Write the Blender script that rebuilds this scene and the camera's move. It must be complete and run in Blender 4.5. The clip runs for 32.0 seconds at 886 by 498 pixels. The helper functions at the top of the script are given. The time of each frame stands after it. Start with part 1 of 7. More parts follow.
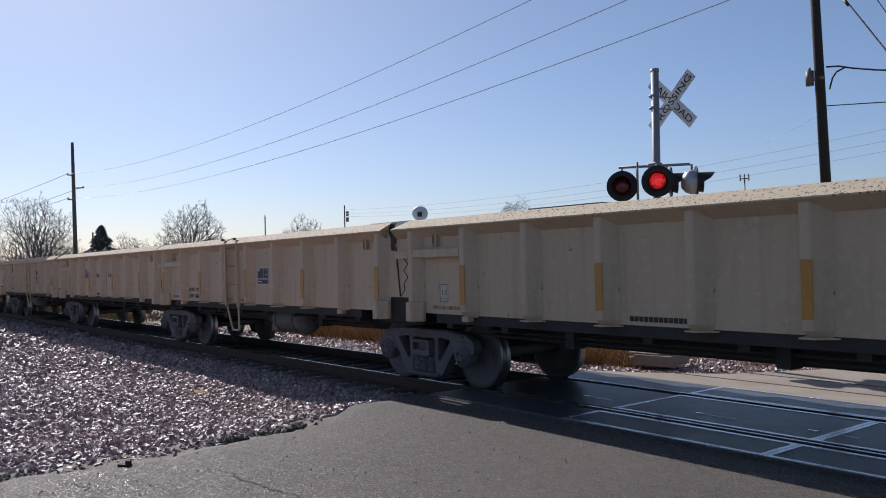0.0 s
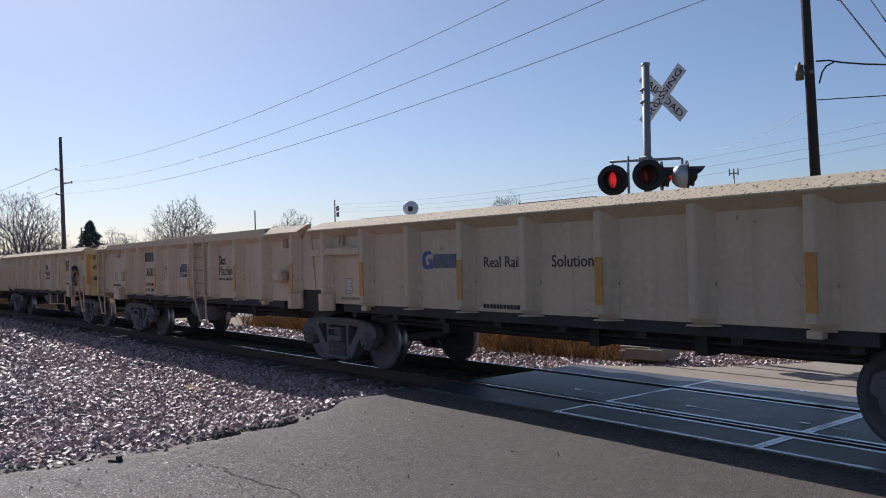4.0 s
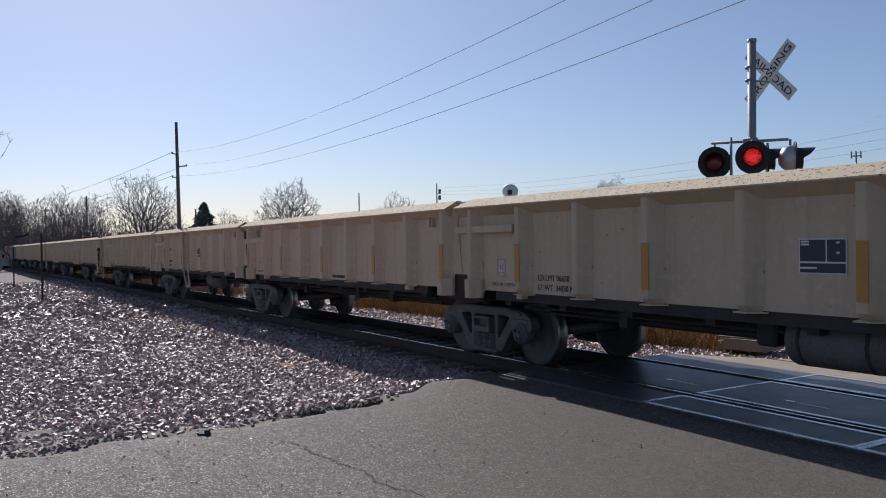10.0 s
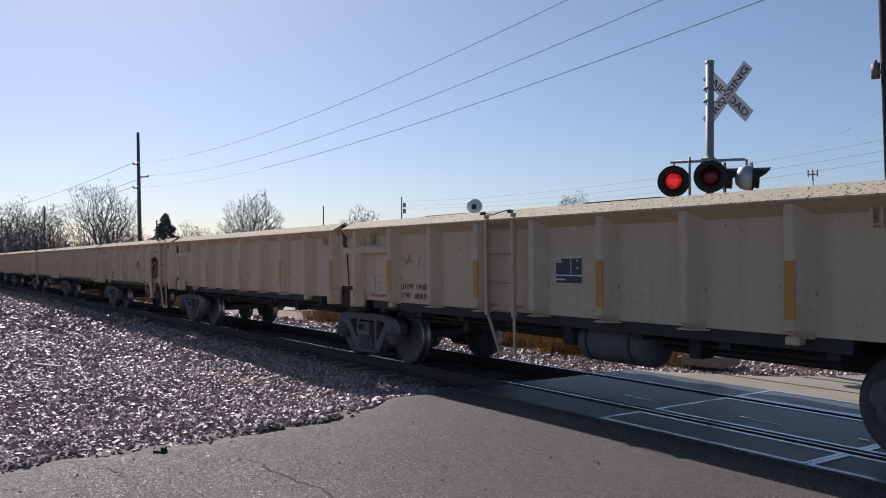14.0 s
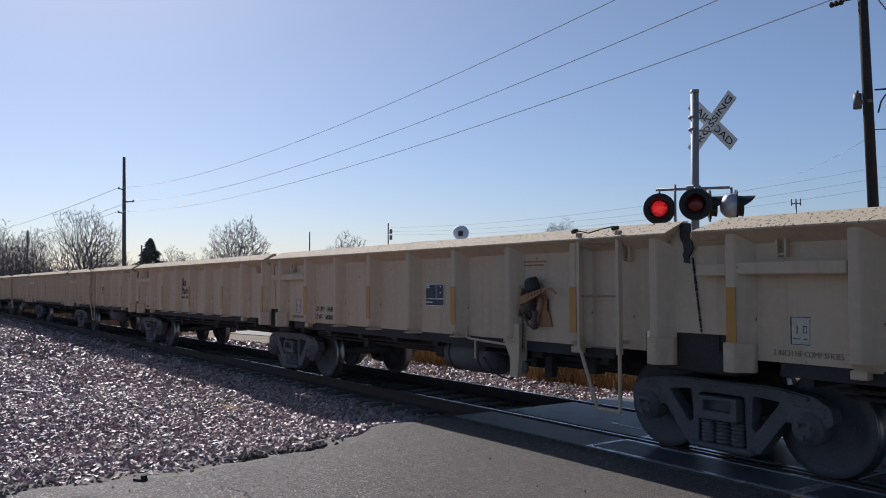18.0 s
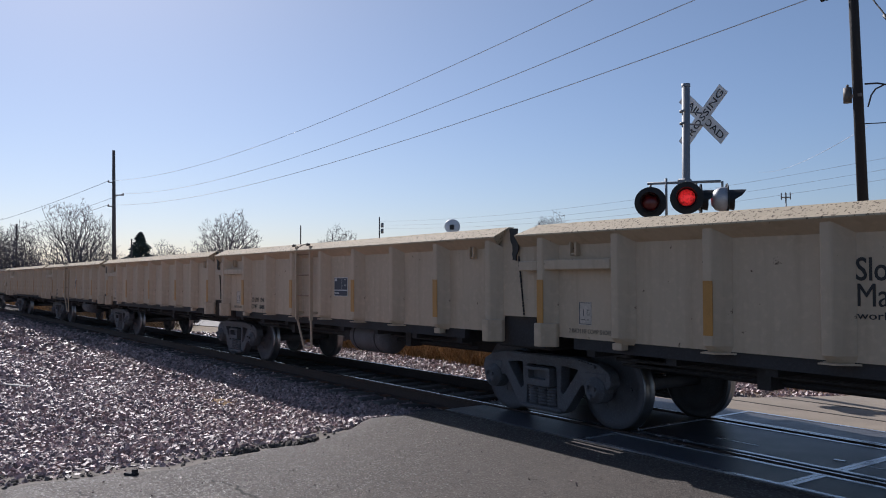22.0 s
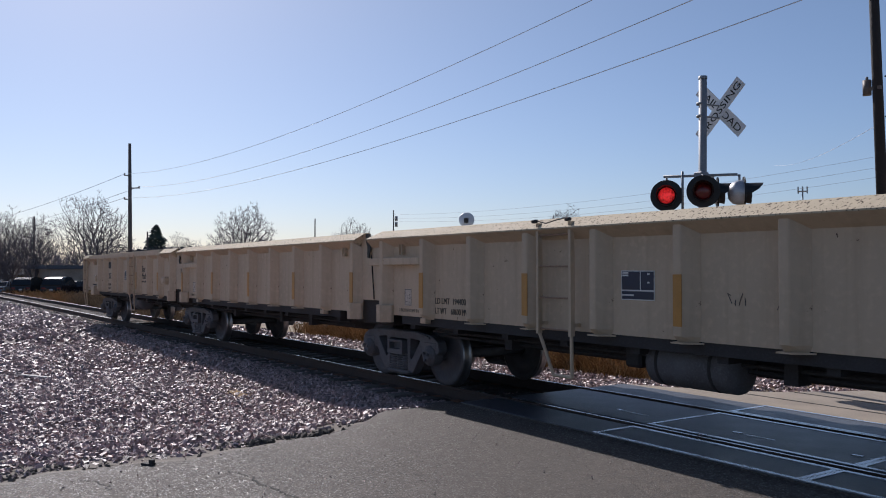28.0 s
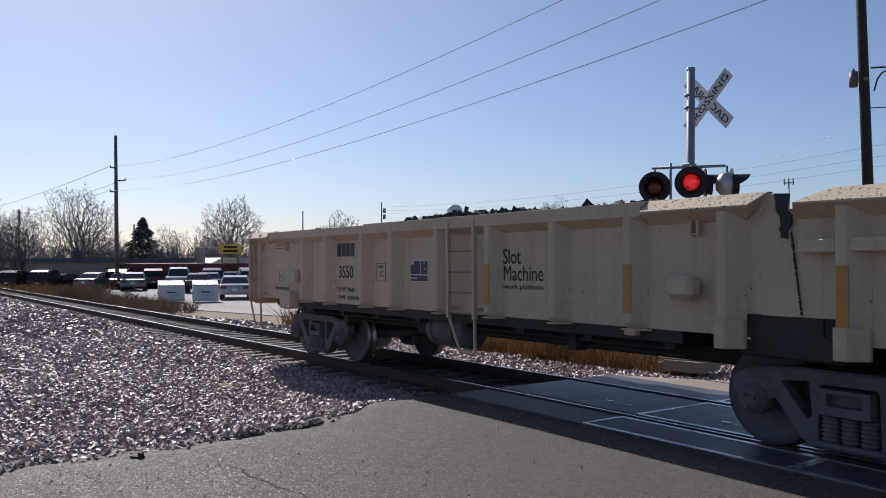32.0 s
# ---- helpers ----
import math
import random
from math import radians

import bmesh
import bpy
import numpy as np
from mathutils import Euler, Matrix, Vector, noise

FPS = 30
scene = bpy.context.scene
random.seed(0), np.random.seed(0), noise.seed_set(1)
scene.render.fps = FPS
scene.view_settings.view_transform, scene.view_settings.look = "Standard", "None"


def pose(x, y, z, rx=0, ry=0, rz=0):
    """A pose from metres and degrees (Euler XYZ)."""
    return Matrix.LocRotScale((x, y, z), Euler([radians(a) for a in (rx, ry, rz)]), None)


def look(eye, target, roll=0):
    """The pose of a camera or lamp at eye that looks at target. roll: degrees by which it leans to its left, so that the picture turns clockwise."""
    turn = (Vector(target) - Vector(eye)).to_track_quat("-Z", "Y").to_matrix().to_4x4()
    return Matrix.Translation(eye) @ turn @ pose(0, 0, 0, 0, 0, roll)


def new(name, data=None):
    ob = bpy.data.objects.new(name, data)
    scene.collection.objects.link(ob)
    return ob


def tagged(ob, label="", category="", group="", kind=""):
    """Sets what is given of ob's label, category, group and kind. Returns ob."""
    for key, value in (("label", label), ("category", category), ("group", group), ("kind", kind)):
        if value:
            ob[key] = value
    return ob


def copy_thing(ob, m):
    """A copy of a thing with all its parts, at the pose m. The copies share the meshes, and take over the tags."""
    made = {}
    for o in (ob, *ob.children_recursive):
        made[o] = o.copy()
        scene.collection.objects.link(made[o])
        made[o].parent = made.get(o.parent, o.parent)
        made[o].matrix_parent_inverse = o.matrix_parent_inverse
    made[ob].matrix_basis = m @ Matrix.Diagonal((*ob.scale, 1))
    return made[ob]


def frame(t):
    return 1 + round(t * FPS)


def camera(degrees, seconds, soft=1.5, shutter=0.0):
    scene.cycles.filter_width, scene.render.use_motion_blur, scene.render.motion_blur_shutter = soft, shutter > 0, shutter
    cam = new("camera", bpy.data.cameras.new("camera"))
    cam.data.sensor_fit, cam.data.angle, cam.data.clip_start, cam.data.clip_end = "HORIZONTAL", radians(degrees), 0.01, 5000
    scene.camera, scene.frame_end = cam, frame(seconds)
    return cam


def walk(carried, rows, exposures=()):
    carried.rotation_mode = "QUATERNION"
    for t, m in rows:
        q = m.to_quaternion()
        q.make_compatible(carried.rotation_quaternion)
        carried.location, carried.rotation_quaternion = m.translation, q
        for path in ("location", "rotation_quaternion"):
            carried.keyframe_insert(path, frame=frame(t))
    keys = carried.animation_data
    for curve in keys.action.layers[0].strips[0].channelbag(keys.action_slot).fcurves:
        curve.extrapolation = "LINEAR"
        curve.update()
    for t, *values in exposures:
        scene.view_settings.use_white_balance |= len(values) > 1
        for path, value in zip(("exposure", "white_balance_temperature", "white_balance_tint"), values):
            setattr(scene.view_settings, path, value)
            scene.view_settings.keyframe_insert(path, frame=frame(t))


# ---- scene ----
cam = camera(56.47, 32.0, soft=1.0)
PATH = [
    (0, pose(-0.009, -0.244, 1.737, 90.81, 1.36, 52.29)),
    (0.5, pose(-0.012, -0.244, 1.737, 90.74, 1.34, 52.17)),
    (1, pose(-0.014, -0.239, 1.736, 90.67, 1.36, 52.10)),
    (1.5, pose(-0.007, -0.245, 1.735, 90.62, 1.38, 52.00)),
    (2, pose(-0.016, -0.241, 1.736, 90.70, 1.44, 51.96)),
    (2.5, pose(-0.014, -0.241, 1.739, 90.68, 1.45, 51.91)),
    (4.5, pose(-0.034, -0.250, 1.722, 90.40, 1.47, 51.59)),
    (5, pose(-0.040, -0.270, 1.715, 90.43, 1.48, 51.71)),
    (5.5, pose(-0.060, -0.259, 1.709, 90.63, 1.52, 52.47)),
    (6, pose(-0.033, -0.241, 1.731, 90.74, 1.33, 51.15)),
    (6.5, pose(-0.015, -0.245, 1.743, 90.74, 1.14, 49.66)),
    (7, pose(-0.045, -0.243, 1.736, 90.76, 1.08, 49.56)),
    (7.5, pose(-0.031, -0.218, 1.729, 90.80, 1.10, 49.76)),
    (8, pose(-0.026, -0.118, 1.721, 90.80, 1.33, 54.97)),
    (8.5, pose(0.013, -0.023, 1.729, 90.00, 0.74, 58.43)),
    (9, pose(-0.009, -0.002, 1.727, 89.59, 0.70, 58.93)),
    (9.5, pose(-0.012, -0.016, 1.726, 89.53, 0.80, 58.82)),
    (10, pose(-0.013, -0.017, 1.722, 89.43, 0.83, 58.74)),
    (10.5, pose(-0.013, -0.021, 1.720, 89.35, 0.84, 58.65)),
    (11, pose(-0.010, -0.020, 1.726, 89.33, 0.85, 58.54)),
    (11.5, pose(0.006, -0.010, 1.734, 89.45, 0.89, 58.17)),
    (12, pose(0.024, -0.004, 1.732, 89.51, 0.87, 57.72)),
    (12.5, pose(0.033, 0.003, 1.745, 89.60, 0.67, 56.92)),
    (13, pose(0.037, -0.004, 1.740, 89.77, 0.49, 56.55)),
    (13.5, pose(0.044, -0.012, 1.744, 90.05, 0.44, 56.37)),
    (14, pose(0.035, -0.007, 1.754, 90.34, 0.39, 56.29)),
    (14.5, pose(0.030, 0.001, 1.753, 90.55, 0.38, 56.13)),
    (15, pose(0.027, -0.000, 1.751, 90.90, 0.30, 55.82)),
    (15.5, pose(0.019, -0.003, 1.749, 91.33, 0.18, 55.61)),
    (17.5, pose(0.008, 0.004, 1.745, 92.02, 0.12, 55.35)),
    (18, pose(0.011, 0.009, 1.745, 92.19, 0.12, 55.34)),
    (18.5, pose(0.009, 0.012, 1.748, 92.34, 0.09, 55.31)),
    (19, pose(0.006, 0.017, 1.744, 92.30, 0.09, 55.22)),
    (19.5, pose(0.014, 0.010, 1.747, 92.22, 0.12, 55.12)),
    (20, pose(0.010, 0.011, 1.742, 92.13, 0.13, 55.00)),
    (20.5, pose(0.009, -0.000, 1.738, 92.03, 0.19, 54.92)),
    (21, pose(0.010, -0.009, 1.738, 91.94, 0.12, 54.88)),
    (21.5, pose(0.005, -0.000, 1.737, 91.88, 0.11, 54.81)),
    (22, pose(0.001, 0.009, 1.744, 91.75, 0.14, 54.73)),
    (22.5, pose(0.003, 0.016, 1.736, 91.67, 0.19, 54.65)),
    (23, pose(-0.000, 0.000, 1.742, 91.58, 0.19, 54.54)),
    (23.5, pose(0.014, -0.022, 1.736, 91.56, 0.17, 55.07)),
    (24, pose(-0.002, -0.026, 1.732, 91.51, 0.09, 55.80)),
    (24.5, pose(0.001, -0.025, 1.731, 91.61, 0.04, 56.40)),
    (25, pose(0.005, -0.022, 1.733, 91.63, 0.12, 56.79)),
    (25.5, pose(0.018, -0.010, 1.737, 91.63, 0.15, 56.76)),
    (27.5, pose(-0.002, -0.009, 1.743, 91.39, -0.01, 55.82)),
    (28, pose(-0.016, 0.003, 1.735, 91.30, -0.03, 55.69)),
    (28.5, pose(-0.014, -0.001, 1.737, 91.23, 0.03, 55.60)),
    (29, pose(-0.013, 0.006, 1.731, 91.14, 0.02, 55.49)),
    (29.5, pose(-0.021, -0.005, 1.736, 91.05, 0.04, 55.38)),
    (30, pose(-0.023, -0.005, 1.733, 90.98, 0.10, 55.30)),
    (30.5, pose(-0.030, 0.001, 1.731, 90.90, 0.05, 55.20)),
    (31, pose(-0.031, -0.001, 1.726, 90.85, 0.04, 55.08)),
    (31.5, pose(-0.030, -0.008, 1.728, 90.78, 0.06, 54.98)),
    (32, pose(-0.029, -0.004, 1.730, 90.75, 0.12, 54.87)),
]
walk(cam, PATH, exposures=[(0.0, 0.05, 6030, 16), (7.0, 0.05, 6030, 16), (9.0, -0.03, 6080, 16), (13.0, 0.03, 6100, 16), (18.0, -0.07, 5980, 15), (25.0, -0.05, 6030, 16), (32.0, 0.02, 6060, 16)])

# ---- light ----
SUN_AZ, SUN_EL = 81.0, 38.0        # degrees: turn from +y towards -x, height
sd = Vector((-math.sin(radians(SUN_AZ)) * math.cos(radians(SUN_EL)), math.cos(radians(SUN_AZ)) * math.cos(radians(SUN_EL)), math.sin(radians(SUN_EL))))
world = bpy.data.worlds.new("sky")
scene.world = world
world.use_nodes = True
wn = world.node_tree
sky = wn.nodes.new("ShaderNodeTexSky")
sky.sky_type, sky.sun_disc = "NISHITA", False
sky.sun_elevation, sky.sun_rotation = radians(SUN_EL), math.atan2(sd.x, sd.y)
sky.air_density, sky.dust_density, sky.ozone_density, sky.altitude = 1.0, 0.8, 3.0, 250
wn.nodes["Background"].inputs["Strength"].default_value = 0.087
dirn = wn.nodes.new("ShaderNodeSeparateXYZ")
wn.links.new(wn.nodes.new("ShaderNodeTexCoord").outputs["Generated"], dirn.inputs[0])
haze = wn.nodes.new("ShaderNodeValToRGB")
haze.color_ramp.elements[0].position, haze.color_ramp.elements[1].position = 0.0, 0.34
haze.color_ramp.elements[0].color, haze.color_ramp.elements[1].color = (0.85, 0.89, 1.0, 1), (1.0, 0.965, 0.92, 1)
wn.links.new(dirn.outputs["Z"], haze.inputs["Fac"])
tint = wn.nodes.new("ShaderNodeMix")
tint.data_type, tint.blend_type = "RGBA", "MULTIPLY"
tint.inputs[0].default_value = 1.0
wn.links.new(sky.outputs["Color"], tint.inputs[6])
wn.links.new(haze.outputs["Color"], tint.inputs[7])
wn.links.new(tint.outputs[2], wn.nodes["Background"].inputs["Color"])
sun = new("sun", bpy.data.lights.new("sun", "SUN"))
sun.data.energy, sun.data.angle, sun.data.color = 4.9, radians(0.53), (1.0, 0.94, 0.85)
sun.matrix_world = look(sd * 50, (0, 0, 0))
scene.view_settings.exposure = 0.0

# ---- materials ----
def mat(name, base, rough=0.6, metal=0.0, dark=None, light=None, scale=6.0, fine=60.0, bump=0.15, amount=0.5, spec=0.5, island=0.0, obj=0.0, emit=0.0):
    """A surface with two scales of variation: wide stains between dark and base, and a fine grain; bump from the grain."""
    m = bpy.data.materials.new(name)
    m.use_nodes = True
    nt = m.node_tree
    b = nt.nodes["Principled BSDF"]
    dark = dark or tuple(c * 0.72 for c in base)
    light = light or tuple(min(1, c * 1.18) for c in base)
    co = nt.nodes.new("ShaderNodeTexCoord")
    n1 = nt.nodes.new("ShaderNodeTexNoise")
    n1.inputs["Scale"].default_value, n1.inputs["Detail"].default_value = scale, 6
    n2 = nt.nodes.new("ShaderNodeTexNoise")
    n2.inputs["Scale"].default_value, n2.inputs["Detail"].default_value = fine, 4
    for n in (n1, n2):
        nt.links.new(co.outputs["Object"], n.inputs["Vector"])
    r1 = nt.nodes.new("ShaderNodeValToRGB")
    r1.color_ramp.elements[0].position, r1.color_ramp.elements[1].position = 0.5 - amount * 0.4, 0.5 + amount * 0.3
    r1.color_ramp.elements[0].color, r1.color_ramp.elements[1].color = (*dark, 1), (*base, 1)
    nt.links.new(n1.outputs["Fac"], r1.inputs["Fac"])
    mx = nt.nodes.new("ShaderNodeMix")
    mx.data_type = "RGBA"
    r2 = nt.nodes.new("ShaderNodeValToRGB")
    r2.color_ramp.elements[0].position, r2.color_ramp.elements[1].position = 0.5, 0.75
    nt.links.new(n2.outputs["Fac"], r2.inputs["Fac"])
    nt.links.new(r2.outputs["Color"], mx.inputs[0])
    nt.links.new(r1.outputs["Color"], mx.inputs[6])
    mx.inputs[7].default_value = (*light, 1)
    out = mx.outputs[2]
    for k, kind in ((island, "geo"), (obj, "obj")):
        if k:
            rnd = nt.nodes.new("ShaderNodeNewGeometry").outputs["Random Per Island"] if kind == "geo" else nt.nodes.new("ShaderNodeObjectInfo").outputs["Random"]
            mr = nt.nodes.new("ShaderNodeMapRange")
            mr.inputs["To Min"].default_value, mr.inputs["To Max"].default_value = 1 - k, 1 + k
            nt.links.new(rnd, mr.inputs["Value"])
            vm = nt.nodes.new("ShaderNodeVectorMath")
            vm.operation = "SCALE"
            nt.links.new(out, vm.inputs[0])
            nt.links.new(mr.outputs[0], vm.inputs["Scale"])
            out = vm.outputs[0]
    nt.links.new(out, b.inputs["Base Color"])
    rr = nt.nodes.new("ShaderNodeMapRange")
    rr.inputs["To Min"].default_value, rr.inputs["To Max"].default_value = max(0.03, rough - 0.12), min(1, rough + 0.12)
    nt.links.new(n1.outputs["Fac"], rr.inputs["Value"])
    nt.links.new(rr.outputs[0], b.inputs["Roughness"])
    b.inputs["Metallic"].default_value = metal
    b.inputs["Specular IOR Level"].default_value = spec
    if bump:
        bp = nt.nodes.new("ShaderNodeBump")
        bp.inputs["Strength"].default_value, bp.inputs["Distance"].default_value = bump, 0.02
        nt.links.new(n2.outputs["Fac"], bp.inputs["Height"])
        nt.links.new(bp.outputs["Normal"], b.inputs["Normal"])
    if emit:
        b.inputs["Emission Color"].default_value = (*base, 1)
        b.inputs["Emission Strength"].default_value = emit
    return m

def chipped(name, base, chip, scale, low, high, rough=0.55, streak=True):
    """Paint with chips of rust where a noise passes a threshold, and faint dirt runs down the side."""
    m = mat(name, base, rough, scale=1.3, fine=14, bump=0.08, amount=0.6, dark=tuple(c * 0.84 for c in base), light=tuple(min(1, c * 1.05) for c in base))
    nt = m.node_tree
    b = nt.nodes["Principled BSDF"]
    old = b.inputs["Base Color"].links[0].from_socket
    co = nt.nodes.new("ShaderNodeTexCoord")
    n = nt.nodes.new("ShaderNodeTexNoise")
    n.inputs["Scale"].default_value, n.inputs["Detail"].default_value, n.inputs["Roughness"].default_value = scale, 5, 0.65
    nt.links.new(co.outputs["Object"], n.inputs["Vector"])
    r = nt.nodes.new("ShaderNodeValToRGB")
    r.color_ramp.elements[0].position, r.color_ramp.elements[1].position = low, high
    nt.links.new(n.outputs["Fac"], r.inputs["Fac"])
    mx = nt.nodes.new("ShaderNodeMix")
    mx.data_type = "RGBA"
    nt.links.new(r.outputs["Color"], mx.inputs[0])
    nt.links.new(old, mx.inputs[6])
    mx.inputs[7].default_value = (*chip, 1)
    out = mx.outputs[2]
    if streak:
        mp = nt.nodes.new("ShaderNodeMapping")
        mp.inputs["Scale"].default_value = (5, 5, 0.35)
        n3 = nt.nodes.new("ShaderNodeTexNoise")
        n3.inputs["Scale"].default_value, n3.inputs["Detail"].default_value = 1.6, 5
        nt.links.new(co.outputs["Object"], mp.inputs["Vector"])
        nt.links.new(mp.outputs["Vector"], n3.inputs["Vector"])
        r3 = nt.nodes.new("ShaderNodeValToRGB")
        r3.color_ramp.elements[0].position, r3.color_ramp.elements[1].position = 0.52, 0.78
        r3.color_ramp.elements[1].color = (0.38, 0.38, 0.38, 1)
        nt.links.new(n3.outputs["Fac"], r3.inputs["Fac"])
        m3 = nt.nodes.new("ShaderNodeMix")
        m3.data_type = "RGBA"
        nt.links.new(r3.outputs["Color"], m3.inputs[0])
        nt.links.new(out, m3.inputs[6])
        m3.inputs[7].default_value = (base[0] * 0.55, base[1] * 0.48, base[2] * 0.4, 1)
        out = m3.outputs[2]
    nt.links.new(out, b.inputs["Base Color"])
    return m

def plain(name, base, rough=0.5, metal=0.0, alpha=None):
    m = bpy.data.materials.new(name)
    m.use_nodes = True
    b = m.node_tree.nodes["Principled BSDF"]
    b.inputs["Base Color"].default_value = (*base, 1)
    b.inputs["Roughness"].default_value, b.inputs["Metallic"].default_value = rough, metal
    return m

CREAM = (0.575, 0.445, 0.31)
M_CREAM = chipped("cream paint", CREAM, (0.10, 0.055, 0.03), 9, 0.685, 0.71)
M_CAP = chipped("chipped cream paint", (0.55, 0.46, 0.33), (0.10, 0.075, 0.055), 34, 0.575, 0.60, rough=0.8, streak=False)
M_CAP.node_tree.nodes["Principled BSDF"].inputs["Specular IOR Level"].default_value = 0.2
M_YEL = chipped("yellow weathered paint", (0.55, 0.44, 0.255), (0.16, 0.09, 0.05), 12, 0.68, 0.71)
M_YELRUST = chipped("rust-eaten yellow paint", (0.36, 0.26, 0.14), (0.10, 0.06, 0.04), 7, 0.45, 0.52)
M_STRIP = mat("amber reflective strip", (0.49, 0.23, 0.045), 0.35, scale=4, fine=80, bump=0.03)
M_UNDER = mat("dark grimy steel", (0.052, 0.049, 0.050), 0.8, 0.0, spec=0.3, scale=3, fine=40, bump=0.3)
M_TRUCK = mat("dusty cast steel", (0.14, 0.138, 0.148), 0.75, 0.1, scale=4, fine=50, bump=0.3, dark=(0.09, 0.085, 0.085))
M_WHEEL = mat("rusty wheel steel", (0.125, 0.12, 0.128), 0.7, 0.15, scale=5, fine=40, bump=0.15)
M_TREAD = mat("worn wheel tread", (0.36, 0.35, 0.35), 0.36, 0.9, scale=5, fine=90, bump=0.02)
M_RAILTOP = mat("polished rail head", (0.52, 0.52, 0.53), 0.26, 1.0, scale=3, fine=90, bump=0.02)
M_RAILWEB = mat("rusty rail web", (0.075, 0.05, 0.04), 0.85, 0.1, scale=3, fine=40, bump=0.3)
M_INK = mat("black stencil paint", (0.012, 0.012, 0.014), 0.5, scale=8, fine=60, bump=0.0)
M_SCRAWL = mat("thin worn spray paint", (0.06, 0.06, 0.068), 0.6, scale=12, bump=0.0)
M_FADED = mat("worn faded stencil paint", (0.19, 0.165, 0.135), 0.6, scale=30, fine=90, bump=0.0, dark=(0.36, 0.29, 0.21), amount=0.9)
M_DECAL = mat("pale grimy decal", (0.58, 0.50, 0.42), 0.5, scale=7, fine=60, bump=0.0)
M_REDINK = mat("faded red stencil paint", (0.45, 0.10, 0.08), 0.5, bump=0.0)
M_NAVY = mat("navy plate paint", (0.017, 0.024, 0.055), 0.45, scale=5, bump=0.02)
M_BLUE = mat("blue logo paint", (0.05, 0.09, 0.30), 0.45, scale=5, bump=0.0)
M_LOGO = mat("slate logo paint", (0.085, 0.10, 0.17), 0.5, scale=5, bump=0.0)
M_GREYW = mat("white plate paint", (0.72, 0.72, 0.70), 0.5, scale=5, bump=0.02)
M_GALV = mat("galvanised pipe", (0.27, 0.28, 0.295), 0.6, 0.3, scale=4, fine=50, bump=0.06)
M_SIGN = mat("white sign sheeting", (0.80, 0.80, 0.80), 0.45, scale=2, fine=60, bump=0.02)
M_BLACK = mat("matt black paint", (0.012, 0.012, 0.013), 0.55, scale=5, bump=0.05)
M_SILVER = mat("silver painted housing", (0.50, 0.51, 0.53), 0.38, 0.35, scale=3, bump=0.05)
M_LENS = plain("dark red lens", (0.13, 0.010, 0.012), 0.2)
M_LIT = plain("lit red lens", (0.35, 0.01, 0.01), 0.3)
nt = M_LIT.node_tree
wv = nt.nodes.new("ShaderNodeTexNoise")
wv.inputs["Scale"].default_value, wv.inputs["Detail"].default_value = 26, 2
wr = nt.nodes.new("ShaderNodeValToRGB")
wr.color_ramp.elements[0].position, wr.color_ramp.elements[1].position = 0.30, 0.66
wr.color_ramp.elements[0].color, wr.color_ramp.elements[1].color = (0.16, 0.004, 0.004, 1), (1.0, 0.035, 0.035, 1)
lc = nt.nodes.new("ShaderNodeTexCoord")
nt.links.new(lc.outputs["Object"], wv.inputs["Vector"])
ln = nt.nodes.new("ShaderNodeVectorMath")
ln.operation = "LENGTH"
nt.links.new(lc.outputs["Object"], ln.inputs[0])
lm = nt.nodes.new("ShaderNodeMapRange")
for key, val in (("From Min", 0.03), ("From Max", 0.14), ("To Min", 0.22), ("To Max", -0.16)):
    lm.inputs[key].default_value = val
nt.links.new(ln.outputs["Value"], lm.inputs["Value"])
la = nt.nodes.new("ShaderNodeMath")
nt.links.new(wv.outputs["Fac"], la.inputs[0])
nt.links.new(lm.outputs[0], la.inputs[1])
nt.links.new(la.outputs[0], wr.inputs["Fac"])
nt.links.new(wr.outputs["Color"], nt.nodes["Principled BSDF"].inputs["Emission Color"])
nt.nodes["Principled BSDF"].inputs["Emission Strength"].default_value = 0.62
M_WOODPOLE = mat("creosoted pole wood", (0.032, 0.026, 0.024), 0.85, scale=3, fine=30, bump=0.4)
M_WOODFAR = mat("weathered pole wood", (0.14, 0.12, 0.11), 0.85, scale=3, fine=30, bump=0.3)
M_POLECAN = mat("brown grey can paint", (0.16, 0.13, 0.11), 0.6, scale=6, bump=0.05)
M_WIRE = plain("dark cable", (0.02, 0.02, 0.022), 0.55)
M_WIREBR = plain("bare bright wire", (0.55, 0.55, 0.56), 0.3, 0.9)
M_TIE = mat("weathered tie wood", (0.135, 0.115, 0.10), 0.9, scale=5, fine=45, bump=0.5, obj=0.25)
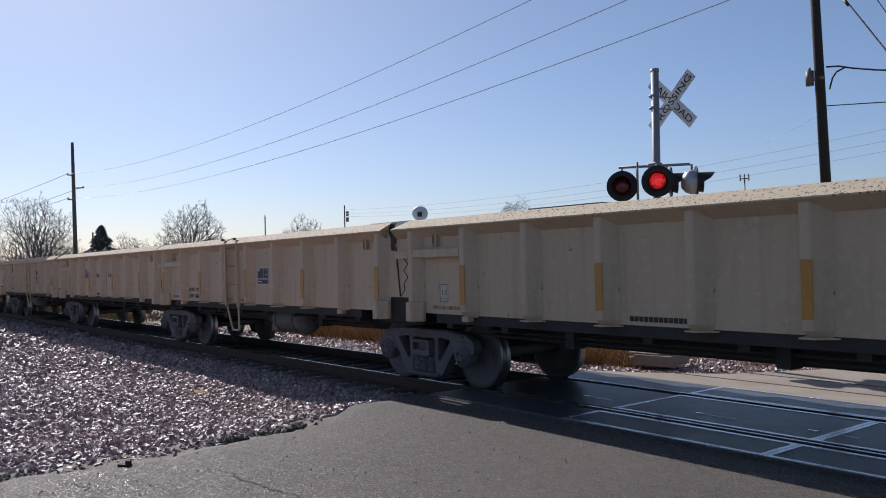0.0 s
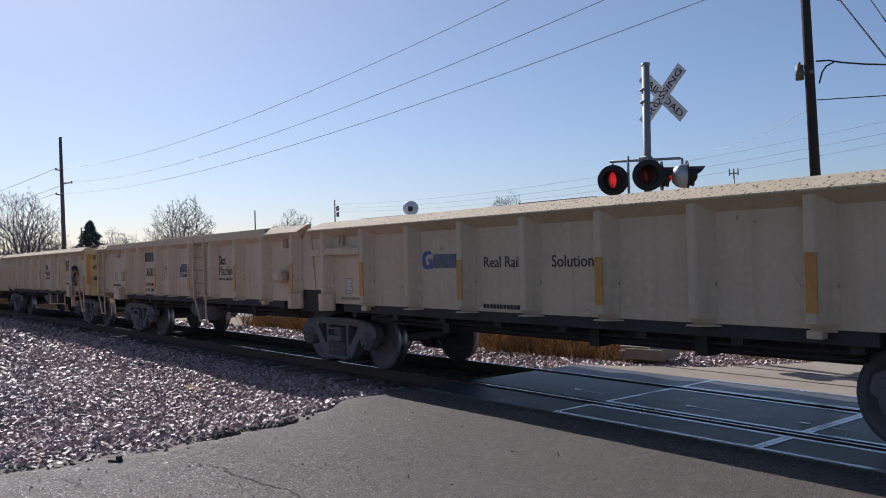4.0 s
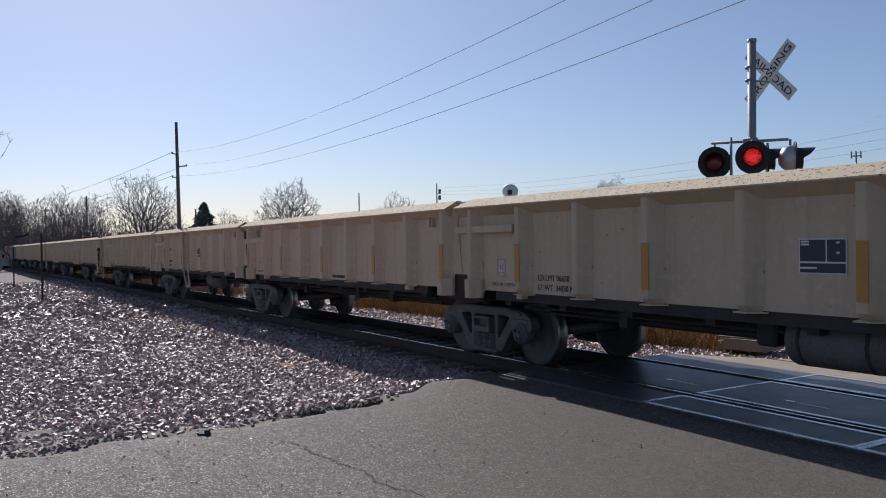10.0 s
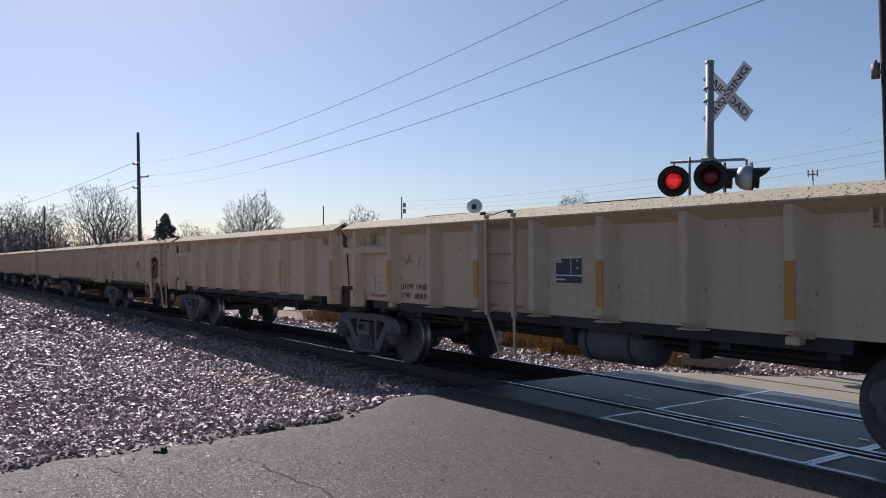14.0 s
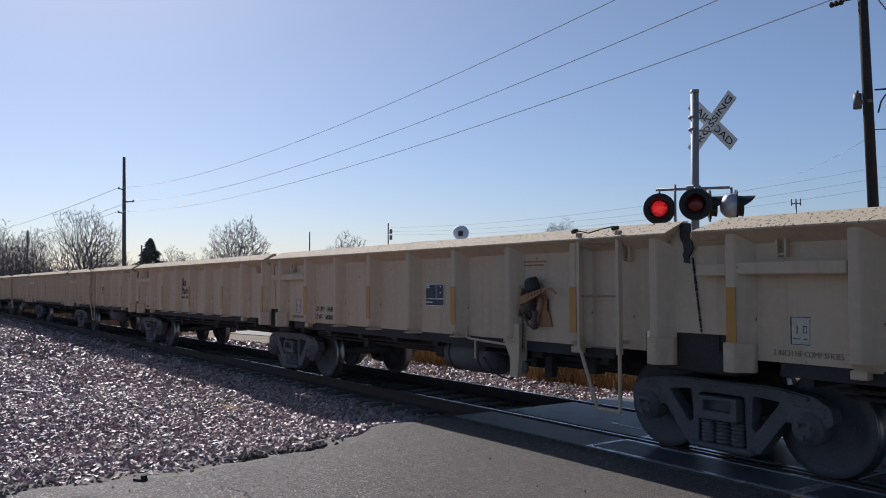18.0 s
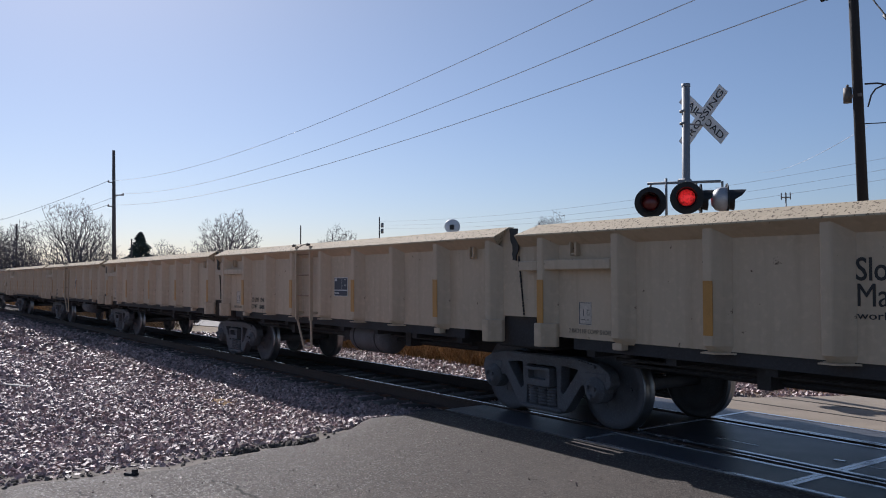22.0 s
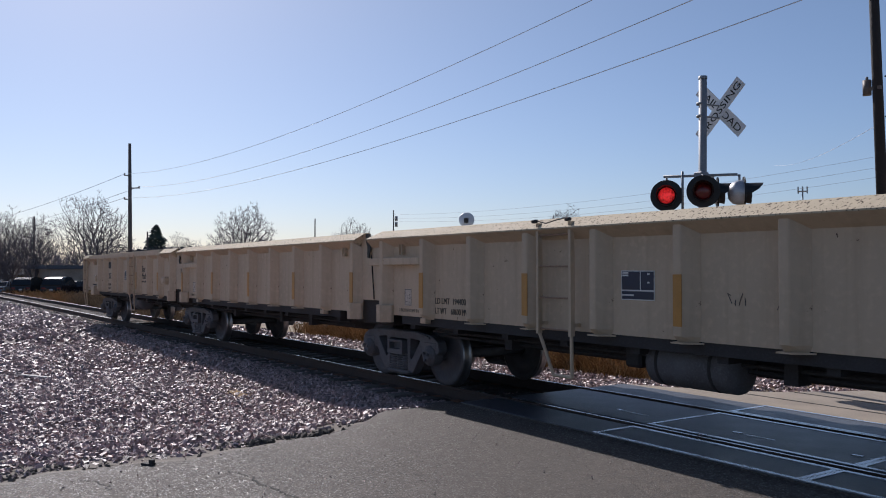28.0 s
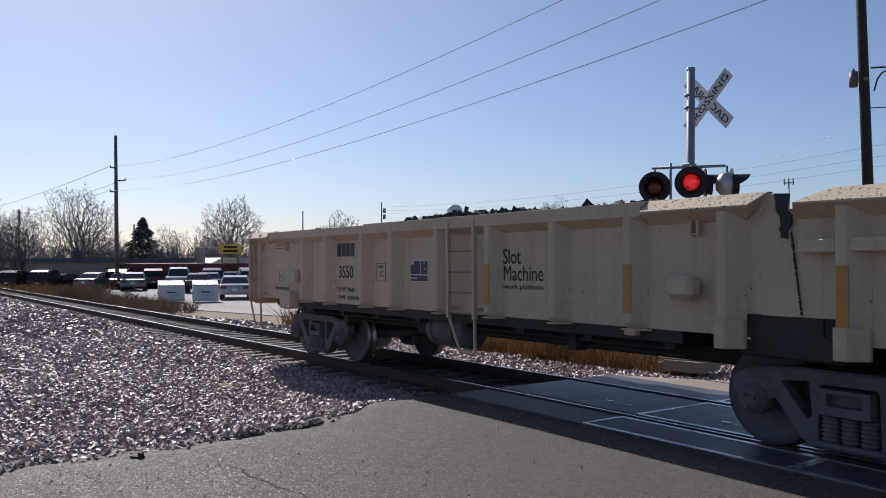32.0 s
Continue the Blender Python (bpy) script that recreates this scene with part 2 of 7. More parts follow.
def asphalt(name, tar, chip):
    """Bitumen with pale aggregate chips, each chip of its own tone and gloss; wide worn patches."""
    m = mat(name, tar, 0.7, scale=0.55, fine=9, bump=0.0, dark=tuple(c * 0.6 for c in tar), light=tuple(c * 1.35 for c in tar), amount=0.55)
    nt = m.node_tree
    b = nt.nodes["Principled BSDF"]
    old = b.inputs["Base Color"].links[0].from_socket
    co = nt.nodes.new("ShaderNodeTexCoord")
    vo = nt.nodes.new("ShaderNodeTexVoronoi")
    vo.inputs["Scale"].default_value = 85
    nt.links.new(co.outputs["Object"], vo.inputs["Vector"])
    sp = nt.nodes.new("ShaderNodeSeparateColor")
    nt.links.new(vo.outputs["Color"], sp.inputs[0])
    r = nt.nodes.new("ShaderNodeValToRGB")
    r.color_ramp.elements[0].position, r.color_ramp.elements[1].position = 0.45, 0.98
    nt.links.new(sp.outputs[0], r.inputs["Fac"])
    mx = nt.nodes.new("ShaderNodeMix")
    mx.data_type = "RGBA"
    nt.links.new(r.outputs["Color"], mx.inputs[0])
    nt.links.new(old, mx.inputs[6])
    mx.inputs[7].default_value = (*chip, 1)
    nt.links.new(mx.outputs[2], b.inputs["Base Color"])
    rr = nt.nodes.new("ShaderNodeMapRange")
    rr.inputs["From Min"].default_value, rr.inputs["From Max"].default_value = 0.72, 1.0
    rr.inputs["To Min"].default_value, rr.inputs["To Max"].default_value = 0.92, 0.24
    nt.links.new(sp.outputs[1], rr.inputs["Value"])
    nt.links.new(rr.outputs[0], b.inputs["Roughness"])
    bp = nt.nodes.new("ShaderNodeBump")
    bp.inputs["Strength"].default_value, bp.inputs["Distance"].default_value = 0.4, 0.012
    ad = nt.nodes.new("ShaderNodeMath")
    nt.links.new(vo.outputs["Distance"], ad.inputs[0])
    nt.links.new(sp.outputs[2], ad.inputs[1])
    nt.links.new(ad.outputs[0], bp.inputs["Height"])
    nt.links.new(bp.outputs["Normal"], b.inputs["Normal"])
    return m
M_ASPH = asphalt("worn asphalt", (0.064, 0.054, 0.046), (0.124, 0.104, 0.088))
M_PANEL = mat("dark concrete crossing panel", (0.072, 0.076, 0.088), 0.42, scale=3.5, fine=70, bump=0.2, dark=(0.055, 0.057, 0.066), light=(0.12, 0.122, 0.132), obj=0.12)
M_EDGE = mat("worn pale panel edge", (0.60, 0.61, 0.64), 0.24, 0.7, scale=6, fine=60, bump=0.03)
M_CONC = mat("light concrete", (0.28, 0.235, 0.185), 0.85, scale=1.5, fine=60, bump=0.25, dark=(0.20, 0.165, 0.13))
M_STONE = mat("pink granite ballast", (0.36, 0.25, 0.235), 0.5, scale=9, fine=120, bump=0.25, dark=(0.17, 0.105, 0.09), light=(0.56, 0.45, 0.42), island=0.6, spec=0.8)
M_BED = mat("ballast grit", (0.12, 0.085, 0.08), 0.9, scale=2.0, fine=26, bump=1.0, dark=(0.09, 0.07, 0.07), light=(0.33, 0.28, 0.27), amount=0.7)
M_EARTH = mat("dry earth and dead grass", (0.22, 0.165, 0.10), 0.95, scale=0.6, fine=14, bump=0.8, dark=(0.13, 0.10, 0.07), light=(0.33, 0.26, 0.16))
M_LOT = mat("pale parking concrete", (0.30, 0.28, 0.255), 0.85, scale=0.4, fine=20, bump=0.2)
M_GRASS = mat("dead tan grass", (0.42, 0.29, 0.155), 0.9, scale=2, fine=20, bump=0.0, island=0.4, dark=(0.22, 0.13, 0.06))
M_BRUSH = mat("grey brown brush", (0.31, 0.24, 0.16), 0.9, scale=2, fine=20, bump=0.0, island=0.4)
for m in (M_GRASS, M_BRUSH):          # thin dry blades let light through
    nt = m.node_tree
    b = nt.nodes["Principled BSDF"]
    tl = nt.nodes.new("ShaderNodeBsdfTranslucent")
    nt.links.new(b.inputs["Base Color"].links[0].from_socket, tl.inputs["Color"])
    ms = nt.nodes.new("ShaderNodeMixShader")
    ms.inputs[0].default_value = 0.5
    nt.links.new(b.outputs[0], ms.inputs[1])
    nt.links.new(tl.outputs[0], ms.inputs[2])
    nt.links.new(ms.outputs[0], nt.nodes["Material Output"].inputs["Surface"])
M_BARK = mat("grey bark", (0.15, 0.135, 0.135), 0.9, scale=2, fine=25, bump=0.4)
M_TWIG = mat("bare twig bark", (0.17, 0.15, 0.155), 0.9, scale=2, fine=25, bump=0.0, island=0.3)
M_FAR = mat("distant bare woods", (0.22, 0.20, 0.215), 0.95, scale=0.4, fine=5, bump=0.0, island=0.3)
M_NEEDLE = mat("dark spruce needles", (0.05, 0.075, 0.06), 0.85, scale=2, fine=20, bump=0.0, island=0.4)
M_BRICK = mat("brown brick wall", (0.40, 0.32, 0.255), 0.85, scale=1, fine=9, bump=0.2)
M_REDWALL = mat("dark red painted wall", (0.17, 0.03, 0.035), 0.7, scale=0.7, fine=9, bump=0.1)
M_ROOFW = mat("pale roof sheet", (0.62, 0.62, 0.60), 0.6, scale=0.7, fine=9, bump=0.1)
M_ROOFD = mat("dark roof edge", (0.09, 0.10, 0.12), 0.6, scale=0.7, fine=9, bump=0.1)
M_SIGNY = mat("yellow sign face", (0.80, 0.56, 0.03), 0.4, scale=1, fine=9, bump=0.0)
M_BIN = mat("off white dumpster paint", (0.60, 0.63, 0.66), 0.5, scale=1.6, fine=20, bump=0.1)
M_LID = mat("grey dumpster lid", (0.13, 0.14, 0.16), 0.5, scale=1.6, fine=20, bump=0.1)
M_TYRE = mat("tyre rubber", (0.02, 0.02, 0.02), 0.85, bump=0.1)
M_RIM = plain("alloy rim", (0.5, 0.5, 0.52), 0.3, 0.9)
M_CARGLASS = plain("dark car glass", (0.015, 0.018, 0.022), 0.06)
M_RUST = mat("rusty brown steel", (0.16, 0.075, 0.04), 0.85, 0.1, scale=8, fine=60, bump=0.3)
M_GREASE = mat("greasy brown steel", (0.10, 0.07, 0.055), 0.6, 0.1, scale=9, fine=50, bump=0.4, dark=(0.04, 0.032, 0.03), light=(0.2, 0.15, 0.13))
M_RUSTPALE = mat("pale rusted lever", (0.34, 0.23, 0.16), 0.8, 0.1, scale=9, fine=60, bump=0.3)
M_ORANGE = mat("faded orange paint", (0.36, 0.18, 0.085), 0.7, scale=6, fine=50, bump=0.1)
M_LEVER = mat("rusty orange lever", (0.40, 0.21, 0.10), 0.75, 0.1, scale=9, fine=60, bump=0.3)
M_COAL = mat("dark spoil stones", (0.05, 0.045, 0.045), 0.85, scale=6, fine=50, bump=0.3, island=0.4)
M_DISH = mat("grey dish shell", (0.78, 0.78, 0.78), 0.5, scale=1, bump=0.03)
M_MARK = mat("yellow marker plastic", (0.75, 0.42, 0.03), 0.5, bump=0.0)
M_DIRT = mat("pale trampled dirt", (0.17, 0.145, 0.12), 0.95, scale=2.5, fine=40, bump=0.5)
M_BOARD = mat("weathered pale wood", (0.46, 0.43, 0.40), 0.85, scale=6, fine=40, bump=0.3)
M_CRUST = mat("broken asphalt crust", (0.10, 0.085, 0.07), 0.9, scale=6, fine=50, bump=0.3, island=0.4)
# near-black: crack shade put into the colour, also the concrete's dark joints
M_CRACKJOINT = plain("crack shadow", (0.02, 0.019, 0.018), 0.9)

# ---- mesh tools ----
def box(bm, x0, x1, y0, y1, z0, z1, bev=0.0, turn=None):
    vs = [bm.verts.new((x, y, z)) for x in (x0, x1) for y in (y0, y1) for z in (z0, z1)]
    fs = [bm.faces.new([vs[i] for i in q]) for q in ((0, 1, 3, 2), (4, 6, 7, 5), (0, 4, 5, 1), (2, 3, 7, 6), (0, 2, 6, 4), (1, 5, 7, 3))]
    if bev:
        es = list({e for f in fs for e in f.edges})
        r = bmesh.ops.bevel(bm, geom=es, offset=bev, segments=1, profile=0.5, affect="EDGES")
        vs = list({v for f in r["faces"] for v in f.verts} | {v for v in vs if v.is_valid})
    if turn is not None:
        bmesh.ops.transform(bm, matrix=turn, verts=[v for v in vs if v.is_valid])
    return vs

def tube(bm, a, b, r0, r1=None, n=10, caps=True):
    a, b = Vector(a), Vector(b)
    r1 = r0 if r1 is None else r1
    q = (b - a).to_track_quat("Z", "Y")
    rings = []
    for c, r in ((a, r0), (b, r1)):
        rings.append([bm.verts.new(c + q @ Vector((r * math.cos(2 * math.pi * i / n), r * math.sin(2 * math.pi * i / n), 0))) for i in range(n)])
    for i in range(n):
        f = bm.faces.new((rings[0][i], rings[0][(i + 1) % n], rings[1][(i + 1) % n], rings[1][i]))
        f.smooth = n > 6
    if caps:
        bm.faces.new(rings[0][::-1])
        bm.faces.new(rings[1])

def path_tube(bm, pts, r, n=6):
    """One bent pipe through the points."""
    pts = [Vector(p) for p in pts]
    rings = []
    for i, c in enumerate(pts):
        d = pts[min(i + 1, len(pts) - 1)] - pts[max(i - 1, 0)]
        q = (d if d.length > 1e-6 else Vector((0, 0, 1))).to_track_quat("Z", "Y")
        rings.append([bm.verts.new(c + q @ Vector((r * math.cos(2 * math.pi * j / n), r * math.sin(2 * math.pi * j / n), 0))) for j in range(n)])
    for P, Q in zip(rings, rings[1:]):
        for j in range(n):
            bm.faces.new((P[j], P[(j + 1) % n], Q[(j + 1) % n], Q[j]))
    bm.faces.new(rings[0][::-1])
    bm.faces.new(rings[-1])

def prism(bm, prof, axis, a, b):
    """A closed profile of two coordinates, drawn out from a to b along the axis."""
    def p(u, v, w):
        return (w, u, v) if axis == "x" else (u, w, v) if axis == "y" else (u, v, w)
    A = [bm.verts.new(p(u, v, a)) for u, v in prof]
    B = [bm.verts.new(p(u, v, b)) for u, v in prof]
    n = len(prof)
    for i in range(n):
        bm.faces.new((A[i], A[(i + 1) % n], B[(i + 1) % n], B[i]))
    bm.faces.new(A[::-1])
    bm.faces.new(B)

def turned(bm, prof, axis_a, axis_dir, n=24):
    """A profile of (radius, height) turned round an axis."""
    q = Vector(axis_dir).to_track_quat("Z", "Y")
    o = Vector(axis_a)
    rings = []
    for r, h in prof:
        if r < 1e-6:
            rings.append([bm.verts.new(o + q @ Vector((0, 0, h)))])
        else:
            rings.append([bm.verts.new(o + q @ Vector((r * math.cos(2 * math.pi * i / n), r * math.sin(2 * math.pi * i / n), h))) for i in range(n)])
    for A, B in zip(rings, rings[1:]):
        for i in range(n):
            q4 = [A[i % len(A)], A[(i + 1) % len(A)], B[(i + 1) % len(B)], B[i % len(B)]]
            q4 = [v for k, v in enumerate(q4) if v not in q4[:k]]
            if len(q4) > 2:
                f = bm.faces.new(q4)
                f.smooth = True

def mesh_of(name, bm, material):
    bmesh.ops.recalc_face_normals(bm, faces=bm.faces)
    me = bpy.data.meshes.new(name)
    bm.to_mesh(me)
    bm.free()
    for m in material if isinstance(material, (list, tuple)) else [material]:
        me.materials.append(m)
    return me

def part(name, bm, material, parent, label=""):
    ob = new(name, mesh_of(name, bm, material) if isinstance(bm, bmesh.types.BMesh) else bm)
    ob.parent = parent
    return tagged(ob, label=label)

def thing(name, bm, material, m=None, **tags):
    ob = new(name, mesh_of(name, bm, material) if bm is not None else None)
    if m is not None:
        ob.matrix_basis = m
    return tagged(ob, **tags)

def raw(name, verts, faces, material):
    me = bpy.data.meshes.new(name)
    me.from_pydata(verts, [], faces)
    me.materials.append(material)
    me.update()
    return me

def boxed(*a, **k):
    bm = bmesh.new()
    box(bm, *a, **k)
    return bm

def tubed(*a, **k):
    bm = bmesh.new()
    tube(bm, *a, **k)
    return bm

LETTERS = {}
def writing(text, height, material, shear=0.0, thick=0.002):
    """Flat lettering as a mesh in its x-z plane, read from the -y side, its lower left corner at the origin."""
    key = (text, height, material.name)
    if key not in LETTERS:
        cu = bpy.data.curves.new("lettering", "FONT")
        cu.body, cu.size, cu.shear, cu.extrude = text, height * 1.38, shear, thick
        cu.resolution_u = 3
        cu.offset = height * 0.012 if text in ("3600", "3550", "Slot") else 0.0
        ob = new("lettering", cu)
        bpy.context.view_layer.update()
        me = bpy.data.meshes.new_from_object(ob.evaluated_get(bpy.context.evaluated_depsgraph_get()))
        bpy.data.objects.remove(ob)
        me.transform(pose(0, 0, 0, 90, 0, 0))
        me.materials.clear()
        me.materials.append(material)
        LETTERS[key] = me
    return LETTERS[key]

# ---- the ground ----
YC = 7.74                      # middle of the track
NEAR, FARR = 6.99, 8.495       # the two rails

def smooth(a, b, x):
    t = min(1.0, max(0.0, (x - a) / (b - a)))
    return t * t * (3 - 2 * t)

def grade(x):
    """The line falls gently away from the crossing."""
    return 0.005 * min(0.0, x + 8.0)

def road_z(x, y):
    return -0.035 - 0.10 * smooth(6.0, -6.0, y) - 0.08 * smooth(-6.5, -9.0, x) * smooth(6.3, 4.0, y)

def ground_z(x, y):
    """The natural ground: ballast shoulders by the track, a fill at the crossing, lower land beyond."""
    d = abs(y - YC)
    bank = -0.235 - 0.17 * smooth(1.35, 2.6, d)
    flat = -0.30 if y < YC else -0.42
    z = max(bank, flat - 0.10) if d < 2.6 else flat - 0.10 * smooth(6.0, 2.6, d)
    if y < YC:
        z += 0.15 * smooth(-11.5, -8.9, x) * smooth(6.3, 5.0, y)
        z += 0.06 * math.sin(x * 0.9 + y * 0.6) * smooth(6.3, 4.5, y) * smooth(-8.9, -10.5, x)
    else:
        z += 0.30 * smooth(-11.5, -8.0, x) * smooth(9.4, 10.2, y)
        shoulder = -0.19 - 0.25 * smooth(10.5, 12.5, y)
        z += max(0.0, shoulder - z) * smooth(8.75, 9.1, y) * smooth(-36, -24, x)
    if -11 < x and y < YC:
        z = min(z, road_z(x, y) - 0.06) if x > -8.9 else z
    if x > -9.0 and d < 2.2:
        z = -0.30
    z += grade(x) * smooth(12.5, 10.4, y)
    if x < -8.2 and y < 6.3:
        w = smooth(-10.4, -8.8, x) * smooth(6.3, 5.6, y)
        z = z * (1 - w) + (road_z(-8.7, y) - 0.05) * w
    z -= 0.25 * smooth(-24, -45, x) * smooth(10, 14, y)
    z -= 2.2 * smooth(70, 130, math.hypot(x, y)) * smooth(9, 14, y) + 2.2 * smooth(150, 260, math.hypot(x, y)) * smooth(14, 9, y)
    return z

# the ragged edge of the road on the ballast
def edge_x(y):
    return -8.35 - 0.75 * smooth(3.4, 5.4, y) + 0.10 * math.sin(y * 3.1) + 0.06 * math.sin(y * 7.7 + 1)

def graded(parts):
    out = []
    for a, b, n in parts:
        out += [a + (b - a) * i / n for i in range(n)]
    return out + [parts[-1][1]]

gx = graded([(-3000, -300, 8), (-300, -70, 16), (-70, -26, 30), (-26, -8, 60), (-8, 8, 20), (8, 60, 10), (60, 3000, 8)])
gy = graded([(-3000, -100, 8), (-100, -4, 14), (-4, 13, 85), (13, 40, 20), (40, 160, 14), (160, 3000, 8)])
gv = [(x, y, ground_z(x, y)) for x in gx for y in gy]
NY = len(gy)
gf = [(i * NY + j, (i + 1) * NY + j, (i + 1) * NY + j + 1, i * NY + j + 1) for i in range(len(gx) - 1) for j in range(NY - 1)]
me = raw("ground", gv, gf, M_EARTH)
me.materials.append(M_BED)
me.materials.append(M_DIRT)
for f in me.polygons:
    c = f.center
    f.use_smooth = True
    if -160 < c.x < -8 and 0.3 - max(0, (-20 - c.x) * 0.12) < c.y < 10.6 or -12 < c.x < -5 and 9 < c.y < 11.3:
        f.material_index = 1
    if c.y < 4.9 and abs(c.x - edge_x(c.y) + 0.25) < 0.4:
        f.material_index = 2
tagged(new("ground", me), "dry earth with dead grass and ballast grit along the track", "ground", kind="structure")

# the road on the near side, with a ragged edge on the ballast

ry = graded([(-60, -4, 14), (-4, 6.27, 60)])
rv, rf, NX = [], [], 30
for y in ry:
    x0 = edge_x(y)
    for i in range(NX + 1):
        x = x0 + (14 - x0) * (i / NX) ** 1.3
        rv.append((x, y, road_z(x, y) - (0.045 if i == 0 else 0)))
for j in range(len(ry) - 1):
    for i in range(NX):
        a = j * (NX + 1) + i
        rf.append((a, a + 1, a + NX + 2, a + NX + 1))
me = raw("road", rv, rf, M_ASPH)
for f in me.polygons:
    f.use_smooth = True
road = tagged(new("road", me), "worn grey asphalt road with cracks, running up to the rails", "road", kind="structure")

def crack(pts, w, seed):
    rnd = random.Random(seed)
    bm = bmesh.new()
    fine = []
    for (a, b), (c, d) in zip(pts, pts[1:]):
        for k in range(6):
            fine.append((a + (c - a) * k / 6 + rnd.uniform(-0.025, 0.025), b + (d - b) * k / 6 + rnd.uniform(-0.025, 0.025)))
    prev = None
    for i, (x, y) in enumerate(fine):
        ww = w * rnd.uniform(0.4, 1.0)
        z = road_z(x, y) + 0.004
        cur = (bm.verts.new((x - ww * 0.3, y - ww, z)), bm.verts.new((x + ww * 0.3, y + ww, z)))
        if prev:
            bm.faces.new((prev[0], cur[0], cur[1], prev[1]))
        prev = cur
    # flat ribbon laid on the road, its dark colour standing for shade inside
    part("crack", bm, M_CRACKJOINT, road, "dark open crack in the asphalt")

crack([(-7.15, 2.56), (-6.88, 2.66), (-6.54, 2.62), (-6.3, 2.68), (-6.1, 2.66), (-5.85, 2.74), (-5.4, 2.7), (-4.9, 2.85)], 0.011, 1)
crack([(-7.72, 1.46), (-7.6, 1.53), (-7.3, 1.6), (-7.1, 1.56)], 0.009, 2)
crack([(-6.15, 3.72), (-5.95, 3.9), (-5.82, 4.1)], 0.006, 3)
crack([(-5.0, 2.3), (-4.4, 2.6), (-4.1, 3.1), (-3.6, 3.3)], 0.006, 4)

# far side pavement
outline = [(-8.9, 9.38), (-8.15, 9.75), (-7.1, 10.5), (-6.4, 11.8), (-6.0, 16), (-6.0, 60), (9, 60), (9, 9.38)]
bm = bmesh.new()
top = [bm.verts.new((x, y, -0.03)) for x, y in outline]
low = [bm.verts.new((x, y, -0.35)) for x, y in outline]
bm.faces.new(top)
for i in range(len(top)):
    j = (i + 1) % len(top)
    bm.faces.new((top[i], top[j], low[j], low[i]))
pave = thing("pavement", bm, M_CONC, label="pale sandy concrete pavement beyond the rails", category="pavement", kind="structure")
for y, x0 in ((10.05, -7.7), (10.75, -6.9)):
    part("joint", boxed(x0, 6, y - 0.02, y + 0.02, -0.06, -0.026), M_CRACKJOINT, pave, "dark joint in the concrete")

# ---- the track ----
rail_prof = [(-0.07, -0.185), (0.07, -0.185), (0.07, -0.172), (0.012, -0.155), (0.010, -0.045), (0.036, -0.035), (0.036, -0.006), (0.028, 0.0), (-0.028, 0.0), (-0.036, -0.006), (-0.036, -0.035), (-0.010, -0.045), (-0.012, -0.155), (-0.07, -0.172)]
shine_prof = [(-0.021, -0.0005), (0.021, -0.0005), (0.018, 0.0015), (-0.018, 0.0015)]
def fall(bm, prof):
    A = [bm.verts.new((-8, u, v)) for u, v in prof]
    B = [bm.verts.new((-420, u, v + grade(-420))) for u, v in prof]
    for i in range(len(prof)):
        bm.faces.new((A[i], A[(i + 1) % len(prof)], B[(i + 1) % len(prof)], B[i]))

for y in (NEAR, FARR):
    bm = bmesh.new()
    prism(bm, [(y + a, b) for a, b in rail_prof], "x", -8, 60)
    fall(bm, [(y + a, b) for a, b in rail_prof])
    r = thing("rail", bm, M_RAILWEB, label="rusty steel rail with a polished head", category="rail", kind="structure")
    bm = bmesh.new()
    prism(bm, [(y + a, b) for a, b in shine_prof], "x", -8, 60)
    fall(bm, [(y + a, b) for a, b in shine_prof])
    part("rail_head", bm, M_RAILTOP, r, "bright worn running surface")

tie_me = mesh_of("tie", boxed(-0.115, 0.115, -1.3, 1.3, -0.11, 0.0, bev=0.012), M_TIE)
rnd = random.Random(4)
track = tagged(new("track_bed"), "timber ties in ballast under the rails", "track", kind="structure")
track.location = (0, YC, -0.165)
for i in range(130):
    t = part("tie", tie_me, None, track)
    t.location = (-9.2 - 0.53 * i, rnd.uniform(-0.06, 0.06), rnd.uniform(-0.012, 0.004) + grade(-9.2 - 0.53 * i))
    t.rotation_euler = (0, 0, rnd.uniform(-0.02, 0.02))
bm = bmesh.new()
for i in range(130, 420):
    x = -9.2 - 0.53 * i
    box(bm, x - 0.11, x + 0.11, -1.3, 1.3, -0.11 + grade(x), grade(x))
tagged(part("far_ties", bm, M_TIE, track), kind="stuff")
tp = mesh_of("tie_plate", boxed(-0.09, 0.09, -0.17, 0.17, 0.0, 0.018), M_RUST)
for i in range(70):
    for y in (NEAR, FARR):
        t = part("tie_plate", tp, None, track)
        t.location = (-9.2 - 0.53 * i, y - YC, -0.016 + grade(-9.2 - 0.53 * i))

# crossing panels: dark concrete slabs in steel frames, eight feet long
crossing = tagged(new("crossing"), "concrete panel level crossing with steel edges", "crossing", kind="structure")
def slab(y0, y1):
    return mesh_of("crossing_panel", boxed(0.003, 2.397, y0, y1, -0.24, -0.012, bev=0.004), M_PANEL)
def frame_mesh(y0, y1, w=0.055, end=0.05):
    bm = bmesh.new()
    for a in (y0, y1 - w):
        box(bm, 0.003, 2.397, a, a + w, -0.06, -0.006)
    for a in (0.003, 2.397 - end):
        box(bm, a, a + end, y0 + w, y1 - w, -0.06, -0.007)
    return mesh_of("panel_edge", bm, M_EDGE)
lug_me = mesh_of("lifting_lug", boxed(-0.055, 0.055, -0.018, 0.018, -0.02, -0.004), M_RAILTOP)
scratch_me = mesh_of("scratch", boxed(-0.17, 0.17, -0.006, 0.006, -0.02, -0.0085), M_EDGE)
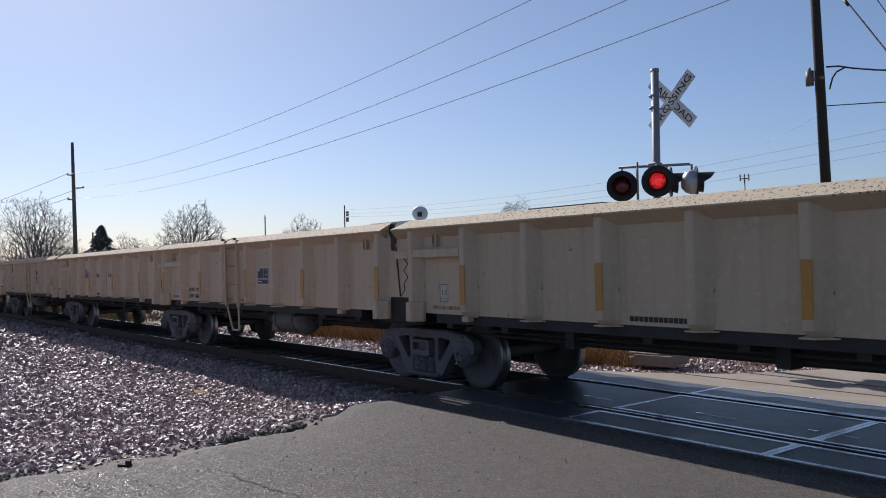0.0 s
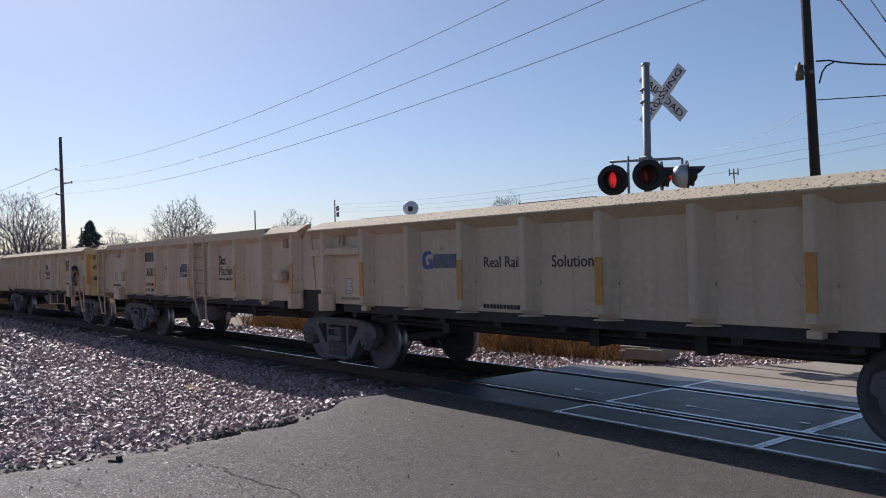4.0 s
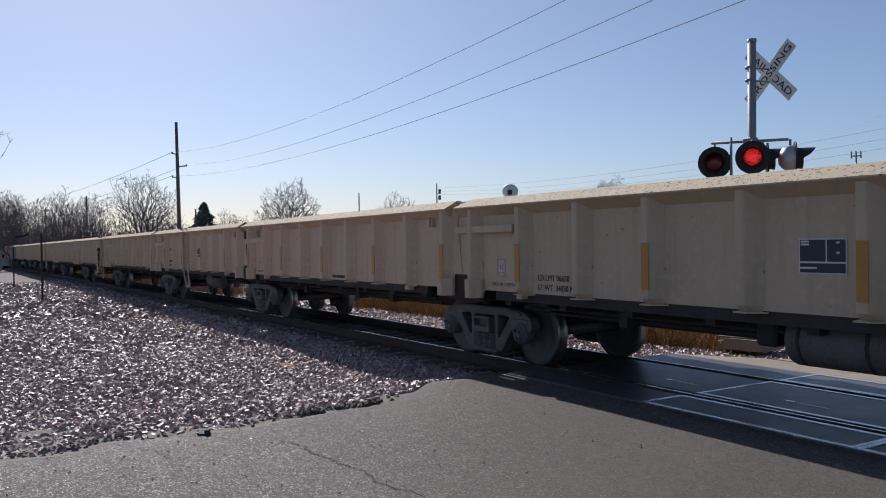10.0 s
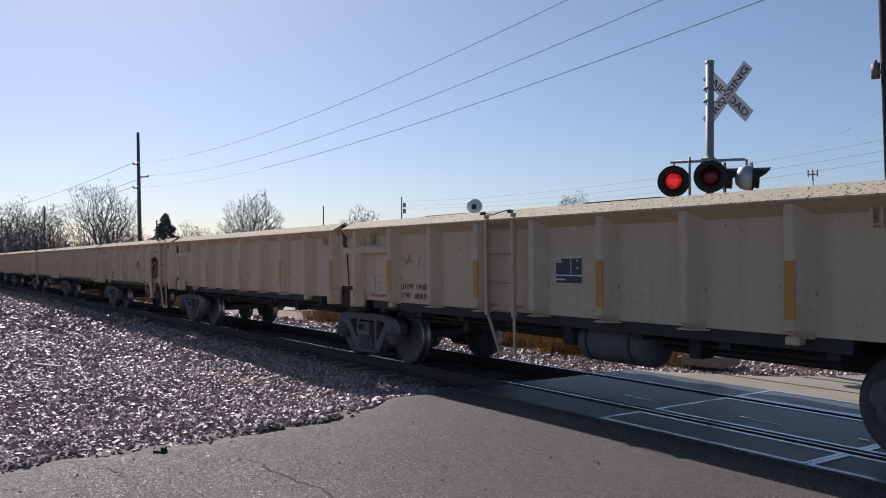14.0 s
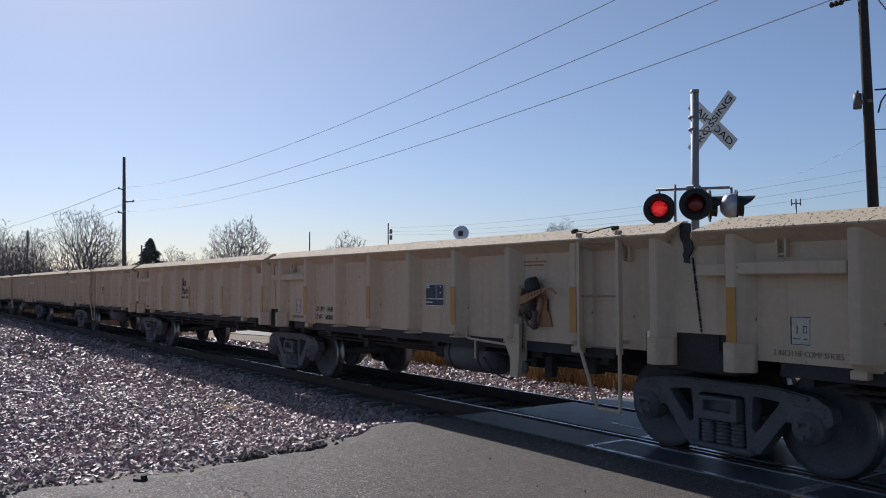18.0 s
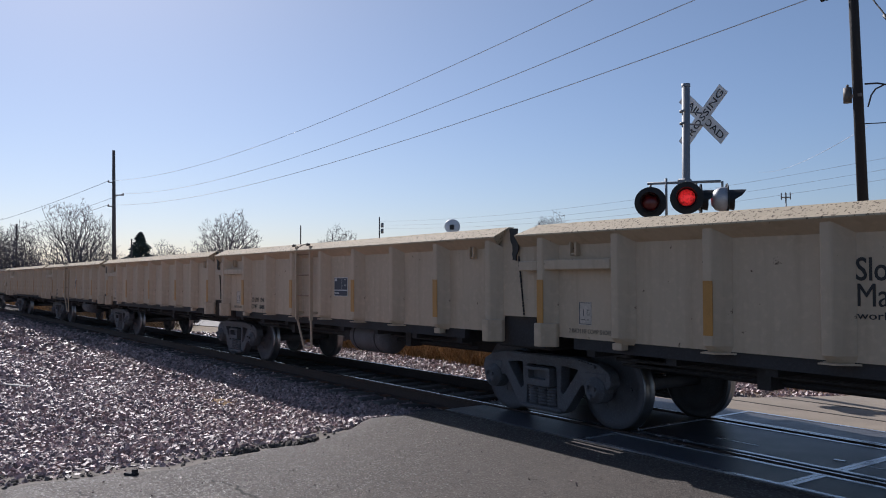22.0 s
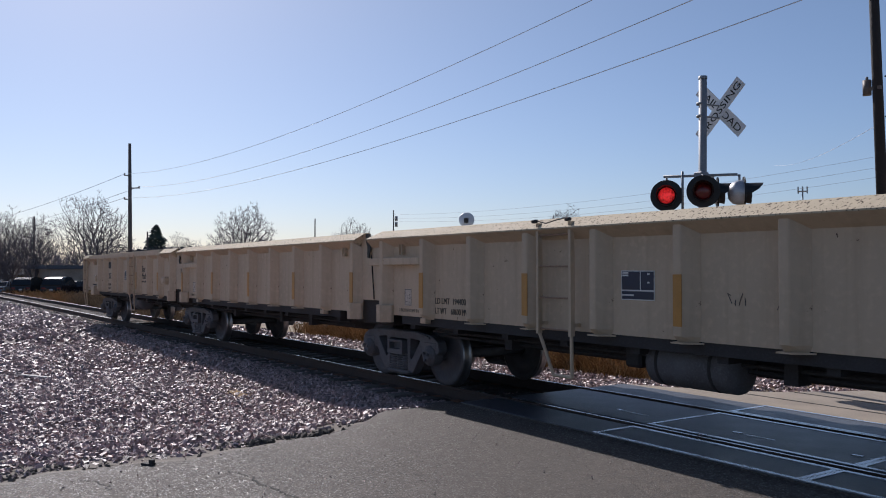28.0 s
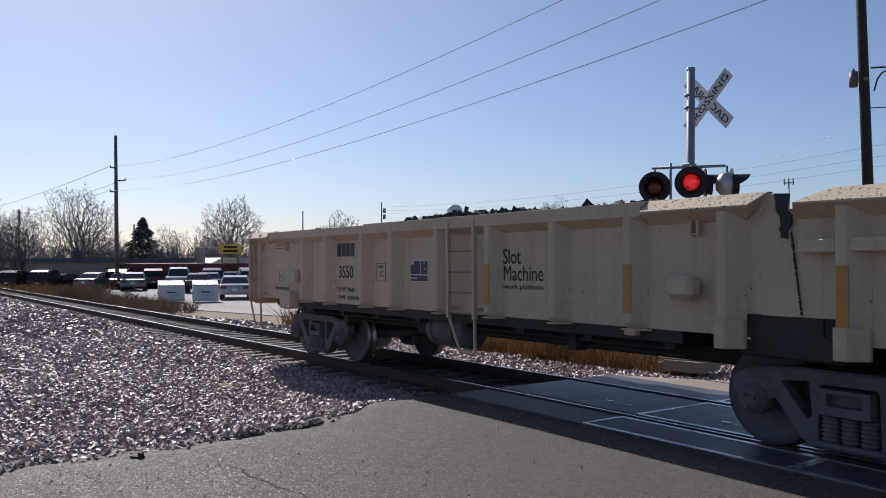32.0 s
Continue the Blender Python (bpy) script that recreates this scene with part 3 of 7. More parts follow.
for y0, y1 in ((6.27, 6.90), (7.12, 8.39), (8.565, 9.30)):
    s_me, f_me = slab(y0, y1), frame_mesh(y0, y1)
    for k in range(-1, 5):
        s = part("crossing_panel", s_me, None, crossing)
        s.location = (-6.40 + 2.4 * k, 0, 0)
        if k >= 0:
            part("panel_edge", f_me, None, s, "worn pale edge")
        if y1 - y0 > 1:
            for dx in {-1: (1.62,), 0: (0.89, 2.19)}.get(k, (0.6, 1.8)):
                lg = part("lifting_lug", lug_me, None, s)
                lg.location = (dx, y0 + 0.41, 0)
                part("scratch", scratch_me, None, s).location = (dx + 0.28, y0 + 0.40, 0)
part("filler_strip", boxed(-8.8, 8, 6.25, 6.268, -0.2, -0.02), M_ASPH, crossing)

# ---- ballast ----
CUBE = np.array([(x, y, z) for x in (-1, 1) for y in (-1, 1) for z in (-1, 1)], float)
CF = np.array([(0, 1, 3, 2), (4, 6, 7, 5), (0, 4, 5, 1), (2, 3, 7, 6), (0, 2, 6, 4), (1, 5, 7, 3)])
def stones(name, spots, material, label, seed, size=(0.022, 0.05)):
    """Broken stones, each a skewed block, at the given spots."""
    g = np.random.RandomState(seed)
    n = len(spots)
    sp = np.array(spots)
    r = g.uniform(size[0], size[1], (n, 1, 1)) * (0.6 + 0.8 * g.rand(n, 1, 3)) * sp[:, 3].reshape(n, 1, 1)
    v = CUBE[None] * r * (0.55 + 0.6 * g.rand(n, 8, 3)) * (1.0, 1.0, 0.7)
    q = g.normal(size=(n, 4))
    q /= np.linalg.norm(q, axis=1, keepdims=True)
    w, x, y, z = q.T
    Rm = np.stack([1 - 2 * (y * y + z * z), 2 * (x * y - z * w), 2 * (x * z + y * w), 2 * (x * y + z * w), 1 - 2 * (x * x + z * z), 2 * (y * z - x * w), 2 * (x * z - y * w), 2 * (y * z + x * w), 1 - 2 * (x * x + y * y)], 1).reshape(n, 3, 3)
    v = np.einsum("nij,nkj->nki", Rm, v) + sp[:, None, :3]
    faces = (CF[None] + (np.arange(n) * 8)[:, None, None]).reshape(-1, 4)
    me = raw(name, v.reshape(-1, 3).tolist(), faces.tolist(), material)
    return tagged(new(name, me), label, "ballast", kind="stuff")

g = np.random.RandomState(7)
def strew(n, x0, x1, y0, y1, scale, ok=None):
    out = []
    for x, y in zip(g.uniform(x0, x1, n), g.uniform(y0, y1, n)):
        if ok is None or ok(x, y):
            out.append((x, y, ground_z(x, y) + g.uniform(-0.01, 0.02), scale))
    return out
def off_road(x, y):
    return x < edge_x(y) - 0.02 - (0.7 * g.rand() ** 1.1 if y < 4.7 else 0) and not 6.9 < y < 7.08 and not 8.4 < y < 8.58
spots = strew(62000, -16, -8.2, 0.2, 6.95, 1.0, off_road) + strew(32000, -26, -16, 0.0, 6.95, 1.3, off_road) + strew(11000, -60, -26, 1.0, 6.9, 2.0, off_road)
spots += strew(1500, -24, -9.4, 7.08, 8.4, 0.8) + strew(12500, -22, -8.9, 8.6, 10.9, 1.0) + strew(3000, -55, -20, 8.6, 10.4, 1.8)
spots += strew(5200, -10.0, -5.9, 9.7, 12.9, 0.9, lambda x, y: x < -8.6 + (y - 9.55) * 1.42 - 0.08 * math.sin(y * 9))
stones("ballast", spots, M_STONE, "loose pinkish grey broken granite ballast beside the track", 3, (0.014, 0.035))
spots = [(x, y, road_z(x, y) + 0.004, 1.0) for x, y in zip(g.uniform(-8.4, -5.0, 260), g.uniform(-0.5, 5.5, 260)) if x > edge_x(y)]
stones("loose_grit", spots, M_STONE, "small loose stones scattered on the asphalt", 5, (0.003, 0.007))

# clods and dead weeds along the road edge
rnd = random.Random(11)
spots = []
for k in range(230):
    y = rnd.choice((rnd.gauss(1.0, 0.35), rnd.gauss(3.3, 0.3), rnd.gauss(3.5, 0.25), rnd.uniform(0.2, 5.0)))
    x = edge_x(y) + rnd.gauss(-0.14, 0.12)
    spots.append((x, y, max(road_z(x, y) - 0.04, ground_z(x, y)) + 0.004, rnd.uniform(0.4, 1.1)))
crust = [(-8.49 + rnd.gauss(0, 0.05) - 0.05 * (y - 3.7), y, road_z(-8.4, y) - 0.02, rnd.uniform(0.6, 1.3)) for y in [rnd.choice((rnd.gauss(3.35, 0.1), rnd.gauss(3.8, 0.13), rnd.gauss(4.1, 0.1))) for _ in range(90)]]
tagged(stones("edge_clods", crust, M_CRUST, "dark crumbling crust of broken asphalt at the road edge", 16, (0.012, 0.028)), category="dirt")
tagged(stones("edge_clods", spots[:90], M_CRUST, "dark clods of dirt and broken asphalt along the road edge", 14, (0.013, 0.03)), category="dirt")
tagged(stones("edge_clods", spots[90:], M_DIRT, "pale dry clods of dirt along the road edge", 15, (0.012, 0.03)), category="dirt")
def dirt_patch(cx, cy, rx, ry, seed, label, material):
    rr = random.Random(seed)
    bm = bmesh.new()
    mid = bm.verts.new((cx, cy, ground_z(cx, cy) + 0.05))
    ring = []
    for i in range(26):
        a = 2 * math.pi * i / 26
        k = rr.uniform(0.65, 1.1)
        x, y = cx + rx * k * math.cos(a), cy + ry * k * math.sin(a)
        ring.append(bm.verts.new((x, y, (ground_z(x, y) if x < edge_x(y) else road_z(x, y)) + 0.012)))
    for i in range(26):
        bm.faces.new((mid, ring[i], ring[(i + 1) % 26]))
    thing("dirt_patch", bm, material, label=label, category="ground", kind="structure")
# a ribbon of dry dirt washed over the road's edge
rr = random.Random(21)
strip_v, strip_f = [], []
for i in range(121):
    y = -0.4 + 5.2 * i / 120
    wob = 0.10 * math.sin(y * 2.7) + 0.06 * math.sin(y * 9.1 + 1) + rr.uniform(-0.05, 0.05)
    for k, dx in enumerate((-0.42, -0.2, -0.05, 0.07, 0.2)):
        x = edge_x(y) + dx + (wob if k > 2 else 0.0) + rr.uniform(-0.01, 0.01)
        inset = max(0.0, x - edge_x(y))
        low, high = ground_z(x, y) + 0.022, road_z(x, y) + 0.004 - 0.045 * max(0.0, 1 - inset / 0.27)
        strip_v.append((x, y, low + (high - low) * (0.0, 0.35, 0.95, 1.0, 1.0)[k] - (0.014 if k == 4 else 0)))
for i in range(120):
    strip_f += [(5 * i + k, 5 * i + k + 1, 5 * i + k + 6, 5 * i + k + 5) for k in range(4)]
tagged(new("dirt_strip", raw("dirt_strip", strip_v, strip_f, M_DIRT)), "ribbon of dry grey dirt along the road edge", "ground", kind="structure")
dirt_patch(-9.3, 0.75, 1.0, 0.55, 1, "bare patch of pale trampled dirt beside the road", M_DIRT)
dirt_patch(-13.7, 5.05, 0.75, 0.34, 3, "small patch of tan soil among the ballast", M_GRASS)
thing("board", boxed(-0.33, 0.33, -0.05, 0.05, 0, 0.03, bev=0.004), M_BOARD, pose(-17.6, 2.5, ground_z(-17.6, 2.5) + 0.045, 0, 2, 37), label="weathered pale board lying on the ballast", category="board")
bm = bmesh.new()
box(bm, -0.10, 0.02, -0.03, 0.03, 0, 0.02)
box(bm, -0.02, 0.02, -0.02, 0.02, 0.015, 0.055)
thing("bolt_scrap", bm, M_UNDER, pose(-7.93, 2.12, road_z(-7.93, 2.12), 0, 0, 35), label="rusty scrap of track hardware lying at the road edge", category="scrap")

# ---- the train ----
SPEED = 4.27                   # metres a second
PITCH = 9.755                   # one joint to the next
HALF = 1.42                    # wall; the ribs stand 0.1 proud
WHEEL_R = 0.46

def spot(s0, length):
    """The rows of something of that length on the train, whose rear is at x = s0 at the start."""
    rows = []
    for t in range(0, 33):
        x = s0 + SPEED * t
        a, b = (x, x + length) if length else (x - 1, x + 1)
        za, zb = grade(a), grade(b)
        rows.append((t, pose(x, YC, za if length else (za + zb) / 2, 0, -math.degrees(math.atan2(zb - za, b - a)), 0)))
    return rows

RIDERS = []                    # (thing, start) for motions()
SPINNERS = []

def both(fn):
    for s in (-1, 1):
        fn(s)

LIP, CREST = 2.175, 2.300
rail_cap = [(-HALF + 0.02, 2.06), (-HALF, 2.06), (-1.59, LIP), (-1.59, LIP + 0.015), (-1.44, CREST), (-1.36, CREST), (-1.36, 2.06)]
cap_a = [0.0, 0.0, 0.10, 0.10, 0.35, 0.35, 0.0]      # how far each edge stands back at the two cut ends
cap_b = [-0.12, -0.12, 0.0, 0.0, 0.10, 0.10, -0.12]

def box_cap(top):
    """The boxed top rail of the end cars: an upright outer face."""
    return [(-HALF + 0.02, 2.06), (-HALF, 2.06), (-1.555, 2.15), (-1.555, top), (-1.44, top + 0.012), (-1.36, top + 0.012), (-1.36, 2.06)]

def side_shell(car, a, b, notch_a, notch_b, cut_a=0.0, cut_b=0.0, fascia=None):
    """Walls, floor and top rails from a to b; a notch over a shared truck at either end."""
    for s in (-1, 1):
        bm = bmesh.new()
        prof = [(a, 1.25 if notch_a else 1.05), (a + 0.45, 1.25 if notch_a else 1.05), (a + 0.45, 1.05), (b - 0.45, 1.05), (b - 0.45, 1.25 if notch_b else 1.05), (b, 1.25 if notch_b else 1.05), (b, 2.15), (a, 2.15)]
        prism(bm, prof, "y", s * HALF, s * (HALF - 0.02))
        part("side_wall", bm, M_CREAM, car)
        runs = [(a + cut_a, b - cut_b, rail_cap, cap_a if cut_a else None, cap_b if cut_b else None)]
        if fascia:
            f0, f1, f2 = fascia
            runs = [(a, f0, rail_cap, None, cap_b), (f0 + 0.02, f1, box_cap(2.272), None, None), (f1 + 0.004, f2 - 0.02, box_cap(2.29), None, None), (f2, b - cut_b, rail_cap, None, cap_b)]
        for x0, x1, prof, da, db in runs:
            bm = bmesh.new()
            A = [bm.verts.new((x0 + (da[i] if da else 0), y * -s, z)) for i, (y, z) in enumerate(prof)]
            B = [bm.verts.new((x1 + (db[i] if db else 0), y * -s, z)) for i, (y, z) in enumerate(prof)]
            n = len(A)
            for i in range(n):
                f = bm.faces.new((A[i], A[(i + 1) % n], B[(i + 1) % n], B[i]))
                f.material_index = 0 if i in (2, 3, 4, 5) and prof is rail_cap or i in (3, 4) else 1
            bm.faces.new(A)
            bm.faces.new(B)
            part("top_rail", bm, [M_CAP, M_CREAM], car, "chipped cream top rail")
    part("floor", boxed(a + 0.3, b - 0.3, -HALF + 0.03, HALF - 0.03, 1.06, 1.12), M_UNDER, car, "dark steel floor")

def rib_mesh():
    bm = bmesh.new()
    prof = [(-0.085, 0.0), (-0.062, -0.118), (-0.045, -0.13), (0.035, -0.13), (0.05, -0.122), (0.165, 0.0)]
    A = [bm.verts.new((x, y - 0.001, 2.062 - y * (LIP - 2.06) / 0.17)) for x, y in prof]
    B = [bm.verts.new((x, y - 0.001, 1.10)) for x, y in prof]
    C = [bm.verts.new((x * 0.75 + 0.01, y * 0.55 - 0.001, 1.03)) for x, y in prof]
    for P, Q in ((A, B), (B, C)):
        for i in range(5):
            bm.faces.new((P[i], P[i + 1], Q[i + 1], Q[i]))
    bm.faces.new(C)
    bm.faces.new(A)
    return mesh_of("rib", bm, M_CREAM)
RIB = rib_mesh()
FOOT = mesh_of("rib_foot", boxed(-0.075, 0.06, -0.10, -0.002, 0.975, 1.045, bev=0.008), M_CREAM)
FLARE = bmesh.new()
prism(FLARE, [(-0.10, -0.002), (-0.085, -0.135), (0.06, -0.135), (0.20, -0.002)], "z", 1.028, 1.042)
FLARE = mesh_of("rib_plate", FLARE, M_CREAM)
STRIP = mesh_of("reflector_strip", boxed(-0.05, 0.05, -0.137, -0.1305, 1.19, 1.68), M_STRIP)
STEPBOX = bmesh.new()
prism(STEPBOX, [(-0.06, -0.002), (-0.06, -0.175), (0.055, -0.175), (0.17, -0.05), (0.17, -0.002)], "z", 0.94, 1.20)
bmesh.ops.bevel(STEPBOX, geom=[e for e in STEPBOX.edges], offset=0.012, segments=2, profile=0.6, affect="EDGES")
STEPBOX = mesh_of("jack_pad", STEPBOX, M_CREAM)
EYE = bmesh.new()
box(EYE, -0.05, -0.03, -0.06, 0, 1.94, 2.09)
box(EYE, 0.03, 0.05, -0.06, 0, 1.94, 2.09)
tube(EYE, (-0.05, -0.04, 1.96), (0.05, -0.04, 1.96), 0.012)
EYE = mesh_of("tie_down", EYE, M_CREAM)

def on_wall(name, me, car, x, s=-1, y=None, label=""):
    o = part(name, me, None, car, label)
    o.location = (x, s * HALF if y is None else y, 0)
    if s > 0:
        o.rotation_euler = (0, 0, math.pi)
    return o

def ladder(car, x, w=0.5, low=0.55, top=2.25, y=-HALF - 0.12, stirrup=True, rungs=4, flange=False):
    lad = part("ladder", boxed(x - w / 2 - 0.02, x - w / 2 + 0.02, y - 0.03, y + 0.03, 1.0, top), M_CREAM, car)
    part("ladder_rail", boxed(x + w / 2 - 0.02, x + w / 2 + 0.02, y - 0.03, y + 0.03, 1.0, top), M_CREAM, lad)
    for k in range(rungs):
        z = 1.06 + (top - 1.2) * k / max(1, rungs - 1)
        part("rung", tubed((x - w / 2, y, z), (x + w / 2, y, z), 0.012, n=6), M_RUSTPALE, lad, "thin rusty rung")
    if stirrup:
        bm = bmesh.new()
        for s in (-1, 1):
            tube(bm, (x + s * w / 2, y, 1.02), (x + s * w * 0.28 + 0.10, y + 0.02, low), 0.02, n=6)
        tube(bm, (x - w * 0.28 + 0.10, y + 0.02, low), (x + w * 0.28 + 0.10, y + 0.02, low), 0.02, n=6)
        part("stirrup_step", bm, M_CREAM, lad)
    for s in (-1, 1):
        for z in (1.12, top - 0.08):
            part("ladder_bracket", boxed(x + s * w / 2 - 0.02, x + s * w / 2 + 0.02, y, -HALF, z - 0.02, z + 0.02), M_CREAM, lad)
    if flange:
        rl = random.Random(int(x * 100))
        bm = bmesh.new()
        for s in (-1, 1):
            box(bm, -0.035, 0.035, -0.03, 0.02, -0.018, 0.018, bev=0.006, turn=pose(x + s * (w / 2 + 0.01), y - 0.05, top + 0.02, 0, rl.uniform(-25, 25), rl.uniform(-20, 20)))
        path_tube(bm, [(x - w / 2, y - 0.06, top + 0.03), (x - 0.08, y - 0.06, top - 0.01), (x + 0.1, y - 0.065, top + 0.02), (x + w / 2, y - 0.06, top + 0.04)], 0.007, 5)
        part("bent_flange", bm, M_UNDER, lad, "dark dented flange on the top rail")
    return lad

def data_plate(car, x, z=1.55, w=0.44, h=0.30):
    p = part("data_plate", boxed(x - w / 2, x + w / 2, -HALF - 0.008, -HALF - 0.001, z - h / 2, z + h / 2), M_GREYW, car, "white plate with navy fields")
    for a, b, c, d in ((-0.21, 0.03, -0.045, 0.14), (0.045, 0.21, -0.045, 0.14), (-0.21, 0.21, -0.14, -0.06)):
        part("plate_field", boxed(x + a * w / 0.44, x + b * w / 0.44, -HALF - 0.011, -HALF - 0.007, z + c * h / 0.3, z + d * h / 0.3), M_NAVY, p)
    for a, c in ((-0.15, 0.125), (-0.15, 0.10), (0.13, 0.115), (0.13, 0.03), (-0.16, -0.10), (-0.08, -0.10)):
        part("plate_line", boxed(x + a - 0.05 * (a < 0), x + a + 0.03, -HALF - 0.0135, -HALF - 0.011, z + c - 0.008, z + c + 0.008), M_GREYW, p)

def lettering(car, text, x, z, h, m=None, name="lettering", y=-HALF - 0.003, shear=0.0, width=0.0):
    """Writing on the wall, each word a piece of its own; width squeezes or stretches the whole line."""
    reach = lambda me: max(v.co.x for v in me.vertices)
    k = width / reach(writing(text, h, m or M_INK, shear)) if width else 1.0
    done = ""
    for word in text.split(" "):
        done += word
        if word:
            me = writing(word, h, m or M_INK, shear)
            o = part(name, me, None, car)
            o.location = (x + k * (reach(writing(done, h, m or M_INK, shear)) - reach(me)), y, z)
            o.scale = (k, 1, 1)
        done += " "

def bars(car, x, z, h, widths, gap=0.03, m=None, name="lettering_bar"):
    """Writing that stays unread: plain bars."""
    for w in widths:
        part(name, boxed(x, x + w, -HALF - 0.006, -HALF - 0.001, z, z + h), m or M_INK, car)
        x += w + gap

def pictogram(car, x, z=1.35):
    bm = bmesh.new()
    for a, b, c, d in ((-0.11, 0.11, 0.15, 0.158), (-0.11, 0.11, -0.15, -0.142), (-0.11, -0.102, -0.15, 0.15), (0.102, 0.11, -0.15, 0.15), (-0.04, -0.03, -0.03, 0.06), (0.03, 0.08, -0.02, -0.01), (0.03, 0.04, -0.02, 0.06), (0.07, 0.08, -0.02, 0.06), (0.03, 0.08, 0.05, 0.06), (-0.08, 0.0, -0.09, -0.08), (0.03, 0.08, -0.09, -0.08)):
        box(bm, x + a * 0.8, x + b * 0.75, -HALF - 0.005, -HALF - 0.001, z + c * 0.75, z + d * 0.75)
    p = part("pictogram", boxed(x - 0.095, x + 0.09, -HALF - 0.0035, -HALF - 0.001, z - 0.12, z + 0.125), M_DECAL, car, "pale grimy boxed pictogram")
    part("pictogram_line", bm, M_SCRAWL, p)

def underframe(car, a, b, tank=None, span=1.1):
    part("centre_sill", boxed(a, b, -0.28, 0.28, 0.62, 1.05, bev=0.02), M_UNDER, car, "black steel centre sill")
    for s in (-1, 1):
        part("side_sill", boxed(a + 0.5, b - 0.5, s * 1.36 - 0.04, s * 1.36 + 0.04, 0.93, 1.05), M_UNDER, car, "dark side sill")
    n = int((b - a) // 1.1)
    for k in range(n):
        x = a + 0.7 + k * (b - a - 1.4) / max(1, n - 1)
        part("cross_bearer", boxed(x - 0.06, x + 0.06, -1.34, 1.34, 0.86, 1.05), M_UNDER, car)
    for y, z in ((-1.05, 0.83), (-0.95, 0.76), (0.9, 0.8)):
        part("brake_pipe", tubed((a + 0.8, y, z), (b - 0.8, y, z), 0.02, n=6), M_UNDER, car, "black brake pipe")
    for x in (a + 2.6, a + 5.2, b - 2.3):
        bm = bmesh.new()
        tube(bm, (x, -1.05, 0.83), (x, -0.6, 0.70), 0.025, n=6)
        box(bm, x - 0.07, x + 0.07, -1.1, -0.9, 0.70, 0.9)
        part("brake_hanger", bm, M_UNDER, car, "dark brake lever and hanger")
    if tank:
        bm = bmesh.new()
        turned(bm, [(0, 0), (0.17, 0.01), (0.24, 0.06), (0.25, 0.1), (0.25, span - 0.1), (0.24, span - 0.06), (0.17, span - 0.01), (0, span)], (tank, -0.98, 0.78), (1, 0, 0), 20)
        t = part("air_tank", bm, M_TRUCK, car, "grimy cylindrical air tank")
        for x in (tank + 0.2, tank + span - 0.25):
            bm = bmesh.new()
            box(bm, x - 0.025, x + 0.025, -1.26, -0.7, 0.98, 1.04)
            tube(bm, (x - 0.02, -0.98, 0.78), (x + 0.02, -0.98, 0.78), 0.2515, n=20)
            part("tank_strap", bm, M_UNDER, t)
        part("brake_valve", boxed(tank - 0.35, tank - 0.12, -1.1, -0.8, 0.68, 0.95, bev=0.03), M_UNDER, car, "dark brake valve")

def joint_face(car, x0, x1):
    """The thin lapped panel that closes the slot between two bodies."""
    for sy in (-1, 1):
        bm = bmesh.new()
        prism(bm, [(x0 - 0.02, 1.25), (0.165, 1.25), (0.075, 1.95), (0.05, CREST - 0.02), (x0 - 0.02, CREST - 0.02)], "y", sy * (HALF + 0.002), sy * (HALF + 0.014))
        part("lap_panel", bm, M_CREAM, car)

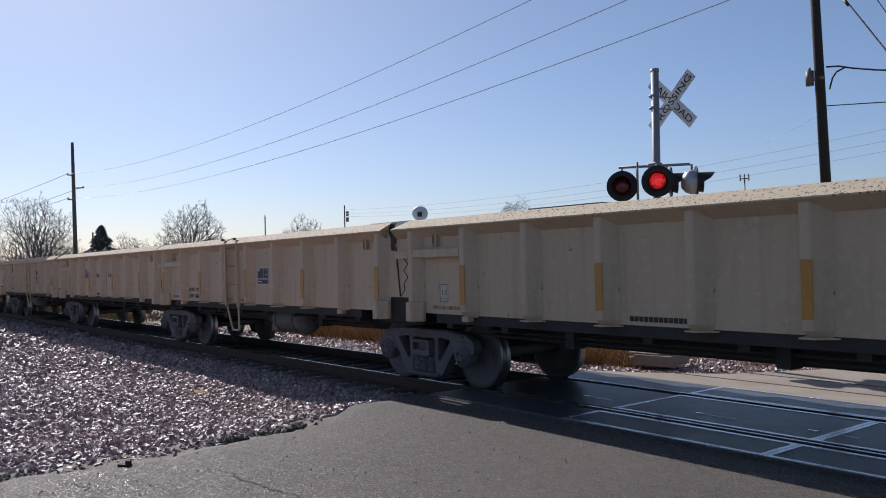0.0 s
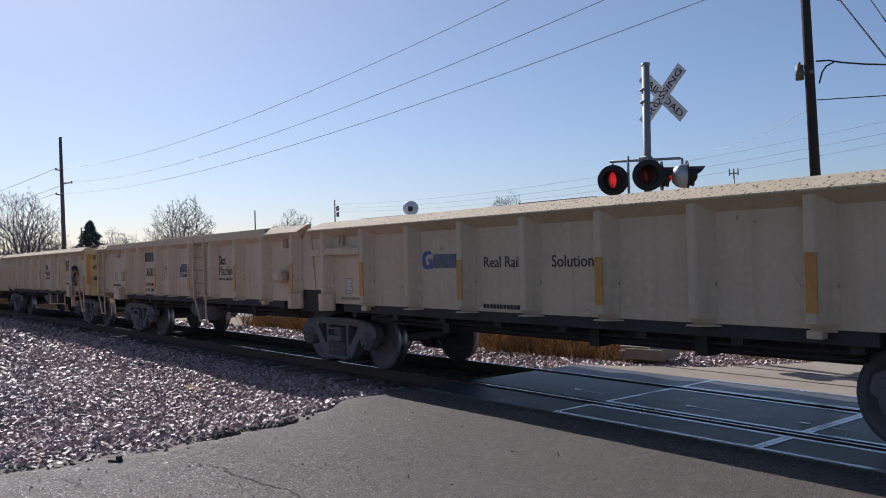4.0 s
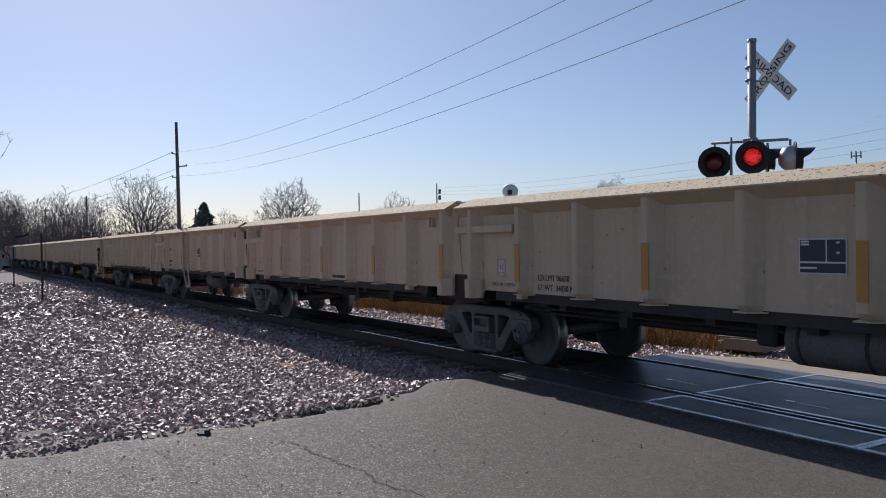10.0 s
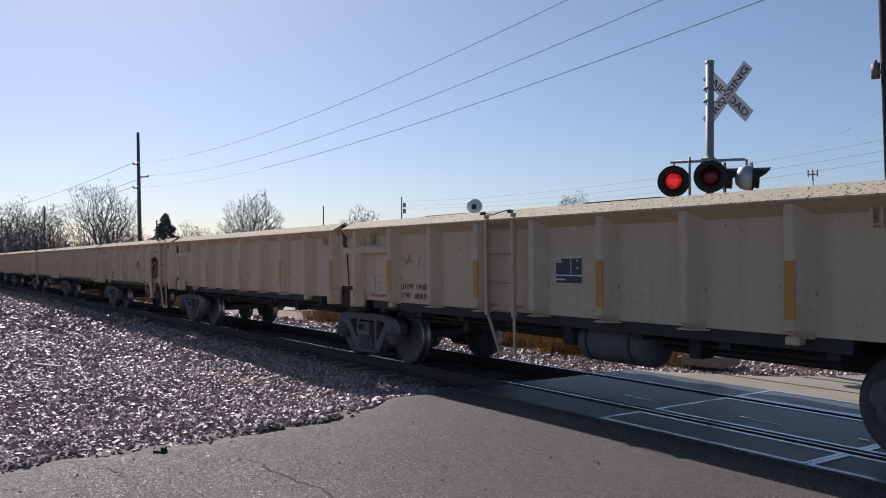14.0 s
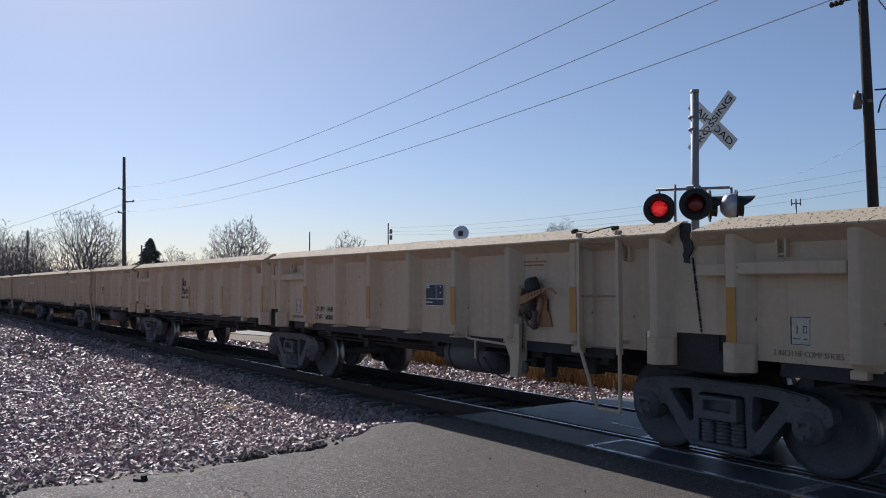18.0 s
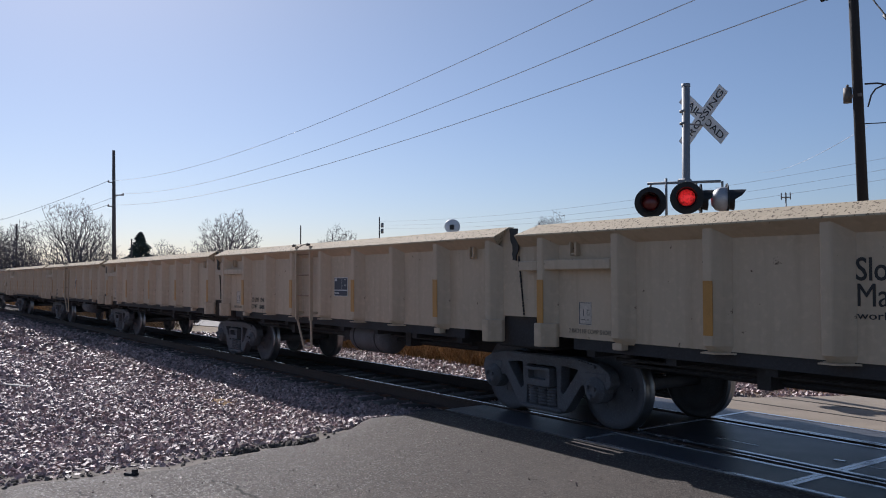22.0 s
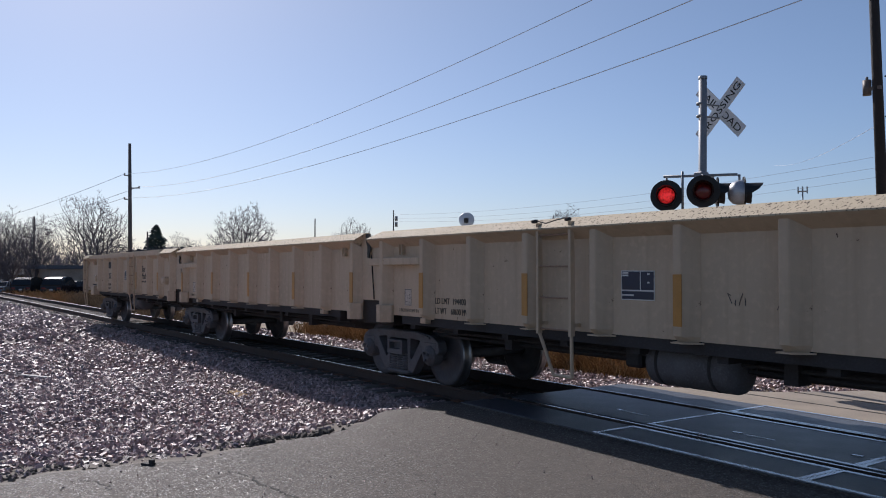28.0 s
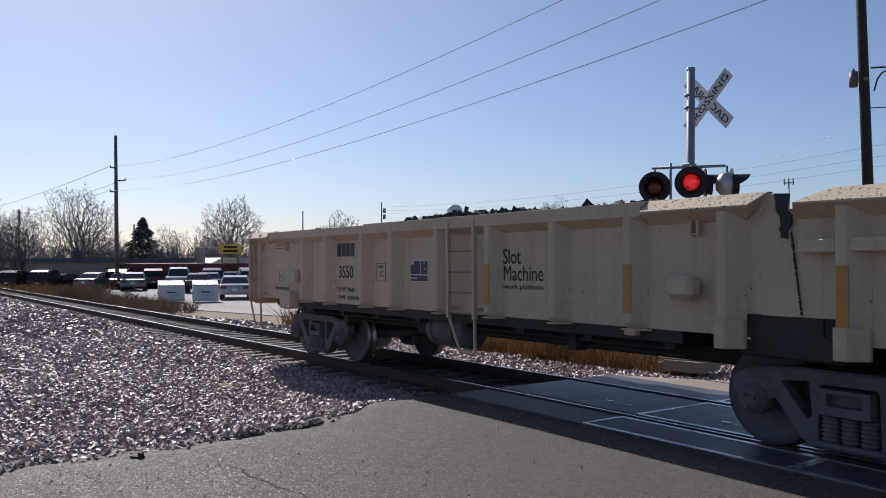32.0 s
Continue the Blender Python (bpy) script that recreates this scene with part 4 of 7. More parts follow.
RIBS = [0.58 + 1.111 * k for k in range(9)]
def middle_car():
    car = tagged(new("gondola_car"), "long cream articulated gondola car with ribbed sides", "rail car", "cars of the train")
    side_shell(car, 0.06, PITCH - 0.06, True, True, 0.03, 0.05)
    for k in range(9):
        x = RIBS[k]
        both(lambda s: on_wall("rib", RIB, car, x, s))
        if k in (1, 7):
            on_wall("rib_foot", FOOT, car, x)
        elif 0 < k < 8:
            on_wall("rib_plate", FLARE, car, x)
    for x in (RIBS[0], RIBS[8]):
        both(lambda s: on_wall("jack_pad", STEPBOX, car, x, s))
    joint_face(car, -0.18, 0.1)
    rj = random.Random(4)
    bm = bmesh.new()
    ragged = [(-0.05 + 0.005 * i + rj.uniform(-0.02, 0.015), 2.285 - 0.034 * i) for i in range(12)]
    ragged += [(0.10 - 0.003 * i + rj.uniform(-0.03, 0.02) - 0.02 * (i < 4), 1.90 + 0.034 * i) for i in range(12)]
    prism(bm, ragged, "y", -HALF - 0.035, -HALF - 0.02)
    part("joint_flap", bm, M_BLACK, car, "torn black rubber flap over the joint")
    bm = bmesh.new()
    for i in range(22):
        z = 1.27 + 0.031 * i
        w = rj.choice((0.001, 0.002, 0.003, 0.007))
        c = 0.165 - 0.09 * (z - 1.25) / 0.7
        box(bm, c - w, c + w + 0.004, -HALF - 0.018, -HALF, z, z + rj.uniform(0.024, 0.033))
    part("joint_seal", bm, M_UNDER, car, "dark worn joint seam")
    # added dark plates that keep sunlight from leaking through the notch
    part("joint_apron", boxed(-0.45, 0.45, -HALF + 0.05, -HALF + 0.07, 0.9, 1.30), M_UNDER, car, "dark plate added behind the notch to block sunlight")
    part("joint_apron", boxed(-0.45, 0.45, HALF - 0.07, HALF - 0.05, 0.9, 1.30), M_UNDER, car, "dark plate added behind the notch to block sunlight")
    part("connector", boxed(-0.55, 0.42, -1.25, 1.25, 0.86, 1.14, bev=0.03), M_UNDER, car, "dark articulated connector")
    # unseen cross plate, added only to block sun shining through the gap
    part("end_bulkhead", boxed(0.30, 0.33, -HALF + 0.03, HALF - 0.03, 1.1, 1.5), M_UNDER, car)
    part("grab_bar", boxed(0.20, 0.52, -HALF - 0.12, -HALF - 0.015, 1.78, 1.89, bev=0.01), M_CREAM, car)
    part("grab_bar", boxed(0.60, 1.62, -HALF - 0.12, -HALF - 0.015, 1.79, 1.90, bev=0.01), M_CREAM, car)
    for x in (1.02, 9.05):
        on_wall("tie_down", EYE, car, x)
    underframe(car, 0.45, PITCH - 0.45, tank=5.38)
    bm = bmesh.new()
    path_tube(bm, [(-0.5, -1.05, 1.02), (-0.2, -1.15, 0.98), (0.1, -1.2, 1.0), (0.3, -1.1, 1.04), (0.45, -1.0, 0.98)], 0.022)
    part("air_hose", bm, M_UNDER, car, "black air hose across the joint")
    pictogram(car, 1.15, 1.32)
    lettering(car, "2 INCH HF COMP SHOES", 0.90, 1.11, 0.05, m=M_FADED, width=0.62)
    return car

def end_plate(car, x, s):
    """The weathered yellow closed end, facing s along x, with its horizontal stiffeners."""
    a, b = (x - 0.05, x) if s > 0 else (x, x + 0.05)
    p = part("end_wall", boxed(a, b, -HALF + 0.02, HALF - 0.02, 1.02, 2.27), M_YEL, car, "rusty yellow end wall")
    for z in (1.42, 1.72, 2.0):
        part("end_stiffener", boxed(min(x, x + s * 0.09), max(x, x + s * 0.09), -1.3, 1.3, z - 0.06, z + 0.06, bev=0.02), M_YELRUST, p, "rust-eaten yellow stiffener")
    part("end_sill", boxed(min(x, x + s * 0.12), max(x, x + s * 0.12), -1.38, 1.38, 0.92, 1.2, bev=0.02), M_YEL, p)
    for sy in (-1, 1):
        part("corner_post", boxed(min(x - s * 0.12, x + s * 0.06), max(x - s * 0.12, x + s * 0.06), sy * 1.44 - 0.06, sy * 1.44 + 0.06, 0.95, 2.28, bev=0.015), M_CREAM, car)
    part("corner_strip", boxed(min(x + s * 0.062, x + s * 0.066), max(x + s * 0.062, x + s * 0.066), -1.49, -1.40, 1.25, 2.1), M_STRIP, car, "amber strip")
    bm = bmesh.new()
    box(bm, min(x, x + s * 0.55), max(x, x + s * 0.55), -0.12, 0.12, 0.74, 0.98, bev=0.02)
    box(bm, min(x + s * 0.5, x + s * 0.78), max(x + s * 0.5, x + s * 0.78), -0.2, 0.2, 0.72, 1.0, bev=0.06)
    part("coupler", bm, M_RUST, car, "rusty knuckle coupler")
    bm = bmesh.new()
    path_tube(bm, [(x + s * 0.1, -1.2, 0.98), (x + s * 0.25, -1.25, 0.92), (x + s * 0.25, -0.5, 0.9), (x + s * 0.1, 0.1, 0.96)], 0.02)
    part("uncoupling_lever", bm, M_CREAM, car, "bent uncoupling lever")
    bm = bmesh.new()
    path_tube(bm, [(x + s * 0.2, -0.35, 0.85), (x + s * 0.35, -0.35, 0.6), (x + s * 0.6, -0.3, 0.55), (x + s * 0.8, -0.28, 0.65)], 0.03)
    part("air_hose", bm, M_UNDER, car, "hanging black air hose")

def slot_words(car, x):
    lettering(car, "Slot", x, 1.69, 0.185, width=0.33)
    lettering(car, "Machine", x, 1.49, 0.185, width=0.72)
    lettering(car, "work platform", x + 0.01, 1.39, 0.062, width=0.71)

def hand_brake(car, x):
    """The brown lever gear bolted on an orange plate, with its chain."""
    w = -HALF
    bm = bmesh.new()
    prism(bm, [(x - 0.27, 1.33), (x - 0.20, 1.70), (x - 0.03, 1.70), (x + 0.12, 1.72), (x + 0.21, 1.52), (x + 0.29, 1.23), (x + 0.10, 1.22), (x - 0.04, 1.27)], "y", w - 0.022, w - 0.002)
    hb = part("brake_mount", bm, M_ORANGE, car, "faded orange mounting plate")
    part("mount_slot", boxed(x + 0.215, x + 0.24, w - 0.027, w - 0.021, 1.40, 1.54), M_BLACK, hb)
    bm = bmesh.new()
    box(bm, -0.03, 0.03, -0.10, -0.02, -0.17, 0.17, bev=0.012, turn=pose(x - 0.20, w, 1.50, 0, 12, 0))
    part("brake_strut", bm, M_RUSTPALE, hb, "rusty strut of the brake gear")
    bm = bmesh.new()
    box(bm, -0.10, 0.02, -0.08, -0.02, -0.02, 0.02, bev=0.008, turn=pose(x - 0.12, w, 1.67, 0, -6, 0))
    part("brake_strut", bm, M_RUSTPALE, hb, "rusty strut of the brake gear")
    bm = bmesh.new()
    box(bm, -0.025, 0.025, -0.07, -0.02, -0.14, 0.16, bev=0.01, turn=pose(x + 0.10, w, 1.40, 0, 16, 0))
    part("brake_strut", bm, M_RUSTPALE, hb, "rusty strut of the brake gear")
    bm = bmesh.new()
    turned(bm, [(0, 0.0), (0.105, 0.0), (0.118, 0.03), (0.10, 0.055), (0.06, 0.06), (0.055, 0.10), (0, 0.105)], (x - 0.09, w - 0.02, 1.43), (0, -1, 0), 16)
    for j in range(10):
        a = j * math.pi / 5
        box(bm, -0.014, 0.014, -0.05, 0.0, 0.10, 0.135, turn=pose(x - 0.09, w - 0.02, 1.43, 0, math.degrees(a), 0))
    part("brake_wheel", bm, M_GREASE, hb, "greasy toothed brake wheel")
    bm = bmesh.new()
    box(bm, -0.085, 0.075, -0.15, -0.02, -0.08, 0.09, bev=0.03, turn=pose(x + 0.04, w, 1.69, 0, -18, 0))
    tube(bm, (x - 0.03, w - 0.09, 1.74), (x + 0.10, w - 0.09, 1.77), 0.04, 0.028, n=9)
    part("brake_housing", bm, M_UNDER, hb, "black greasy gear housing")
    bm = bmesh.new()
    box(bm, -0.06, 0.05, -0.12, -0.02, -0.10, 0.08, bev=0.025, turn=pose(x - 0.02, w, 1.50, 0, 25, 0))
    box(bm, -0.035, 0.04, -0.10, -0.02, -0.11, 0.12, bev=0.02, turn=pose(x + 0.05, w, 1.30, 0, 14, 0))
    path_tube(bm, [(x - 0.10, w - 0.1, 1.36), (x + 0.0, w - 0.12, 1.24), (x + 0.06, w - 0.1, 1.22), (x + 0.08, w - 0.08, 1.33)], 0.014, 6)
    part("brake_pawl", bm, M_GREASE, hb, "greasy brown pawl and link")
    bm = bmesh.new()
    prism(bm, [(-0.16, -0.045), (-0.05, -0.055), (0.33, -0.016), (0.33, 0.016), (-0.05, 0.04), (-0.16, 0.03)], "y", -0.02, 0.0)
    tilt = pose(x, w - 0.12, 1.56, 0, -17, 0)
    bmesh.ops.transform(bm, matrix=tilt, verts=bm.verts)
    path_tube(bm, [(x + 0.30, w - 0.13, 1.655), (x + 0.40, w - 0.14, 1.665), (x + 0.47, w - 0.15, 1.63), (x + 0.51, w - 0.15, 1.61)], 0.012, 6)
    lv = part("brake_lever", bm, M_LEVER, hb, "rusty orange brake lever with holes")
    for k in range(5):
        part("lever_hole", tubed((0, -0.022, 0), (0, -0.025, 0), 0.012, n=8), M_BLACK, lv).matrix_basis = tilt @ Matrix.Translation((0.04 + 0.055 * k, 0, 0))
    chain(hb, [(x - 0.115, w - 0.10, 1.34), (x - 0.125, w - 0.09, 0.93)])

def chain(parent, pts, r=0.008, link=0.045):
    """A hanging chain along the points, its links turned in turn."""
    bm = bmesh.new()
    pts = [Vector(p) for p in pts]
    k = 0
    for a, b in zip(pts, pts[1:]):
        n = max(1, int((b - a).length / link))
        for i in range(n):
            p, q = a.lerp(b, i / n), a.lerp(b, (i + 1.25) / n)
            side = Vector((0.014, 0, 0)) if k % 2 else Vector((0, 0.014, 0))
            for sgn in (-1, 1):
                tube(bm, p + side * sgn, q + side * sgn, r * 0.7, n=5)
            tube(bm, p - side, p + side, r * 0.7, n=5)
            k += 1
    return part("brake_chain", bm, M_UNDER, parent, "dark hanging chain")

def guard_rail(car, x0, x1, pad):
    """The thin pipe guard under the sill, and a bar from its last post to the pad."""
    bm = bmesh.new()
    tube(bm, (x0 - 0.2, -1.36, 0.60), (x1, -1.36, 0.63), 0.012, n=6)
    tube(bm, (x1, -1.36, 0.90), (pad, -1.40, 0.90), 0.016, n=6)
    gr = part("guard_rail", bm, M_CREAM, car, "thin cream pipe guard rail")
    n = max(2, int((x1 - x0) / 0.85) + 1)
    for k in range(n):
        x = x0 + (x1 - x0) * k / (n - 1)
        part("guard_post", boxed(x - 0.016, x + 0.016, -1.38, -1.35, 0.58, 1.05), M_CREAM, gr)
    part("hanger_plate", boxed(x1 - 0.7, x1 - 0.6, -1.2, -1.1, 0.6, 1.0), M_UNDER, gr)

def tail_car(load=False):
    """A closed-end car: outer end at x = 0, joint at x = L."""
    L = 11.35
    car = tagged(new("end_gondola_car"), "cream gondola car with closed yellow end" + (", heaped with dark spoil" if load else " and ladders"), "rail car", "cars of the train")
    side_shell(car, 0.05, L - 0.06, False, True, 0, 0.05, fascia=(0.98, 4.6, 10.05))
    for x in (2.45, 3.3, 4.5, 5.35, 6.5, 7.6, 8.75, 9.85, 10.95):
        both(lambda s: on_wall("rib", RIB, car, x, s))
        on_wall("rib_plate", FLARE, car, x)
    on_wall("rib_foot", FOOT, car, 9.85)
    on_wall("jack_pad", STEPBOX, car, 10.95)
    for x in ((2.45, 4.5, 6.5, 8.75, 10.95) if not load else (7.6, 9.85)):
        on_wall("reflector_strip", STRIP, car, x, label="amber reflective strip")
    end_plate(car, 0.05, -1)
    ladder(car, 0.38, 0.5, 0.5)
    ladder(car, 7.07, 0.55, 0.57, rungs=5)
    data_plate(car, 5.93, 1.59)
    slot_words(car, 7.76)
    bars(car, 3.52, 1.81, 0.21, (0.12, 0.12, 0.11, 0.12), 0.03)
    lettering(car, "3550" if load else "3600", 3.56, 1.47, 0.20, width=0.48)
    lettering(car, "LD LMT 96650", 3.52, 1.25, 0.07, width=0.56)
    lettering(car, "LT WT  34850 MW", 3.52, 1.12, 0.07, width=0.72)
    bm = bmesh.new()
    for a, b, c, d in ((0, 0.34, 0, 0.008), (0, 0.34, 0.272, 0.28), (0, 0.008, 0, 0.28), (0.332, 0.34, 0, 0.28)):
        box(bm, 4.75 + a * 0.83, 4.75 + b * 0.83, -HALF - 0.005, -HALF - 0.001, 1.43 + c * 0.95, 1.43 + d * 0.95)
    part("stencil_box", bm, M_INK, car)
    lettering(car, "PLATE", 4.81, 1.625, 0.04)
    lettering(car, "C", 4.87, 1.50, 0.085)
    pictogram(car, 1.32, 1.45)
    lettering(car, "2 INCH HF COMP SHOES", 1.04, 1.22, 0.05, width=0.62)
    bars(car, 1.10, 2.02, 0.018, (0.09, 0.05, 0.12, 0.06), 0.012, m=M_REDINK)
    bars(car, 1.10, 1.97, 0.018, (0.12, 0.05, 0.16), 0.012, m=M_REDINK)
    part("tool_box", boxed(2.0, 2.28, -HALF - 0.17, -HALF - 0.002, 1.36, 1.58, bev=0.035), M_CREAM, car)
    part("bolster_pad", boxed(1.62, 2.04, -HALF - 0.18, -HALF + 0.1, 0.9, 1.2, bev=0.02), M_CREAM, car)
    ch = part("card_holder", boxed(2.19, 2.42, -HALF - 0.018, -HALF - 0.002, 1.12, 1.27, bev=0.005), M_CREAM, car)
    for a in (2.21, 2.31):
        part("card", boxed(a, a + 0.09, -HALF - 0.024, -HALF - 0.018, 1.14, 1.22), M_GREYW, ch, "pale card")
    bm = bmesh.new()
    box(bm, 10.36, 10.66, -HALF - 0.20, -HALF, 1.36, 1.57, bev=0.05)
    box(bm, 10.30, 10.40, -HALF - 0.15, -HALF, 1.40, 1.53, bev=0.03)
    part("valve_cover", bm, M_CREAM, car)
    for x in (0.43, 1.58, 10.6):
        on_wall("tie_down", EYE, car, x)
    underframe(car, 0.6, L - 0.45, tank=5.72, span=0.94)
    if load:
        gg = np.random.RandomState(9)
        spots = [(x, y, 2.075 + 0.017 * x + 0.10 * math.cos(y) + 0.05 * math.sin(x * 1.3) + gg.uniform(0, 0.06), 1) for x, y in zip(gg.uniform(0.4, L - 2.0, 2600), gg.uniform(-1.32, 1.32, 2600))]
        heap = stones("spoil_load", spots, M_COAL, "", 10, (0.035, 0.075))
        heap.parent = car
        del heap["category"]
        part("load_bed", boxed(0.4, L - 2.0, -1.33, 1.33, 1.8, 2.26), M_COAL, car, "dark packed spoil")
    return car

def lead_car():
    """A closed-end car: joint at x = 0, outer end at x = L."""
    L = 11.42
    car = tagged(new("end_gondola_car"), "cream gondola car with closed yellow end and brake gear", "rail car", "cars of the train")
    side_shell(car, 0.06, L - 0.05, True, False, 0.03, 0)
    for x in (0.53, 1.64, 2.75, 3.86, 5.05, 6.22, 7.58, 8.68, 9.88):
        both(lambda s: on_wall("rib", RIB, car, x, s))
        on_wall("rib_plate", FLARE, car, x)
    on_wall("rib_foot", FOOT, car, 1.64)
    on_wall("jack_pad", STEPBOX, car, 0.53)
    pictogram(car, 1.12, 1.36)
    lettering(car, "2 INCH HF COMP SHOES", 0.88, 1.12, 0.05, m=M_FADED, width=0.62)
    for x in (1.64, 3.86, 6.22, 8.68):
        on_wall("reflector_strip", STRIP, car, x, label="amber reflective strip")
    joint_face(car, -0.18, 0.1)
    # the same added plates against the sun leak at this joint
    for sy in (-1, 1):
        part("joint_apron", boxed(-0.45, 0.45, min(sy * (HALF - 0.05), sy * (HALF - 0.07)), max(sy * (HALF - 0.05), sy * (HALF - 0.07)), 0.9, 1.30), M_UNDER, car, "dark plate added behind the notch to block sunlight")
    part("connector", boxed(-0.55, 0.42, -1.25, 1.25, 0.86, 1.14, bev=0.03), M_UNDER, car, "dark articulated connector")
    part("grab_bar", boxed(0.14, 1.52, -HALF - 0.12, -HALF - 0.02, 1.83, 1.93, bev=0.01), M_CREAM, car)
    end_plate(car, L - 0.05, 1)
    ladder(car, L - 0.38, 0.42, 0.5, top=1.5, rungs=2)
    on_wall("tie_down", EYE, car, L - 0.5)
    data_plate(car, 5.79)
    slot_words(car, 6.46)
    pictogram(car, 9.19, 1.46)
    lettering(car, "2 INCH HF COMP SHOES", 8.94, 1.23, 0.05, width=0.62)
    bars(car, 10.02, 1.98, 0.016, (0.09, 0.05, 0.12, 0.06), 0.012, m=M_REDINK)
    bars(car, 10.02, 1.94, 0.016, (0.12, 0.05, 0.15), 0.012, m=M_REDINK)
    wy = -HALF - 0.003
    bm = bmesh.new()
    for pts in ([(0, 0.05), (0.0, 0.33), (0.06, 0.34), (0.06, 0.22), (0.14, 0.34), (0.17, 0.3), (0.09, 0.19), (0.18, 0.06), (0.13, 0.02), (0.06, 0.12), (0.06, 0.04), (0, 0.05)],
                [(0.2, 0.1), (0.19, 0.28), (0.25, 0.34), (0.31, 0.27), (0.3, 0.08), (0.24, 0.03), (0.2, 0.1)], [(0.235, 0.14), (0.24, 0.25), (0.27, 0.24), (0.265, 0.13), (0.235, 0.14)],
                [(0.33, 0.33), (0.4, 0.16), (0.38, -0.04), (0.45, -0.05), (0.46, 0.16), (0.54, 0.36), (0.48, 0.36), (0.43, 0.24), (0.38, 0.36), (0.33, 0.33)],
                [(0.44, -0.02), (0.55, 0.34), (0.62, 0.35), (0.71, 0.0), (0.64, -0.01), (0.62, 0.08), (0.55, 0.08), (0.52, -0.02), (0.44, -0.02)], [(0.56, 0.15), (0.59, 0.24), (0.61, 0.15), (0.56, 0.15)],
                [(0.37, 0.39), (0.38, 0.47), (0.42, 0.40), (0.44, 0.48)], [(0.47, 0.40), (0.46, 0.49), (0.50, 0.49)], [(0.55, 0.41), (0.54, 0.47), (0.58, 0.47)]):
        path_tube(bm, [(8.95 + a, wy, 1.60 + b) for a, b in pts], 0.0055, 4)
    part("painted_scrawl", bm, M_SCRAWL, car, "thin grey spray-painted outline letters")
    bm = bmesh.new()
    path_tube(bm, [(8.15, wy, 1.43), (8.45, wy, 1.42), (8.37, wy, 1.52), (8.33, wy, 1.6)], 0.004, 4)
    path_tube(bm, [(8.18, wy, 1.5), (8.22, wy, 1.62), (8.26, wy, 1.5), (8.3, wy, 1.58)], 0.003, 4)
    part("painted_scrawl", bm, M_SCRAWL, car, "faint spray-painted squiggle")
    lettering(car, "LD LMT 96650", 1.9, 1.22, 0.075, width=0.6)
    lettering(car, "LT WT  34850 MW", 1.9, 1.10, 0.075, width=0.78)
    hand_brake(car, 10.18)
    part("bolster_pad", boxed(9.66, 9.95, -HALF - 0.18, -HALF + 0.1, 0.88, 1.22, bev=0.015), M_CREAM, car)
    part("hanger", boxed(9.84, 9.95, -HALF - 0.1, -HALF, 0.6, 0.88, bev=0.01), M_CREAM, car)
    part("card_holder", boxed(9.14, 9.4, -HALF - 0.02, -HALF - 0.002, 1.09, 1.16), M_UNDER, car)
    guard_rail(car, 6.74, 8.53, 9.63)
    chain(car, [(9.88, -HALF - 0.1, 0.66), (9.5, -1.3, 0.64), (9.1, -1.2, 0.68)])
    underframe(car, 0.45, L - 0.6, tank=5.2)
    return car

# trucks
def wheel_of(s):
    bm = bmesh.new()
    y = s * 0.7525
    turned(bm, [(0.08, -0.10), (0.12, -0.09), (0.14, -0.04), (0.34, -0.02), (0.37, -0.06), (0.41, -0.10), (0.455, -0.10), (0.486, -0.088), (0.484, -0.074), (0.465, -0.064), (0.46, 0.0), (0.457, 0.05), (0.37, 0.05), (0.34, 0.02), (0.14, 0.03), (0.10, 0.07), (0.08, 0.07)], (0, y, 0), (0, s, 0), 32)
    for j in range(3):
        a = 2 * math.pi * j / 3
        tube(bm, (0.24 * math.cos(a), y + s * 0.005, 0.24 * math.sin(a)), (0.24 * math.cos(a), y + s * 0.035, 0.24 * math.sin(a)), 0.03, n=6)
    me = mesh_of("wheel", bm, [M_WHEEL, M_TREAD])
    for f in me.polygons:
        rr = math.hypot(f.center.x, f.center.z)
        f.material_index = 1 if rr > 0.445 else 0
    return me
WHEELS = {s: wheel_of(s) for s in (-1, 1)}

def rounded(pts, r, n=3):
    """The polygon with its corners rounded."""
    out = []
    for i, p in enumerate(pts):
        p, a, b = Vector(p), Vector(pts[i - 1]), Vector(pts[(i + 1) % len(pts)])
        p0, p1 = p + (a - p).normalized() * r, p + (b - p).normalized() * r
        for k in range(n + 1):
            t = k / n
            out.append(p0 * (1 - t) ** 2 + p * 2 * t * (1 - t) + p1 * t * t)
    return out

def plate(loops, y0, y1, bev=0.0):
    """A thick upright plate in the x-z plane: the first loop is its outline, the rest are openings."""
    bm = bmesh.new()
    edges = []
    for lp in loops:
        vs = [bm.verts.new((p[0], y0, p[1])) for p in lp]
        edges += [bm.edges.new((vs[i], vs[(i + 1) % len(vs)])) for i in range(len(vs))]
    bmesh.ops.triangle_fill(bm, use_beauty=True, use_dissolve=False, edges=edges)
    ext = bmesh.ops.extrude_face_region(bm, geom=bm.faces[:])
    bmesh.ops.translate(bm, vec=(0, y1 - y0, 0), verts=[g for g in ext["geom"] if isinstance(g, bmesh.types.BMVert)])
    bmesh.ops.recalc_face_normals(bm, faces=bm.faces)
    if bev:
        sharp = [e for e in bm.edges if len(e.link_faces) == 2 and e.calc_face_angle(0) > 1.2]
        bmesh.ops.bevel(bm, geom=sharp, offset=bev, segments=2, profile=0.6, affect="EDGES")
    return bm

